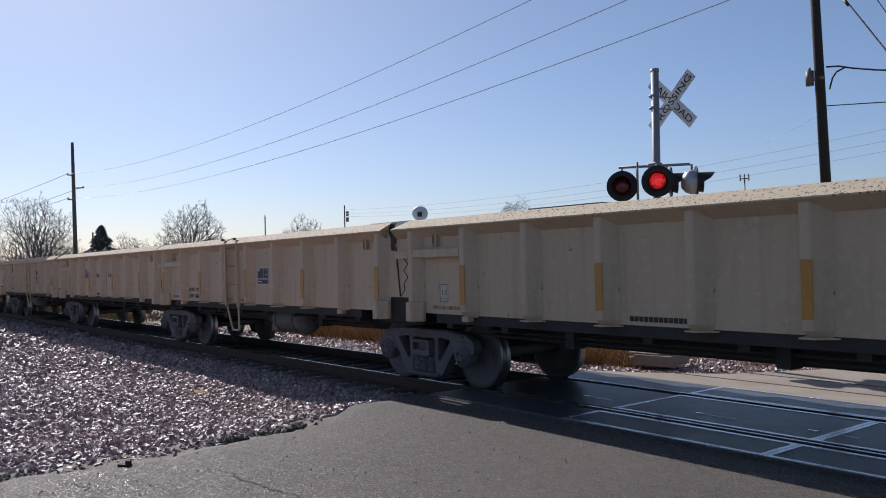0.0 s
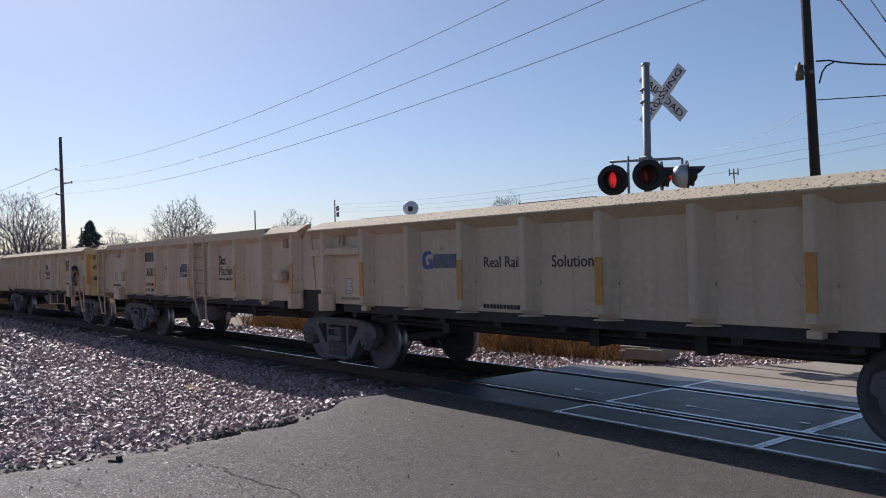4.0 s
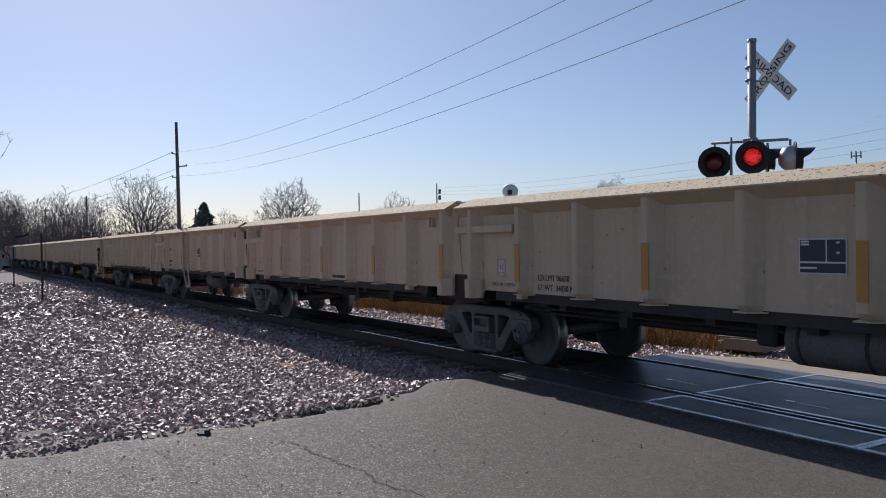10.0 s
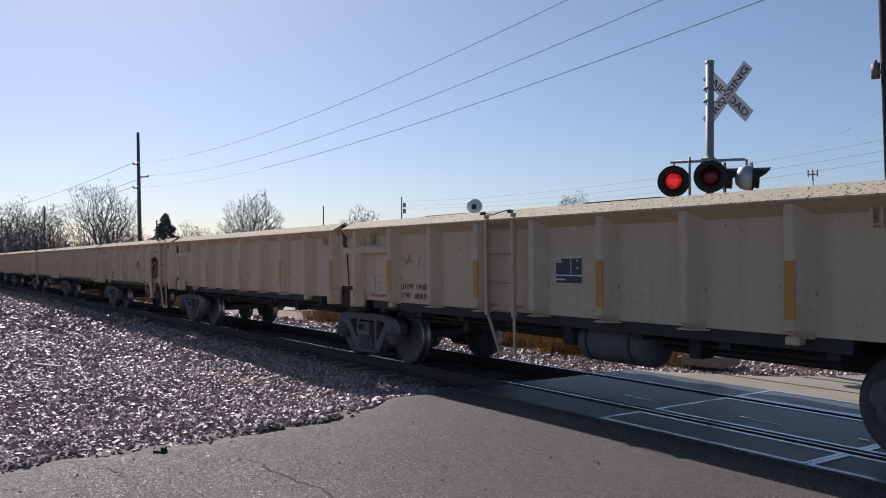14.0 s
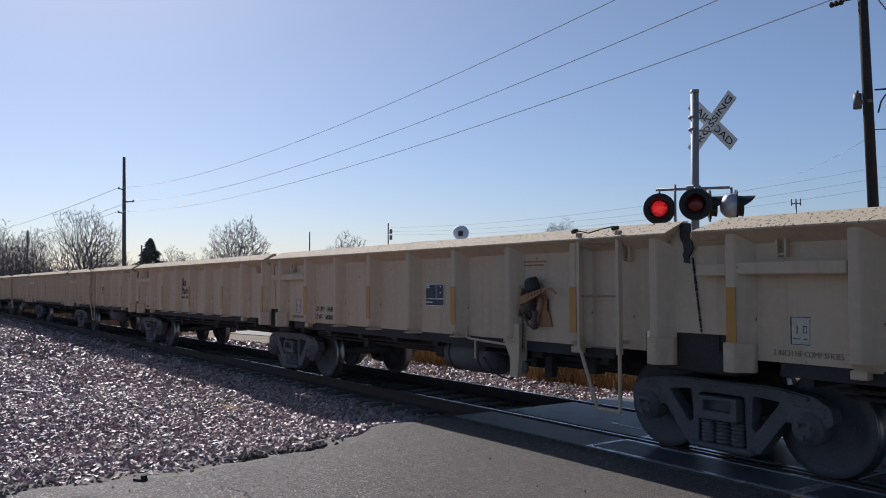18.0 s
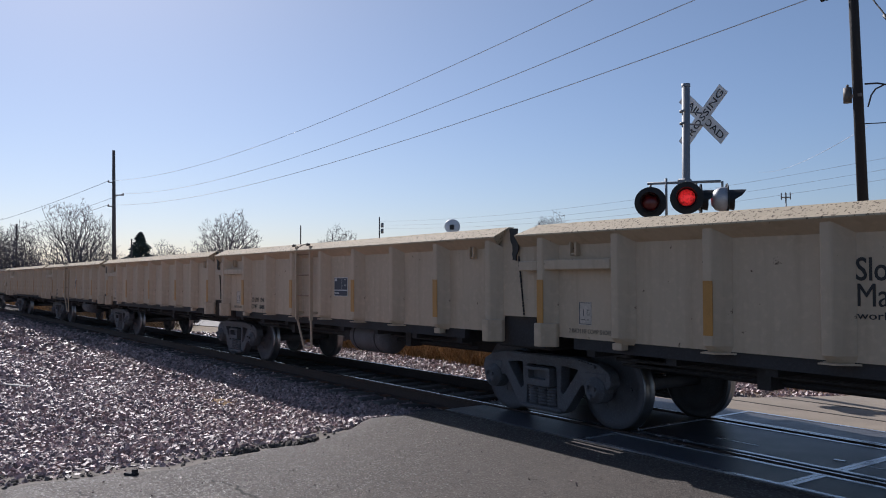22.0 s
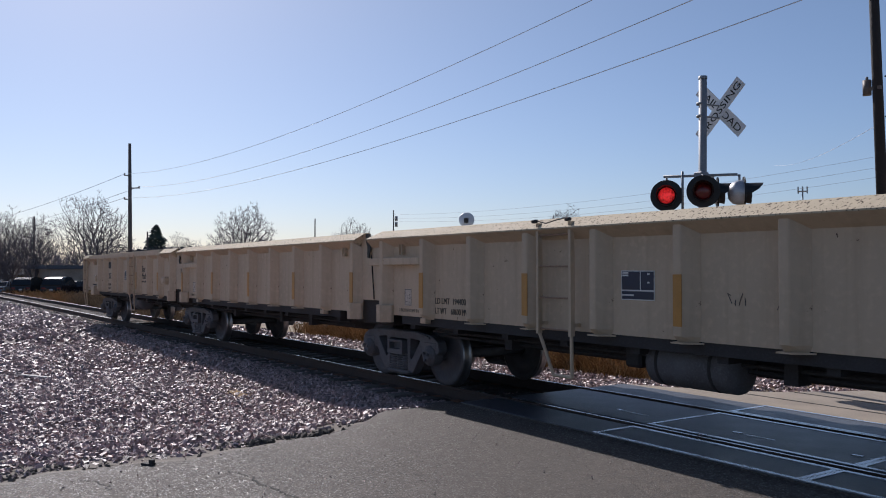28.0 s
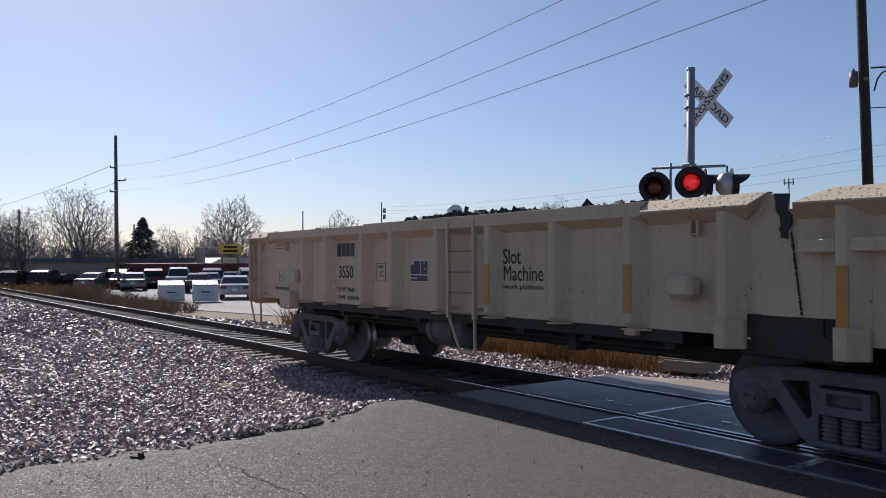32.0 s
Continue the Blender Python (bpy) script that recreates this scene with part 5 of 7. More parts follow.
def make_truck():
    tr = tagged(new("truck"), "dusty dark cast steel railway truck with two wheelsets", "truck", "trucks of the train")
    half = [(0.55, 0.79), (0.93, 0.745), (1.09, 0.66), (1.12, 0.53), (1.05, 0.47), (0.74, 0.47), (0.68, 0.50), (0.62, 0.43), (0.42, 0.17), (0.30, 0.115)]
    outline = rounded(half + [(-x, z) for x, z in half[::-1]], 0.03, 2)
    holes = [rounded([(k * 0.62, 0.655), (k * 0.345, 0.68), (k * 0.325, 0.38), (k * 0.37, 0.35)], 0.028) for k in (-1, 1)]
    holes.append(rounded([(-0.25, 0.66), (0.25, 0.66), (0.27, 0.18), (-0.27, 0.18)], 0.03))
    for s in (-1, 1):
        y0, y1 = s * 1.0 - 0.075, s * 1.0 + 0.075
        sf = part("side_frame", plate([outline] + holes, y0, y1, 0.014), M_TRUCK, tr)
        bm = bmesh.new()
        prism(bm, [(-0.60, 0.775), (0.60, 0.775), (0.9, 0.73), (0.9, 0.70), (0.6, 0.735), (-0.6, 0.735), (-0.9, 0.70), (-0.9, 0.73)], "y", s * 1.07, s * 1.105)
        part("top_flange", bm, M_TRUCK, sf)
        part("spring_seat", boxed(-0.36, 0.36, min(s * 0.9, s * 1.12), max(s * 0.9, s * 1.12), 0.135, 0.185, bev=0.015), M_TRUCK, sf)
        for k in (-1, 1):
            bm = bmesh.new()
            turned(bm, [(0.15, -0.1), (0.15, 0.03), (0.142, 0.055), (0.10, 0.06), (0.092, 0.10), (0.06, 0.105), (0.055, 0.09), (0, 0.09)], (k * 0.89, s * 1.05, WHEEL_R), (0, s, 0), 22)
            for j in range(3):
                a = j * 2 * math.pi / 3 + 0.4
                bx, bz = k * 0.89 + 0.065 * math.cos(a), WHEEL_R + 0.065 * math.sin(a)
                tube(bm, (bx, s * 1.14, bz), (bx, s * 1.178, bz), 0.022, n=6)
            part("bearing_cap", bm, M_TRUCK, sf, "dusty round bearing cap")
            part("bearing_adapter", boxed(k * 0.89 - 0.17, k * 0.89 + 0.17, s * 1.0 - 0.085, s * 1.0 + 0.085, 0.55, 0.66, bev=0.02), M_TRUCK, sf)
        for k in range(3):
            bm = bmesh.new()
            prof = [(0.0, 0.0), (0.06, 0.0)]
            for j in range(6):
                z = 0.02 + 0.036 * j
                prof += [(0.058, z - 0.008), (0.08, z), (0.08, z + 0.014), (0.058, z + 0.022)]
            turned(bm, prof + [(0.0, 0.23)], (-0.165 + 0.165 * k, s * 1.03, 0.185), (0, 0, 1), 12)
            part("spring", bm, M_TRUCK, tr, "dusty coil spring")
        bm = plate([rounded([(-0.22, 0.64), (0.22, 0.64), (0.22, 0.42), (-0.22, 0.42)], 0.02), rounded([(-0.16, 0.60), (0.16, 0.60), (0.15, 0.50), (-0.15, 0.50)], 0.02)], s * 1.0, s * 1.15, 0.01)
        part("bolster_end", bm, M_TRUCK, tr)
    part("bolster", boxed(-0.2, 0.2, -1.06, 1.06, 0.44, 0.63, bev=0.03), M_TRUCK, tr)
    for k in (-1, 1):
        ws = part("wheelset", tubed((0, -1.0, 0), (0, 1.0, 0), 0.075, n=12), M_WHEEL, tr)
        ws.location = (k * 0.89, 0, WHEEL_R)
        for s in (-1, 1):
            w = part("wheel", WHEELS[s], None, ws, "steel wheel with bright worn tread")
        ws["axle"] = k
    return tr

TRUCK = make_truck()
FIRST = [True]
def add_truck(s0):
    tr = TRUCK if FIRST[0] else copy_thing(TRUCK, pose(0, 0, 0))
    FIRST[0] = False
    RIDERS.append((tr, s0))
    for c in tr.children:
        if "axle" in c.keys():
            SPINNERS.append((c, c["axle"]))
            del c["axle"]

base_car = middle_car()
def add_middle(s0, even):
    car = copy_thing(base_car, pose(0, 0, 0))
    for k in range(0 if even else 1, 9, 2):
        on_wall("reflector_strip", STRIP, car, RIBS[k], label="amber reflective strip")
    RIDERS.append((car, s0))
    return car

JOINTS_A = [9.9, 0.15, -9.64, -19.35, -28.83]
cars_a = []
for i, s in enumerate(JOINTS_A):
    cars_a.append(add_middle(s, i % 2 == 1))
    add_truck(s + 0.2)
tail_a = tail_car()
RIDERS.append((tail_a, -40.20))
add_truck(-40.20 + 1.9)
lead = lead_car()
RIDERS.append((lead, -52.78))
add_truck(-42.88)
cars_b = []
JOINTS_B = [-62.455, -72.20, -81.94, -91.69, -101.39, -111.21, -121.02, -130.87, -140.69]
for i, s in enumerate(JOINTS_B):
    cars_b.append(add_middle(s, i % 2 == 0))
    add_truck(-52.60 - 9.745 * i)
add_truck(-140.33)
tail_b = tail_car(True)
RIDERS.append((tail_b, -152.15))
add_truck(-152.15 + 2.1)
for o in (base_car, *base_car.children_recursive):
    bpy.data.objects.remove(o)

# only every other car carries an air tank
for c in (cars_a[0], cars_a[2], cars_a[4], cars_b[0], cars_b[2], cars_b[4], cars_b[6], cars_b[8]):
    for o in list(c.children_recursive):
        if o.name.startswith(("air_tank", "tank_strap", "brake_valve")):
            bpy.data.objects.remove(o)

# what sets single cars apart
for c in (cars_a[4], cars_b[3]):
    for o in list(c.children):
        if o.name.startswith(("joint_flap", "joint_seal")):
            bpy.data.objects.remove(o)
logo_car = cars_a[4]
bm = plate([[(3.20, 1.76), (3.16, 1.80), (3.06, 1.80), (3.00, 1.74), (3.00, 1.62), (3.05, 1.565), (3.21, 1.565), (3.21, 1.70), (3.12, 1.70), (3.12, 1.655), (3.15, 1.655), (3.15, 1.62), (3.08, 1.62), (3.06, 1.64), (3.06, 1.72), (3.09, 1.75)]], -HALF - 0.006, -HALF - 0.001)
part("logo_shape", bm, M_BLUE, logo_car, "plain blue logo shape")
for k in range(3):
    x = 3.225 + 0.16 * k
    bm = plate([[(x, 1.578), (x + 0.145, 1.578), (x + 0.16, 1.755), (x + 0.012, 1.755)]], -HALF - 0.006, -HALF - 0.001)
    part("logo_shape", bm, M_LOGO, logo_car, "plain slate blue logo shape")
lettering(logo_car, "Real Rail", 4.215, 1.58, 0.135)
lettering(logo_car, "Solutions", 5.35, 1.58, 0.135)
for c in (cars_a[2], cars_a[4], cars_b[0]):
    bars(c, 5.25 if c is cars_b[0] else 4.2, 1.09, 0.05, (0.045,) * 12, 0.014)
bm = bmesh.new()
for pts in ([(0.05, 1.62), (0.15, 1.66), (0.28, 1.60)], [(0.02, 1.58), (0.15, 1.62), (0.3, 1.55)], [(0.05, 1.53), (0.18, 1.50), (0.3, 1.55)], [(0.2, 1.5), (0.22, 1.44)]):
    path_tube(bm, [(a - 0.22, -HALF + 0.027, b) for a, b in pts], 0.012, 4)
path_tube(bm, [(0.25 + 0.1 * (i % 2) - 0.08 * (i > 4), -HALF - 0.004, 1.80 - 0.09 * i) for i in range(7)], 0.007, 4)
part("painted_scrawl", bm, M_INK, cars_a[2], "black spray-painted scrawl")
for c, load, light in ((cars_a[1], "194500", "68500"), (cars_a[3], "194400", "68600"), (cars_b[1], "194500", "68500"), (cars_b[3], "194300", "68700"), (cars_b[5], "194600", "68400"), (cars_b[7], "194400", "68600")):
    lettering(c, "LD LMT  " + load, 1.85, 1.255, 0.085, width=0.72)
    lettering(c, "LT WT    " + light + " MW", 1.85, 1.12, 0.085, width=0.80)
    data_plate(c, 5.53, 1.565)
for c in (cars_a[1], cars_a[3], cars_b[1], cars_b[5], cars_b[7]):
    ladder(c, 4.42, 0.53, 0.55, flange=True)
slot_words(cars_b[4], 4.07)
BRAKE = cars_b[3]
ladder(BRAKE, 8.73, 0.56, 0.42, flange=True, rungs=3)
HB = 7.605
hand_brake(BRAKE, HB)
bm = bmesh.new()
prism(bm, [(HB - 0.50, 1.08), (HB - 0.37, 1.10), (HB - 0.36, 1.245), (HB - 0.19, 1.245), (HB - 0.19, 0.87), (HB - 0.23, 0.62), (HB - 0.36, 0.62), (HB - 0.355, 0.85)], "y", -HALF - 0.10, -HALF + 0.02)
bmesh.ops.bevel(bm, geom=bm.edges[:], offset=0.006, segments=1, profile=0.5, affect="EDGES")
part("brake_hanger_bracket", bm, M_CREAM, BRAKE, "cream welded hanger bracket")
bm = bmesh.new()
turned(bm, [(0, -0.02), (0.055, -0.02), (0.075, -0.012), (0.06, 0.0), (0.075, 0.012), (0.055, 0.02), (0, 0.02)], (HB - 0.20, -HALF - 0.02, 0.74), (0, 1, 0), 16)
part("chain_pulley", bm, M_TRUCK, BRAKE, "dusty chain pulley")
part("hanger_leg", boxed(HB - 0.09, HB + 0.03, -1.22, -1.12, 0.62, 1.02, bev=0.01), M_UNDER, BRAKE, "dark hanger leg")
bm = bmesh.new()
path_tube(bm, [(HB - 1.32, -HALF - 0.03, 1.16), (HB - 1.32, -HALF - 0.03, 1.04), (HB - 1.26, -HALF - 0.03, 1.02), (HB - 0.50, -HALF - 0.03, 0.985)], 0.016, 6)
tube(bm, (HB - 1.13, -HALF - 0.03, 1.03), (HB - 1.13, -HALF - 0.03, 0.77), 0.014, n=6)
part("guard_pipe", bm, M_CREAM, BRAKE, "bent cream guard pipe")
rig = part("brake_rigging", tubed((HB - 1.15, -1.15, 0.86), (HB - 0.35, -1.15, 0.78), 0.018, n=6), M_UNDER, BRAKE, "dark brake rods under the sill")
for a, b in (((HB - 0.9, -0.9, 0.95), (HB + 0.9, -0.9, 0.80)), ((HB - 0.1, -1.05, 0.86), (HB + 0.75, -1.05, 0.84)), ((HB - 1.1, -1.0, 0.72), (HB - 0.1, -1.0, 0.70))):
    part("brake_rod", tubed(a, b, 0.016, n=6), M_UNDER, rig)
for x in (HB - 0.75, HB - 0.45, HB + 0.55):
    part("brake_bracket", boxed(x - 0.06, x + 0.06, -1.08, -0.92, 0.70, 0.98, bev=0.012), M_UNDER, rig)
chain(BRAKE, [(HB - 1.15, -1.3, 0.78), (HB - 1.0, -1.32, 0.66), (HB - 0.78, -1.34, 0.58), (HB - 0.55, -1.36, 0.56), (HB - 0.36, -1.4, 0.64)])
bars(BRAKE, HB - 0.27, 1.96, 0.016, (0.10, 0.13, 0.11, 0.07), 0.012, m=M_REDINK)
bars(BRAKE, HB - 0.27, 1.92, 0.016, (0.12, 0.10, 0.17), 0.012, m=M_REDINK)
def squiggle(car, x, z, w, h, seed, n=6, label="small black spray-painted scrawl"):
    rs = random.Random(seed)
    bm = bmesh.new()
    for k in range(n):
        a, b = x + w * k / n, z + rs.uniform(-0.2, 0.2) * h
        path_tube(bm, [(a + rs.uniform(-0.2, 0.8) * w / n, -HALF - 0.003, b + rs.uniform(-0.5, 0.5) * h) for _ in range(3)], 0.0035, 4)
    part("painted_scrawl", bm, M_SCRAWL, car, label)
squiggle(cars_b[1], 1.86, 1.70, 0.6, 0.2, 1, 7)
squiggle(cars_b[7], 6.6, 1.45, 0.22, 0.12, 2, 4)
squiggle(cars_b[7], 7.1, 1.45, 0.18, 0.12, 3, 3)
squiggle(cars_b[7], 8.4, 1.6, 0.1, 0.15, 4, 2)

# ---- crossing signal ----
MX, MY = -9.08, 11.49
sig = tagged(new("crossing_signal"), "galvanised crossing signal mast with white crossbuck and flashing red lamps", "crossing signal")
sig.location = (MX, MY, -0.1)
part("mast", tubed((0, 0, 0.25), (0.03, 0.02, 5.06), 0.068, n=18), M_GALV, sig)
bm = bmesh.new()
turned(bm, [(0.075, 0), (0.075, 0.05), (0, 0.06)], (0.03, 0.02, 5.04), (0, 0, 1), 18)
part("mast_cap", bm, M_GALV, sig)
bm = bmesh.new()
prism(bm, [(-0.16, 0.26), (-0.16, 0.32), (0.16, 0.32), (0.16, 0.26)], "x", -0.16, 0.16)
turned(bm, [(0.12, 0.32), (0.1, 0.55), (0.07, 0.6)], (0, 0, 0), (0, 0, 1), 18)
part("mast_base", bm, M_GALV, sig)
CZ = 4.42 + 0.1
cb_y = 0.40
for name, a, text in (("crossbuck_board", 45, "CROSSING"), ("crossbuck_board", -45, "RAILROAD")):
    yy = cb_y + (0.0 if a > 0 else 0.016)
    tilt = pose(0.08, yy, CZ + 0.03, 0, -a, 0)
    b = part(name, boxed(-0.61, 0.61, -0.004, 0.004, -0.115, 0.115, turn=tilt), M_SIGN, sig, "white board with black capitals")
    me = writing(text, 0.125, M_INK)
    t = part("lettering", me, None, b)
    w = max(v.co.x for v in me.vertices)
    t.matrix_basis = tilt @ Matrix.Translation((-0.56, -0.008, -0.06)) @ Matrix.Diagonal((1.12 / w, 1, 1, 1))
for z in (CZ - 0.11, CZ + 0.10):
    bm = bmesh.new()
    tube(bm, (0, 0, z - 0.02), (0, 0, z + 0.02), 0.075, n=18)
    tube(bm, (0, 0, z), (0.07, cb_y, z), 0.014, n=8)
    part("sign_bracket", bm, M_GALV, sig)
AZ = 3.40
bm = bmesh.new()
tube(bm, (-0.49, -0.38, AZ), (0.46, 0.36, AZ), 0.024, n=10)
part("cross_arm", bm, M_GALV, sig)
part("lamp_bracket", tubed((-0.24, -0.19, AZ - 0.62), (-0.24, -0.19, AZ + 0.08), 0.022, n=10), M_GALV, sig)
part("junction_box", boxed(-0.09, 0.09, -0.1, 0.1, AZ - 0.06, AZ + 0.06, bev=0.02), M_GALV, sig)

LAMPS = []
def lamp(x, y, face, group, dz=0.0, back=0.18):
    """A flashing lamp: black disc, hood, deep lens and an added turning disc, glowing on one side, that imitates
    blinking. face: turn of its front about z, 0 is towards -y.
    """
    m = pose(x, y, AZ - 0.27 + dz, 0, 0, face)
    d = part("lamp_disc", tubed((0, -0.02, 0), (0, 0.0, 0), 0.27, n=36), M_BLACK, sig, "round black background disc")
    d.matrix_basis = m
    bm = bmesh.new()
    turned(bm, [(0.0, 0.25), (back * 0.5, 0.235), (back * 0.85, 0.17), (back, 0.08), (back, 0.0)], (0, 0, 0), (0, 1, 0), 24)
    part("housing", bm, M_SILVER, d, "dull silver lamp housing")
    bm = bmesh.new()
    n = 18
    A, B = [], []
    for i in range(n + 1):
        a = 2 * math.pi * i / n
        A.append(bm.verts.new((0.165 * math.cos(a), -0.02, 0.165 * math.sin(a))))
        dep = 0.10 + 0.20 * max(0.0, math.sin(a)) ** 0.6
        B.append(bm.verts.new((0.175 * math.cos(a), -0.02 - dep, 0.175 * math.sin(a) - 0.01)))
    for i in range(n):
        bm.faces.new((A[i], A[i + 1], B[i + 1], B[i]))
    h = part("hood", bm, M_BLACK, d, "black hood")
    sm = h.modifiers.new("thick", "SOLIDIFY")
    sm.thickness = 0.006
    bm = bmesh.new()
    turned(bm, [(0.165, -0.022), (0.165, -0.05), (0.145, -0.05), (0.145, -0.022)], (0, 0, 0), (0, 1, 0), 24)
    part("lens_ring", bm, M_BLACK, d, "black lens ring")
    # the lamps flash in turn: an added disc imitates this, turning its glowing side out, then its dull one
    bm = bmesh.new()
    turned(bm, [(0.0, 0.035), (0.07, 0.028), (0.12, 0.012), (0.14, 0.0), (0.12, -0.012), (0.07, -0.028), (0.0, -0.035)], (0, 0, 0), (0, -1, 0), 24)
    bulb = part("flasher", bm, [M_LIT, M_LENS], d, "flashing red light element")
    for p in bulb.data.polygons:
        p.material_index = 0 if p.center.y < 0 else 1
    LAMPS.append((bulb, group))
    stem = part("stem", tubed((0, 0.06, 0.17), (0, 0.06, 0.27 - dz), 0.02, n=10), M_GALV, d)
lamp(-0.45, -0.35, 38, 0, -0.06)
lamp(0.18, -0.18, 38, 1, -0.02)
lamp(0.52, 0.42, 133, 0, -0.04, 0.21)
lamp(0.16, 0.20, 133, 1, -0.03)
bm = bmesh.new()
prism(bm, [(-0.36, 0.0), (0.36, 0.0), (0.31, 0.17), (-0.31, 0.17)], "x", -0.34, 0.36)
f = thing("signal_foundation", bm, M_CONC, pose(MX, MY, -0.14, 0, 0, 10), label="pale concrete foundation block of the crossing signal", category="foundation")
part("base_plate", boxed(-0.48, 0.12, -0.25, 0.25, 0.172, 0.205, bev=0.01), M_CONC, f, "pale slab on top")
bm = bmesh.new()
prism(bm, [(-0.17, 0.0), (0.17, 0.0), (0.14, 0.13), (-0.14, 0.13)], "x", -0.2, 0.2)
thing("signal_foundation", bm, M_CONC, pose(MX - 0.52, MY + 0.12, -0.20, 0, 0, 22), label="reddish concrete block beside the signal foundation", category="foundation")
thing("cable_marker", boxed(-0.05, 0.05, -0.03, 0.03, 0, 0.55, bev=0.01), M_MARK, pose(-8.1, 13.6, -0.3), label="yellow plastic cable marker post in dead grass", category="marker post")

# ---- poles and wires ----
def wire(a, b, sag, r, material, parent, name="wire", n=24):
    a, b = Vector(a), Vector(b)
    pts = []
    for i in range(n + 1):
        t = i / n
        p = a.lerp(b, t)
        p.z -= sag * 4 * t * (1 - t)
        pts.append(p)
    bm = bmesh.new()
    path_tube(bm, pts, r, 5)
    ob = part(name, bm, material, parent)
    return ob

def inv(ob, p):
    return ob.matrix_basis.inverted() @ Vector(p)

near_pole = tagged(new("utility_pole"), "dark creosoted wooden utility pole beside the crossing", "utility pole")
near_pole.location = (-7.82, 15.1, -0.3)
part("pole", tubed((0, 0, 0), (-0.29, -0.06, 11.0), 0.105, 0.075, n=16), M_WOODPOLE, near_pole)
bm = bmesh.new()
tube(bm, (-0.31, -0.08, 5.22), (-0.31, -0.08, 5.50), 0.075, n=14)
tube(bm, (-0.31, -0.08, 5.50), (-0.31, -0.08, 5.56), 0.025, n=8)
box(bm, -0.31, -0.05, -0.11, -0.05, 5.3, 5.36)
part("transformer", bm, M_POLECAN, near_pole, "small grey cylindrical transformer")
for k, z in enumerate((7.30, 8.3, 9.4)):
    bm = bmesh.new()
    tube(bm, (-0.15, -0.05, z), (-0.75, -0.12, z + 0.02), 0.02, n=8)
    for j in range(3):
        tube(bm, (-0.55 - 0.09 * j, -0.1, z), (-0.60 - 0.09 * j, -0.1, z), 0.055, n=10)
    part("insulator", bm, M_UNDER, near_pole, "dark stacked insulator")

UP = Vector((-72.9, 17.6, -0.8))
far_pole = tagged(new("utility_pole"), "tall slim wooden transmission pole with short arms", "utility pole")
far_pole.location = UP
part("pole", tubed((0, 0, 0), (-0.05, -0.15, 13.1), 0.2, 0.12, n=12), M_WOODFAR, far_pole)
arms = []
for k, (dy, z) in enumerate(((-0.55, 10.38), (0.65, 9.35), (-0.55, 8.35))):
    bm = bmesh.new()
    tube(bm, (0, 0, z - 0.05), (0, dy, z), 0.05, n=8)
    tube(bm, (0, dy, z - 0.05), (0, dy, z + 0.15), 0.06, n=8)
    part("arm", bm, M_WOODFAR, far_pole, "short insulator arm")
    arms.append(UP + Vector((0, dy, z + 0.1)))

lines = tagged(new("power_line"), "three slack power line conductors strung pole to pole", "cable")
lines.location = (0, 0, 8)
ends = [(-8.5, 14.9, 9.1), (-8.5, 14.9, 8.0), (-8.55, 14.98, 7.09)]
for a, b, sag in zip(arms, ends, (1.32, 1.17, 1.10)):
    wire(inv(lines, a), inv(lines, b), sag, 0.0125, M_WIREBR, lines, "conductor", 60)
for k, (a, b) in enumerate(zip(arms, [(-190, 6.5, 9.5), (-190, 8.0, 8.2), (-190, 6.0, 7.4)])):
    wire(inv(lines, a), inv(lines, b), 1.5, 0.02, M_WIREBR, lines, "conductor", 24)
drop = tagged(new("service_cable"), "thick black service cable with a splice", "cable")
drop.location = (-7, 15, 6)
def strung(a, b, k0, k1, r, sag=0.0):
    """A cable through a and b, drawn on past both."""
    a, b = Vector(a), Vector(b)
    return wire(inv(drop, a + (b - a) * k0), inv(drop, a + (b - a) * k1), sag, r, M_WIRE, drop, "cable")
strung((-7.3, 14.6, 6.41), (-5.16, 13.0, 3.78), -0.9, 1.9, 0.014)
strung((-6.74, 14.6, 6.27), (-5.54, 14.0, 4.42), -1.6, 2.0, 0.009)
strung((-6.57, 15.0, 6.30), (-5.91, 15.0, 5.02), -2.5, 3.0, 0.009)
for a, b in (((-7.16, 14.48, 6.22), (-7.06, 14.41, 6.08)), ((-5.24, 13.06, 3.88), (-5.14, 12.98, 3.75))):
    part("splice", tubed(inv(drop, a), inv(drop, b), 0.034, 0.02, n=8), M_WIRE, drop, "dark cable splice")
bm = bmesh.new()
path_tube(bm, [inv(drop, p) for p in ((-7.79, 15.0, 5.21), (-7.56, 15.0, 5.18), (-7.3, 15.0, 5.09), (-6.9, 15.0, 4.98), (-6.4, 15.0, 4.87), (-5.9, 15.0, 4.76), (-5.0, 15.0, 4.66), (-3, 15.0, 4.6), (2, 15.5, 4.9))], 0.017)
part("cable", bm, M_WIRE, drop)
bm = bmesh.new()
path_tube(bm, [inv(drop, p) for p in ((-7.74, 15.0, 4.78), (-7.68, 15.0, 4.98), (-7.60, 15.0, 5.08), (-7.45, 15.0, 5.13))], 0.015)
part("cable_loop", bm, M_WIRE, drop)
strung((-7.8, 15.0, 4.48), (-5.93, 15.0, 4.29), 0.0, 4.0, 0.010)
wire(inv(drop, (-7.8, 15.1, 4.45)), inv(drop, (-26.72, 40.0, 7.3)), 0.3, 0.005, M_WIREBR, drop, "cable")

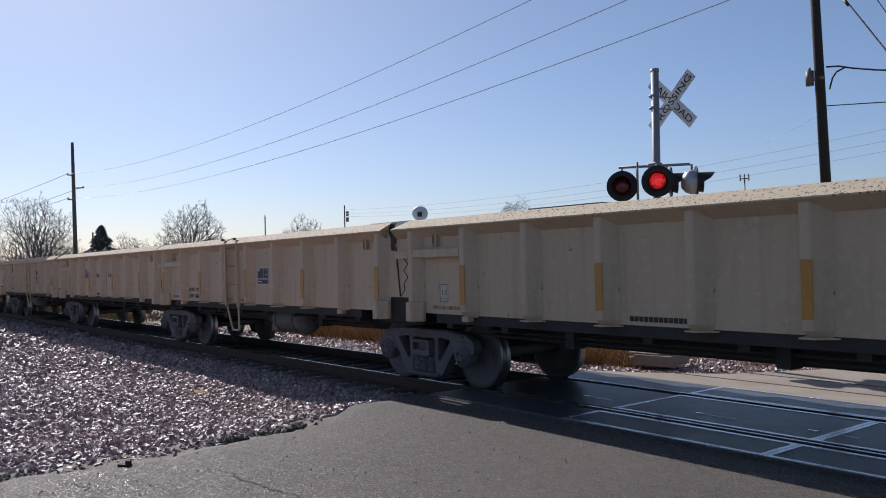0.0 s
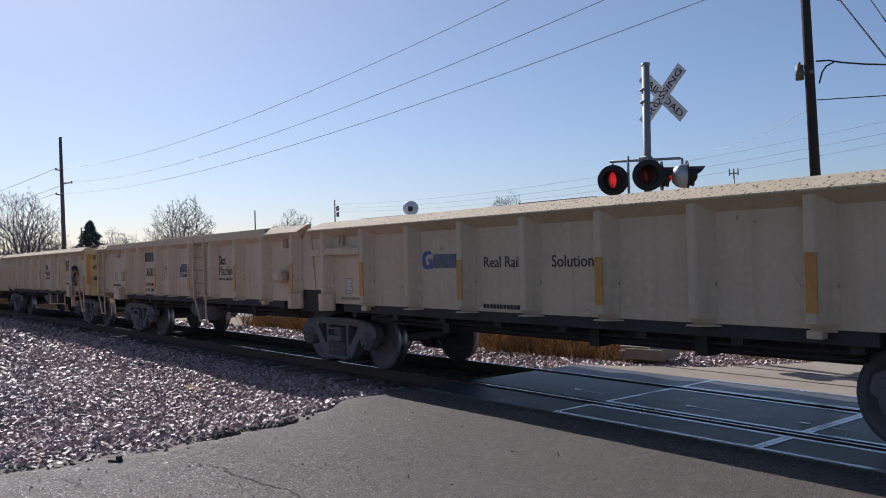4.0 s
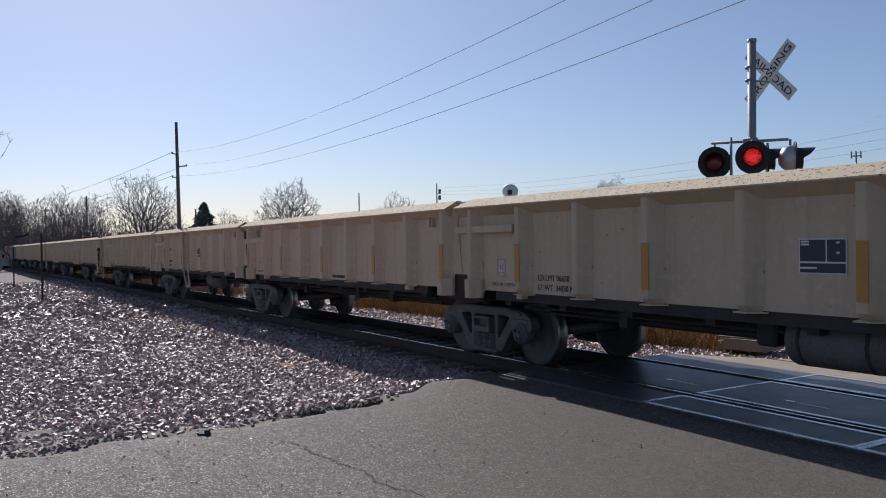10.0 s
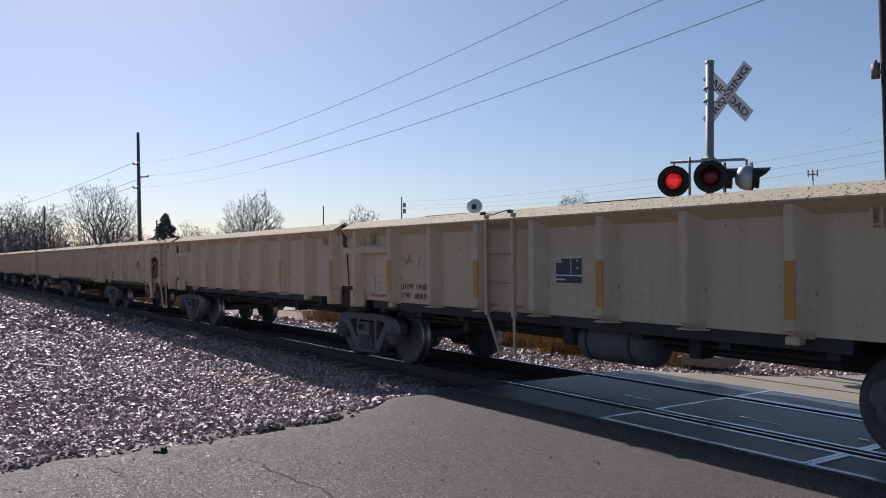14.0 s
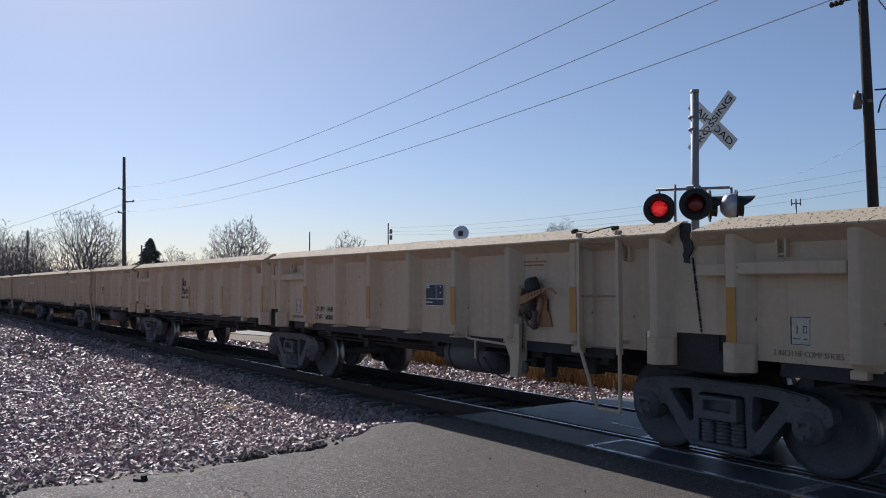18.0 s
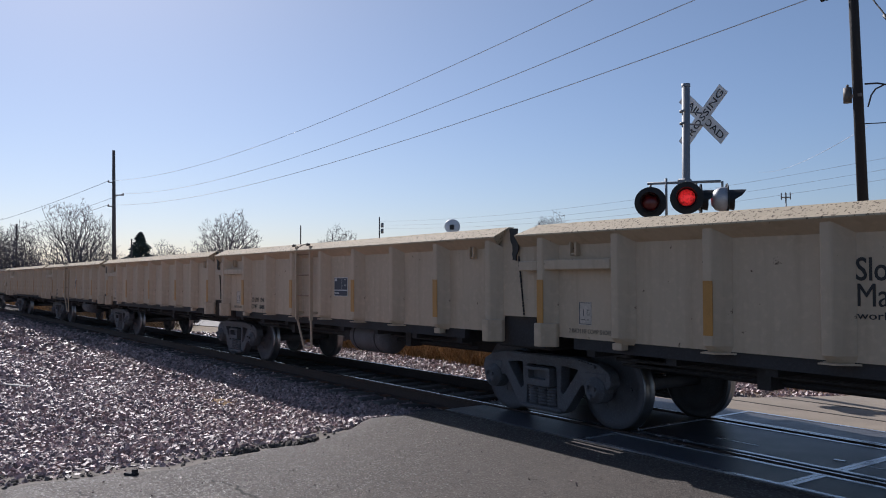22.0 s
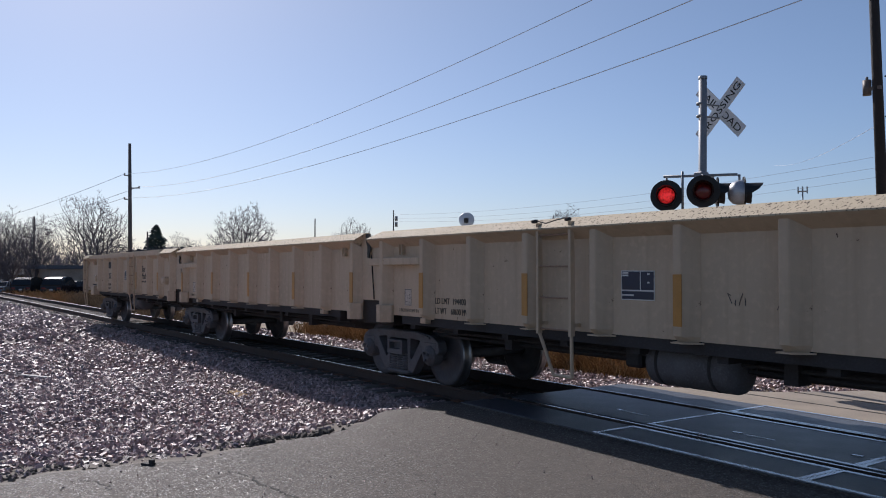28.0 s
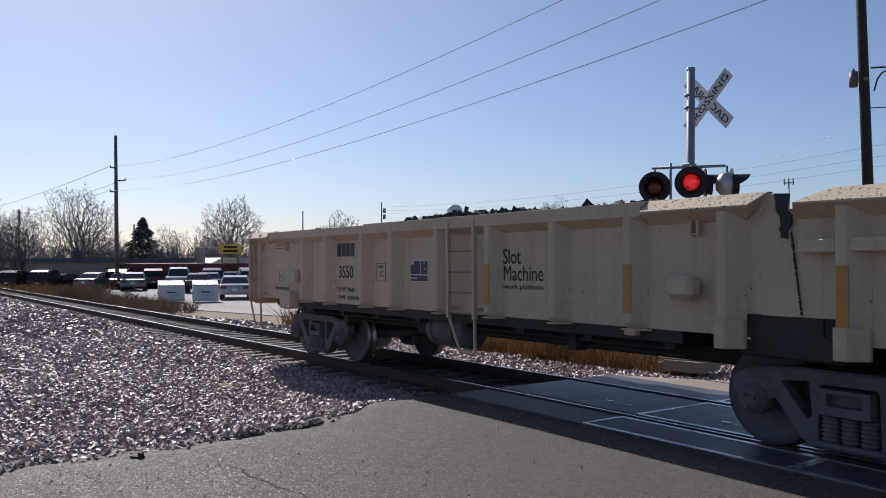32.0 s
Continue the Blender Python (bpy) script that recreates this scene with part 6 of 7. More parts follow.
def small_pole(x, y, h, top_arms=0, r=0.11, z0=-1.5):
    p = tagged(new("utility_pole"), "slim distant wooden utility pole", "utility pole", "distant utility poles")
    p.location = (x, y, z0)
    part("pole", tubed((0, 0, 0), (0.05, 0, h - z0), r, r * 0.7, n=8), M_WOODFAR, p)
    for k in range(top_arms):
        z = h - z0 - 0.4 - 0.9 * k
        part("arm", boxed(-0.06, 0.06, -0.7, 0.7, z, z + 0.12), M_WOODFAR, p)
    return p
small_pole(-94.4, 56.4, 9.4, 0)
tr = tagged(new("pole_transformer"), "grey can transformers high on a distant pole", "transformer")
tr.location = (-94.4, 56.6, 7.2)
for z in (0, 0.8):
    part("can", tubed((0, 0.25, z), (0, 0.25, z + 0.6), 0.2, n=10), M_GALV, tr)
small_pole(-99.3, 47.3, 8.2)
small_pole(-94.1, 13.1, 7.0, 0)
small_pole(-86.5, 22.5, 5.4, 0)
small_pole(-129.4, 12.6, 7.2, 2)
far_lines = tagged(new("distant_power_line"), "thin distant wires across the sky", "cable")
far_lines.location = (-60, 60, 8)
for k, (za, zb) in enumerate(((6.6, 10.6), (6.1, 9.7), (5.7, 8.9))):
    wire(inv(far_lines, (-94.4, 56.4, za + 2.2)), inv(far_lines, (-16, 62, zb + 1.0)), 1.6, 0.011, M_WIREBR, far_lines, "conductor", 30)
tower = tagged(new("cell_tower"), "distant slim antenna mast with a crown of panels", "antenna mast")
tower.location = (-159.4, 254.1, -3)
part("mast", tubed((0, 0, 0), (0, 0, 31.5), 0.35, 0.22, n=8), M_GALV, tower)
for k in range(6):
    a = k * math.pi / 3
    part("antenna_panel", boxed(-0.15, 0.15, -0.1, 0.1, 29.6, 31.8, turn=Matrix.Translation((1.6 * math.cos(a), 1.6 * math.sin(a), 0))), M_GALV, tower)
part("antenna_ring", tubed((0, 0, 30.2), (0, 0, 30.4), 1.55, n=12), M_GALV, tower)

# a sign post and a whistle post by the track
for x, y, h, kind in ((-35.4, 3.27, 2.35, 0), (-50.9, 3.31, 2.0, 1)):
    p = tagged(new("track_sign_post"), "thin dark steel post with a small sign beside the track", "sign post", "posts beside the track")
    p.location = (x, y, ground_z(x, y))
    part("post", boxed(-0.035, 0.035, -0.035, 0.035, 0, h + 0.3), M_UNDER, p)
    if kind == 0:
        part("sign_arm", boxed(-0.03, 0.03, -0.35, 0.12, h + 0.24, h + 0.34, turn=pose(0, 0, 0, 12, 0, 0)), M_UNDER, p)
    else:
        part("sign_plate", boxed(-0.02, 0.0, -0.14, 0.14, h - 0.35, h + 0.3), M_GALV, p)

# ---- plants ----
class Sticks:
    """Collects tapered four-sided sticks into one mesh."""
    def __init__(self):
        self.v, self.f = [], []
    def add(self, a, b, r0, r1, n=4):
        d = (b - a)
        if d.length < 1e-5:
            return
        q = d.to_track_quat("Z", "Y")
        k = len(self.v)
        for c, r in ((a, r0), (b, r1)):
            for i in range(n):
                t = 2 * math.pi * i / n
                self.v.append(tuple(c + q @ Vector((r * math.cos(t), r * math.sin(t), 0))))
        for i in range(n):
            j = (i + 1) % n
            self.f.append((k + i, k + j, k + n + j, k + n + i))

def bare_tree(x, y, z0, h, width, seed, label):
    """A bare tree grown towards points of a rounded crown: limbs fork on their way to each point and thin as they go."""
    g = np.random.RandomState(seed)
    tree = tagged(new("bare_tree"), label, "tree", "bare trees")
    tree.location = (x, y, z0)
    n = 1500 if width > 5 else 850
    goals = []
    lump = g.uniform(0, 6.28, 4)
    while len(goals) < n:
        d = g.normal(size=3)
        d /= np.linalg.norm(d)
        a = math.atan2(d[1], d[0])
        k = (1 + 0.10 * math.sin(3 * a + lump[0]) + 0.10 * math.sin(5 * d[2] * 2 + lump[1] + a)) * g.rand() ** 0.4
        q = np.array((d[0] * k * width / 2, d[1] * k * width / 2, h * 0.61 + d[2] * k * h * (0.39 if d[2] > 0 else 0.34)))
        if q[2] > h * 0.27:
            goals.append(q)
    fork = h * g.uniform(0.16, 0.24)
    nodes, parent, run = [np.zeros(3)], [-1], [0.0]
    for i in range(1, 5):
        nodes.append(np.array((g.normal(0, 0.012) * h, g.normal(0, 0.012) * h, fork * i / 4)))
        parent.append(i - 1)
        run.append(0.0)
    goals.sort(key=lambda q: np.linalg.norm(q - nodes[4]))
    P = np.zeros((n * 9 + 8, 3))
    R = np.full(n * 9 + 8, 1e9)
    P[4], R[4] = nodes[4], 0
    for q in goals:
        c = len(nodes)
        dist = np.linalg.norm(P[:c] - q, axis=1)
        back = np.maximum(0, P[:c, 2] - q[2]) * 1.3
        j = int(np.argmin(dist + 0.48 * R[:c] + back))
        start = P[j]
        d0 = start - nodes[parent[j]]
        d0 = d0 / (np.linalg.norm(d0) + 1e-6)
        L = np.linalg.norm(q - start)
        ctl = start + d0 * L * 0.28 + np.array((g.normal(0, 0.05), g.normal(0, 0.05), 0.06)) * L
        m = max(1, min(8, int(L / (0.045 * h))))
        last = j
        for i in range(1, m + 1):
            t = i / m
            v = start * (1 - t) ** 2 + ctl * 2 * t * (1 - t) + q * t * t + g.normal(0, 0.003 * h, 3) * (i < m)
            k = len(nodes)
            nodes.append(v)
            parent.append(last)
            P[k], R[k] = v, R[last] + L / m
            last = k
    load = np.ones(len(nodes))
    for k in range(len(nodes) - 1, 0, -1):
        load[parent[k]] += load[k] if k > 4 else load[k] - 1
    trunk, crown = Sticks(), Sticks()
    rad = lambda k: max(0.011, 0.0082 * load[k] ** 0.5 * (h / 10))
    for k in range(1, len(nodes)):
        a, b = Vector(nodes[parent[k]]), Vector(nodes[k])
        big = load[k] > 140
        (trunk if big else crown).add(a, b, min(rad(parent[k]), rad(k) * 1.35), rad(k), 7 if big else 4 if load[k] > 8 else 3)
        if load[k] < 7:
            d = (b - a).normalized()
            for _ in range(5 if load[k] < 2 else 2):
                e = (d * 0.8 + Vector(g.normal(0, 0.42, 3)) + Vector((0, 0, 0.25))).normalized() * g.uniform(0.02, 0.05) * h
                crown.add(b, b + e, 0.010, 0.006, 3)
    for name, st, m in (("trunk", trunk, M_BARK), ("crown", crown, M_TWIG)):
        part(name, raw(name, st.v, st.f, m), None, tree)
    return tree

for tx, ty, tz, th, tw, seed, label in (
    (-88.0, 17.6, -1.4, 10.1, 7.8, 21, "broad leafless tree behind the parked cars"),
    (-84.0, 32.0, -1.4, 9.7, 6.7, 22, "rounded leafless tree beyond the low store"),
    (-105.9, 56.4, -2.5, 10.9, 6.2, 23, "wide leafless tree on the skyline"),
    (-73.5, 67.8, -2.5, 11.3, 5.5, 24, "leafless tree crown above the roofs"),
    (-99.3, 11.0, -1.8, 9.6, 4.6, 25, "leafless tree of a thicket beside the track"),
    (-98, 14.0, -1.6, 9.0, 4.2, 26, "upright leafless tree of a thicket beside the track"),
    (-100, 35.0, -2.0, 7.6, 4.5, 27, "small leafless tree behind the roofs"),
    (-118, 44.0, -2.5, 7.8, 5.0, 28, "small leafless tree behind the roofs"),
    (-110, 7.6, -2.0, 9.8, 5.0, 29, "tall leafless tree of a thicket beside the track"),
    (-112, 5.2, -2.0, 10.0, 6.5, 30, "tall dark leafless tree near the track"),
    (-60, -2.2, -0.6, 14.0, 11.0, 31, "large leafless tree reaching over the track side"),
    (-108, 64, -2.5, 8.4, 5.0, 32, "small leafless tree behind the roofs"),
    (-95, 41.5, -2.0, 6.8, 3.6, 33, "small leafless tree behind the roofs"),
    (-140, 8.0, -2.0, 12.0, 7.0, 34, "tall leafless tree of a thicket beside the track"),
    (-110, 38.5, -2.5, 7.4, 4.2, 35, "small leafless tree behind the roofs"),
    (-104, 24.5, -2.5, 7.0, 4.0, 36, "small leafless tree behind the roofs"),
    (-104, -1.5, -2.0, 12.0, 6.0, 37, "tall dark leafless tree near the track"),
    (-103, 9.4, -1.8, 8.6, 4.4, 39, "leafless tree of a thicket beside the track"),
    (-106, 12.6, -1.8, 8.8, 4.2, 40, "upright leafless tree of a thicket beside the track"),
    (-94, 9.6, -1.8, 6.6, 3.6, 41, "low leafless tree of a thicket beside the track"),
    (-100, 6.4, -1.8, 8.8, 4.6, 42, "leafless tree of a thicket beside the track"),
    (-96, 20.5, -1.8, 7.2, 4.6, 43, "small leafless tree behind the roofs"),
    (-98, 29.6, -1.8, 7.4, 4.8, 44, "small leafless tree behind the roofs"),
    (-90, 12.4, -1.4, 7.6, 4.0, 38, "leafless tree of a thicket beside the track")):
    bare_tree(tx, ty, tz, th, tw, seed, label)

def spruce(x, y, z0, h, r, seed):
    rnd = random.Random(seed)
    t = tagged(new("spruce_tree"), "dark green conical spruce tree", "tree")
    t.location = (x, y, z0)
    part("trunk", tubed((0, 0, 0), (0, 0, h * 0.97), 0.2, 0.03, n=8), M_BARK, t)
    v, f = [], []
    for i in range(3600):
        u = rnd.random() ** 0.75
        z = h * (0.05 + 0.95 * (1 - u))
        rr = r * u ** 0.9 * rnd.uniform(0.35, 1.12) * (0.82 + 0.18 * math.sin(z * 5))
        a = rnd.uniform(0, 2 * math.pi)
        p = Vector((rr * math.cos(a), rr * math.sin(a), z - rr * 0.22))
        out = Vector((math.cos(a), math.sin(a), -0.25)) * rnd.uniform(0.25, 0.5)
        side = Vector((-math.sin(a), math.cos(a), rnd.uniform(-0.5, 0.5))) * rnd.uniform(0.08, 0.18)
        k = len(v)
        v += [tuple(p - side), tuple(p + side), tuple(p + out), tuple(p + Vector((0, 0, 0.12)))]
        f += [(k, k + 1, k + 2), (k, k + 2, k + 3), (k + 1, k + 3, k + 2)]
    part("crown", raw("crown", v, f, M_NEEDLE), None, t)
spruce(-106.3, 28.7, -2.4, 9.5, 5.0, 3)

def thicket(name, spots, hmin, hmax, material, label, seed, per=14, lean=0.5, r=0.012):
    rnd = random.Random(seed)
    s = Sticks()
    for x, y, sc in spots:
        z = ground_z(x, y) - 0.02
        for _ in range(per):
            a = Vector((x + rnd.gauss(0, 0.12 * sc), y + rnd.gauss(0, 0.12 * sc), z))
            h = rnd.uniform(hmin, hmax) * sc
            b = a + Vector((rnd.gauss(0, lean) * h, rnd.gauss(0, lean) * h, h))
            m = a.lerp(b, 0.6) + Vector((rnd.gauss(0, 0.05), rnd.gauss(0, 0.05), 0.05 * h))
            s.add(a, m, r * sc, r * 0.8 * sc, 3)
            s.add(m, b, r * 0.8 * sc, r * 0.2 * sc, 3)
    return tagged(new(name, raw(name, s.v, s.f, material)), label, "plants", kind="stuff")
rnd = random.Random(2)
thicket("brush", [(rnd.gauss(-11.85, 0.32), rnd.gauss(11.4, 0.22), rnd.uniform(0.8, 1.2)) for _ in range(60)] + [(rnd.gauss(-17.5, 0.5), rnd.gauss(11.6, 0.25), rnd.uniform(0.7, 1.1)) for _ in range(40)], 0.3, 0.6, M_BRUSH, "low grey brown shrubs in the dead grass", 6, 18, 0.5, 0.008)
thicket("dead_grass", [(rnd.uniform(-24, -9.5), 10.75 + 3.2 * rnd.random() ** 1.3, rnd.uniform(0.7, 1.3)) for _ in range(750)], 0.25, 0.6, M_GRASS, "tan dead grass and weeds beyond the ballast", 1, 16, 0.45, 0.008)
thicket("dead_grass", [(rnd.uniform(-9.0, -6.5), rnd.uniform(12.4, 16), rnd.uniform(0.4, 0.9)) for _ in range(160)], 0.1, 0.3, M_GRASS, "thin dead grass beside the far pavement", 3, 10, 0.6, 0.008)
thicket("brush", [(rnd.uniform(-62, -36), rnd.uniform(10.4, 12.4), rnd.uniform(0.6, 1.2)) for _ in range(300)] + [(rnd.gauss(-55, 2), rnd.gauss(11.4, 0.6), 1.6) for _ in range(60)], 0.3, 0.65, M_BRUSH, "dry grey brown brush beside the track", 4, 18, 0.6, 0.009)
thicket("dead_grass", [(rnd.uniform(-120, -60), rnd.uniform(10, 12.5), rnd.uniform(0.8, 1.3)) for _ in range(200)], 0.3, 0.6, M_GRASS, "pale dead grass along the track", 5, 12, 0.5, 0.02)
def far_woods(spots, hmin, hmax, seed, name="far_woods"):
    rnd = random.Random(seed)
    s = Sticks()
    for x, y in spots:
        z = -4.5
        h = rnd.uniform(hmin, hmax) + 2.5
        base = Vector((x, y, z))
        s.add(base, base + Vector((0, 0, h * 0.7)), 0.16, 0.07, 3)
        for _ in range(26):
            a = base + Vector((rnd.gauss(0, 0.3), rnd.gauss(0, 0.3), h * rnd.uniform(0.2, 0.75)))
            b = a + Vector((rnd.gauss(0, 1.3), rnd.gauss(0, 1.3), rnd.uniform(0.6, 0.30 * h + 1)))
            s.add(a, b, 0.07, 0.02, 3)
    return tagged(new(name, raw(name, s.v, s.f, M_FAR)), "hazy band of leafless woods on the skyline", "woods", kind="stuff")
rnd = random.Random(8)
sp = []
for i in range(760):
    a = radians(rnd.uniform(28, 97))
    d = rnd.uniform(150, 210)
    sp.append((-d * math.sin(a), d * math.cos(a)))
far_woods(sp, 5.0, 8.5, 9)
far_woods([(rnd.uniform(-200, -118), rnd.uniform(-26, 3.0)) for _ in range(150)], 7, 13, 10)

# ---- buildings ----
def shed(x, y, z0, lx, ly, h, wall, roof, label, turn=0.0, over=0.3):
    b = tagged(new("store_building"), label, "building")
    b.matrix_basis = pose(x, y, z0, 0, 0, turn)
    part("wall", boxed(-lx / 2, lx / 2, -ly / 2, ly / 2, 0, h), wall, b)
    part("roof", boxed(-lx / 2 - over, lx / 2 + over, -ly / 2 - over, ly / 2 + over, h, h + 0.35), roof, b)
    return b
b1 = shed(-92, 26.0, -3.0, 16, 26, 4.6, M_BRICK, M_ROOFD, "long low brown brick store with a dark flat roof")
for k in range(7):
    part("window", boxed(8.0, 8.06, -11 + 3.2 * k, -9.2 + 3.2 * k, 1.0, 2.9), M_CARGLASS, b1)
b2 = shed(-80.5, 31.5, -2.6, 12, 22, 3.7, M_REDWALL, M_REDWALL, "dark red flat-roofed store with a pale roof behind the parapet")
bm = bmesh.new()
prism(bm, [(-4, 4.0), (9, 4.0), (8, 4.6), (-2.5, 4.6)], "x", -5, 2)
part("roof_sheet", bm, M_ROOFW, b2, "pale sheet roof")
part("roof_vent", boxed(-1.0, 0.0, -4.3, -3.7, 4.0, 5.6), M_GALV, b2)
for k in range(6):
    part("window", boxed(6.0, 6.05, -9 + 3.2 * k, -7 + 3.2 * k, 0.8, 2.4), M_CARGLASS, b2)
sb = tagged(new("store_sign"), "yellow rectangular sign board with dark bars on a post", "sign")
sb.matrix_basis = pose(-77.5, 29.2, -2.6, 0, 0, 0)
part("board", boxed(-0.15, 0.15, -1.1, 1.1, 4.95, 5.85), M_SIGNY, sb)
for z, ws in ((5.5, (0.85,)), (5.12, (1.0,))):
    part("sign_bar", boxed(0.15, 0.17, -ws[0] / 2 - 0.25, ws[0] / 2 + 0.25, z, z + 0.22), M_INK, sb)
for y in (-0.8, 0.8):
    part("post", boxed(-0.08, 0.08, y - 0.08, y + 0.08, 0, 4.95), M_GALV, sb)
b3 = shed(-120, 14.0, -3.2, 20, 18, 4.8, M_ROOFW, M_ROOFD, "pale long warehouse beyond the thicket")
for z in (2.2, 3.6):
    part("window_band", boxed(10.0, 10.05, -8, 8, z, z + 0.5), M_CARGLASS, b3)
b4 = shed(-52, 42, -1.5, 14, 14, 4.8, M_BRICK, M_ROOFD, "low flat-roofed building behind the train")
dish = tagged(new("satellite_dish"), "large round grey satellite dish on a roof mast", "satellite dish")
dish.location = (-36.45, 26.42, 4.35)
bm = bmesh.new()
turned(bm, [(0, 0.10), (0.2, 0.085), (0.36, 0.03), (0.43, 0.0), (0.43, -0.012), (0.36, 0.015), (0.2, 0.07), (0, 0.085)], (0, 0, 0), (0.78, -0.56, 0.28), 28)
part("reflector", bm, M_DISH, dish)
part("mast", tubed((0, 0.05, 0), (0, 0.05, -0.7), 0.04, n=10), M_GALV, dish)
part("feed_box", boxed(-0.1, 0.1, -0.12, 0.08, -0.14, 0.12, turn=pose(0.14, -0.1, -0.04, 0, 0, -54)), M_UNDER, dish)
part("mount", boxed(-0.15, 0.15, -0.1, 0.2, -0.75, -0.65), M_GALV, dish)
b5 = shed(-38.2, 27.6, -1.2, 3.4, 3.4, 4.8, M_BRICK, M_ROOFW, "low building carrying a satellite dish")
b6 = shed(-31.6, 35.0, -1.2, 5, 4.2, 5.45, M_BRICK, M_ROOFD, "flat-roofed building behind the crossing")

# ---- the parking lot ----
bm = bmesh.new()
def lot_z(x, y):
    return ground_z(x, y) + 0.03
xs, ys = graded([(-86, -26, 30)]), graded([(12.2, 30, 10)])
vv = [[bm.verts.new((x, y + max(0, (x + 40) * 0.12), lot_z(x, y))) for y in ys] for x in xs]
for i in range(len(xs) - 1):
    for j in range(len(ys) - 1):
        bm.faces.new((vv[i][j], vv[i + 1][j], vv[i + 1][j + 1], vv[i][j + 1]))
thing("parking_lot", bm, M_LOT, label="pale concrete parking lot", category="parking lot", kind="structure")

def dumpster(x, y, turn, label):
    d = tagged(new("dumpster"), label, "dumpster", "dumpsters on the lot")
    d.matrix_basis = pose(x, y, ground_z(x, y) + 0.03, 0, 0, turn) @ Matrix.Diagonal((0.8, 0.82, 0.9, 1))
    bm = bmesh.new()
    prism(bm, [(-0.75, 0.08), (0.62, 0.08), (0.75, 0.95), (0.75, 1.05), (-0.75, 1.3), (-0.75, 0.9)], "y", -0.85, 0.85)
    part("bin", bm, M_BIN, d)
    for k in range(2):
        l = part("lid", boxed(-0.78, 0.80, -0.84 + 0.86 * k, -0.02 + 0.86 * k, -0.02, 0.02, turn=pose(0, 0, 1.21, 0, 9.4, 0)), M_LID, d, "grey ribbed lid")
        for j in range(5):
            part("lid_rib", boxed(-0.75, 0.78, -0.78 + 0.86 * k + 0.16 * j, -0.73 + 0.86 * k + 0.16 * j, 0.02, 0.05, turn=pose(0, 0, 1.21, 0, 9.4, 0)), M_LID, l)
    for s in (-1, 1):
        part("fork_pocket", boxed(-0.5, 0.5, s * 0.85 - 0.05, s * 0.85 + 0.05, 0.55, 0.75), M_BIN, d)
    part("label_bar", boxed(0.752, 0.757, -0.3, 0.25, 0.62, 0.70), M_NAVY, d)
dumpster(-46.8, 14.2, -14, "off-white steel dumpster with ribbed lids on the lot")
dumpster(-46.2, 15.95, -16, "off-white steel dumpster with one ribbed lid open")

PAINTS = {}
def car_paint(c):
    if c not in PAINTS:
        PAINTS[c] = plain("car paint", c, 0.22, 0.3)
    return PAINTS[c]
def car_meshes(kind):
    L, belt, line = {
        "sedan": (4.7, 0.95, [(-1.75, 0.95), (-1.15, 1.33), (-0.6, 1.42), (0.0, 1.43), (0.5, 1.36), (1.25, 0.93)]),
        "suv": (4.7, 1.04, [(-2.22, 1.04), (-2.0, 1.55), (-1.6, 1.70), (-0.5, 1.74), (0.4, 1.66), (1.2, 1.02)]),
        "pickup": (5.5, 1.08, [(-0.6, 1.08), (-0.48, 1.66), (-0.2, 1.79), (0.5, 1.80), (0.95, 1.70), (1.6, 1.06)])}[kind]
    W = 0.9
    bm = bmesh.new()
    prism(bm, [(-L / 2 + 0.03, 0.32), (-L / 2 - 0.02, 0.60), (-L / 2 + 0.05, belt - 0.06), (line[0][0] - 0.1, belt + 0.02), (line[-1][0] + 0.05, belt), (L / 2 - 0.45, belt - 0.12), (L / 2 - 0.06, belt - 0.28), (L / 2, 0.52), (L / 2 - 0.04, 0.30)], "y", -W, W)
    bmesh.ops.bevel(bm, geom=[e for e in bm.edges], offset=0.07, segments=3, profile=0.6, affect="EDGES")
    body = bm
    H = max(z for x, z in line)
    half = lambda z: W - 0.05 - 0.17 * (z - belt) / (H - belt)
    bm = bmesh.new()
    rows = [[bm.verts.new((x, s * half(z), z)) for x, z in line] for s in (-1, 1)]
    bm.faces.new(rows[0])
    bm.faces.new(rows[1][::-1])
    for i in (0, len(line) - 2):
        bm.faces.new((rows[0][i], rows[0][i + 1], rows[1][i + 1], rows[1][i]))
    bm.faces.new((rows[0][0], rows[1][0], rows[1][-1], rows[0][-1]))
    glass = bm
    bm = bmesh.new()
    mid = line[1:-1]
    up = [[bm.verts.new((x, s * (half(z) + 0.012), z + 0.012)) for x, z in mid] for s in (-1, 1)]
    dn = [[bm.verts.new((x, s * (half(z) + 0.004), z - 0.035)) for x, z in mid] for s in (-1, 1)]
    for i in range(len(mid) - 1):
        bm.faces.new((up[0][i], up[0][i + 1], up[1][i + 1], up[1][i]))
        for k in (0, 1):
            bm.faces.new((up[k][i], up[k][i + 1], dn[k][i + 1], dn[k][i]))
    for i in (0, -1):
        bm.faces.new((up[0][i], up[1][i], dn[1][i], dn[0][i]))
    for s in (-1, 1):
        for (xa, za), (xb, zb) in ((line[0], line[1]), (line[-1], line[-2]), ((-0.35, belt), (-0.3, H - 0.02)), ((line[0][0] + 0.62, belt), (line[1][0] + 0.45, H - 0.05))):
            tube(bm, (xa, s * (half(za)), za), (xb, s * half(zb), zb), 0.04, n=6)
    return L, W, mesh_of("body", body, M_BLACK), mesh_of("cabin_glass", glass, M_CARGLASS), mesh_of("roof_panel", bm, M_BLACK), belt
CARS = {k: car_meshes(k) for k in ("sedan", "suv", "pickup")}
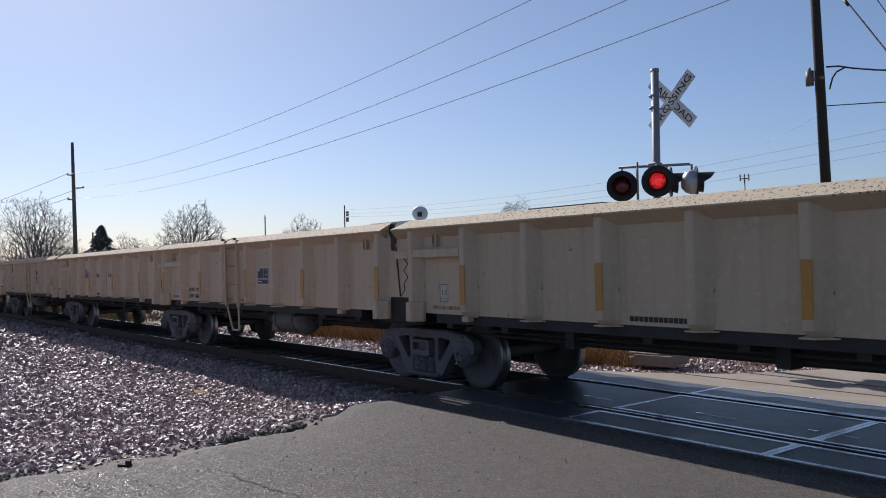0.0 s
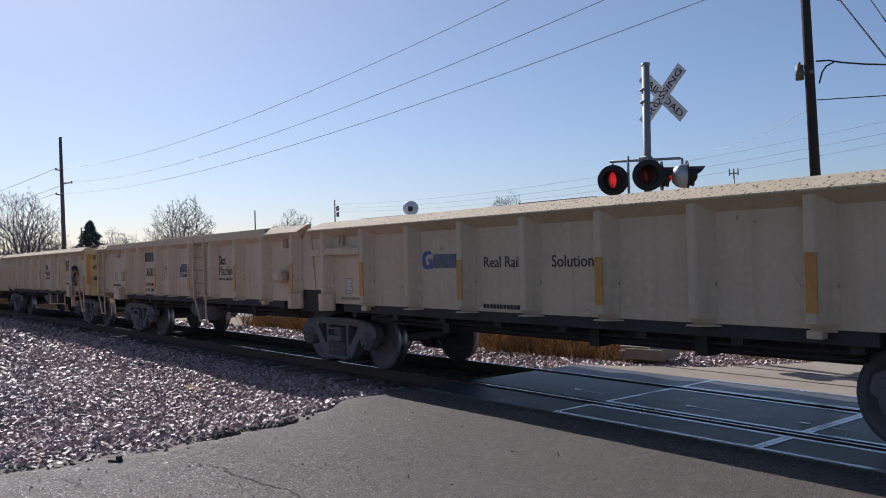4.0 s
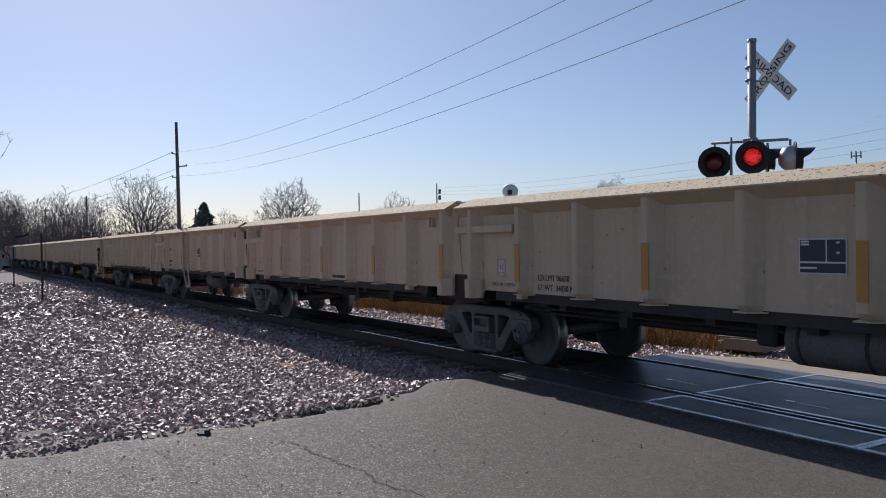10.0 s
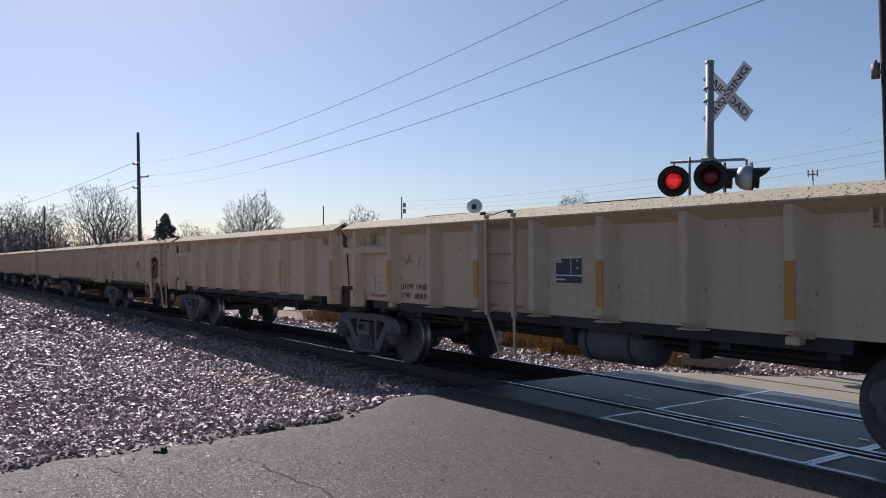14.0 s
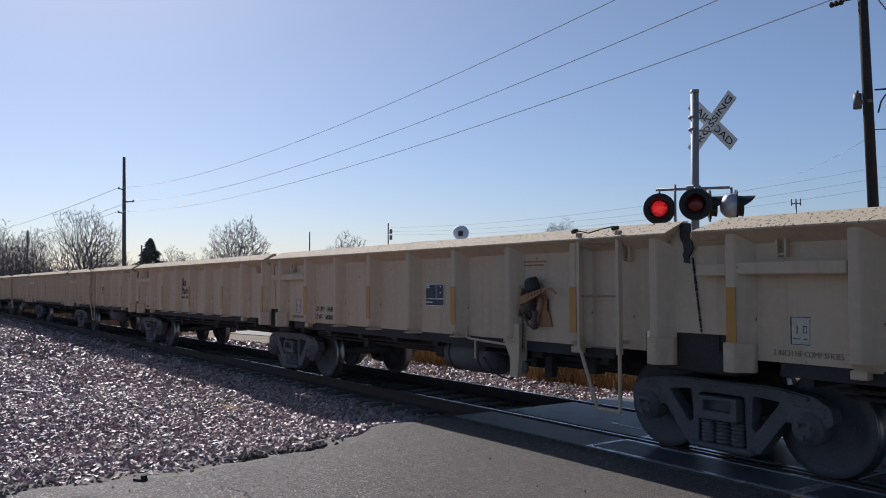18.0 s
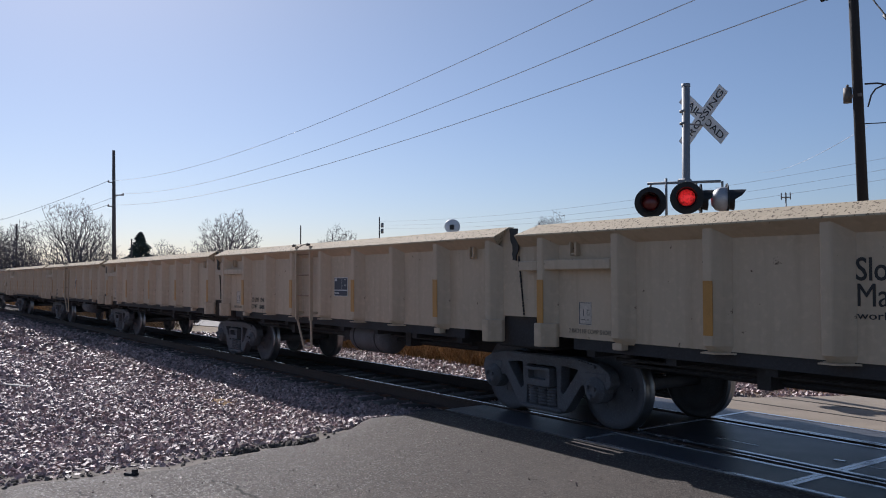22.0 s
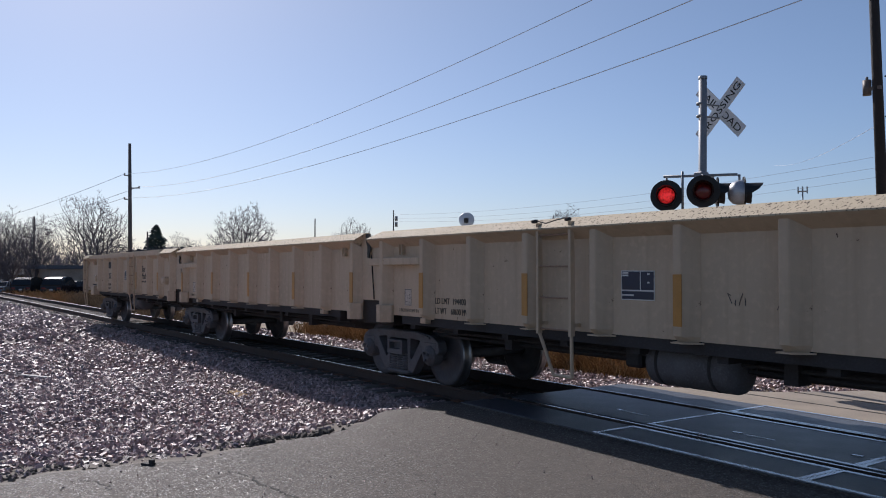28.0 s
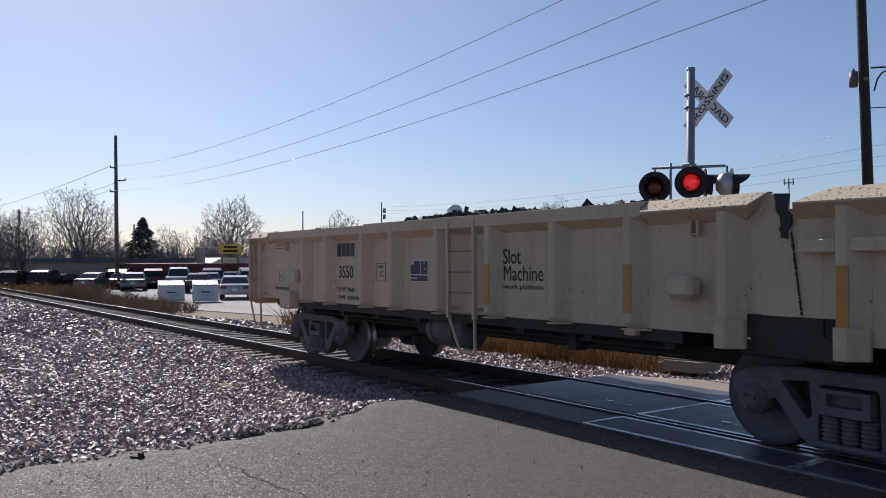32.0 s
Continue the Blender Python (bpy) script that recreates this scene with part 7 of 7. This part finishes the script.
def wheel_mesh():
    bm = bmesh.new()
    turned(bm, [(0.2, -0.11), (0.31, -0.11), (0.335, -0.07), (0.335, 0.07), (0.31, 0.11), (0.2, 0.11)], (0, 0, 0), (0, 1, 0), 18)
    return mesh_of("tyre", bm, M_TYRE)
def rim_mesh():
    bm = bmesh.new()
    turned(bm, [(0.205, -0.09), (0.205, 0.09), (0.15, 0.06), (0, 0.07)], (0, 0, 0), (0, 1, 0), 14)
    turned(bm, [(0.205, -0.09), (0.15, -0.06), (0, -0.07)], (0, 0, 0), (0, 1, 0), 14)
    return mesh_of("rim", bm, M_RIM)
TYRE, RIM = wheel_mesh(), rim_mesh()
LAMP_R = mesh_of("tail_light", boxed(-0.02, 0.02, -0.17, 0.17, -0.08, 0.08, bev=0.01), M_LENS)
LAMP_F = mesh_of("headlight", boxed(-0.02, 0.02, -0.17, 0.17, -0.07, 0.07, bev=0.01), M_RIM)
PLATE_ME = mesh_of("plate_bar", boxed(-0.01, 0.01, -0.15, 0.15, -0.06, 0.06), M_GREYW)
def parked(kind, x, y, turn, colour, word):
    L, W, body, glass, roof, hood = CARS[kind]
    c = tagged(new("parked_car"), f"{word} {kind} parked on the concrete lot", "car", "parked cars")
    c.matrix_basis = pose(x, y, ground_z(x, y) + 0.03, 0, 0, turn)
    p = car_paint(colour)
    for me, nm in ((body, "body"), (roof, "roof_panel")):
        o = part(nm, me, None, c)
        o.material_slots[0].link = "OBJECT"
        o.material_slots[0].material = p
    part("cabin_glass", glass, None, c)
    for sx in (-1, 1):
        for sy in (-1, 1):
            w = part("wheel", TYRE, None, c)
            w.location = (sx * L * 0.3, sy * (W - 0.1), 0.335)
            part("rim", RIM, None, w)
            l = part("tail_light" if sx < 0 else "headlight", LAMP_R if sx < 0 else LAMP_F, None, c)
            l.location = (sx * (L / 2 + 0.005), sy * (W - 0.25), 0.75 if sx < 0 else 0.68)
    o = part("plate_bar", PLATE_ME, None, c)
    o.location = (-L / 2 - 0.02, 0, 0.62)
SILV, NAVYC, BLK, WHT, GRY, RED = (0.32, 0.33, 0.35), (0.03, 0.05, 0.12), (0.015, 0.015, 0.018), (0.75, 0.75, 0.75), (0.16, 0.17, 0.18), (0.10, 0.014, 0.018)
for kind, x, y, turn, col, word in (
    ("sedan", -49.5, 19.0, 158, SILV, "silver"), ("suv", -69.5, 24.6, 160, NAVYC, "dark blue"), ("pickup", -69.0, 21.6, 158, SILV, "silver"), ("sedan", -71.0, 27.0, 158, BLK, "black"),
    ("suv", -66.5, 26.6, 162, WHT, "white"), ("suv", -73.0, 20.6, 165, RED, "dark red"), ("sedan", -72.0, 18.2, 150, BLK, "black"), ("sedan", -67.5, 17.6, 162, GRY, "grey"),
    ("sedan", -74.5, 16.4, 140, GRY, "dark grey"), ("suv", -76.0, 18.9, 150, BLK, "black"), ("sedan", -63.5, 22.2, 160, NAVYC, "navy"), ("suv", -60.5, 24.4, 160, GRY, "grey"), ("sedan", -56.5, 24.2, 158, SILV, "silver"), ("sedan", -60.5, 20.4, 160, BLK, "black"),
    ("suv", -86, 11.8, 150, BLK, "black"), ("sedan", -88, 13.8, 140, GRY, "grey"), ("sedan", -82, 15.2, 130, BLK, "black"), ("sedan", -93, 10.4, 150, SILV, "silver"), ("suv", -80, 13.4, 150, BLK, "black")):
    parked(kind, x, y, turn, col, word)

# ---- what moves ----
def motions():
    # the flashers: half a turn every 0.7227 s, the two groups in turn
    half = 0.72265
    for bulb, group in LAMPS:
        rows, turn, k = [], 0 if group else 180, 0
        rows.append((0.0, pose(0, -0.06, 0, 0, 0, turn)))
        while 0.398 + half * k < 31.8:
            t = 0.398 + half * k
            for j in range(4):
                rows.append((t + (j - 1.5) / FPS, pose(0, -0.06, 0, 0, 0, turn + 60 * j)))
            turn += 180
            k += 1
        rows.append((32.0, pose(0, -0.06, 0, 0, 0, turn)))
        walk(bulb, rows)
    for ob, s0 in RIDERS:
        walk(ob, spot(s0, 0 if ob.name.startswith("truck") else PITCH))
    step = math.degrees(SPEED * 4 / FPS / WHEEL_R)
    for ws, k in SPINNERS:
        walk(ws, [(i * 4 / FPS, pose(k * 0.89, 0, WHEEL_R, 0, step * i, 0)) for i in range(241)])


motions()
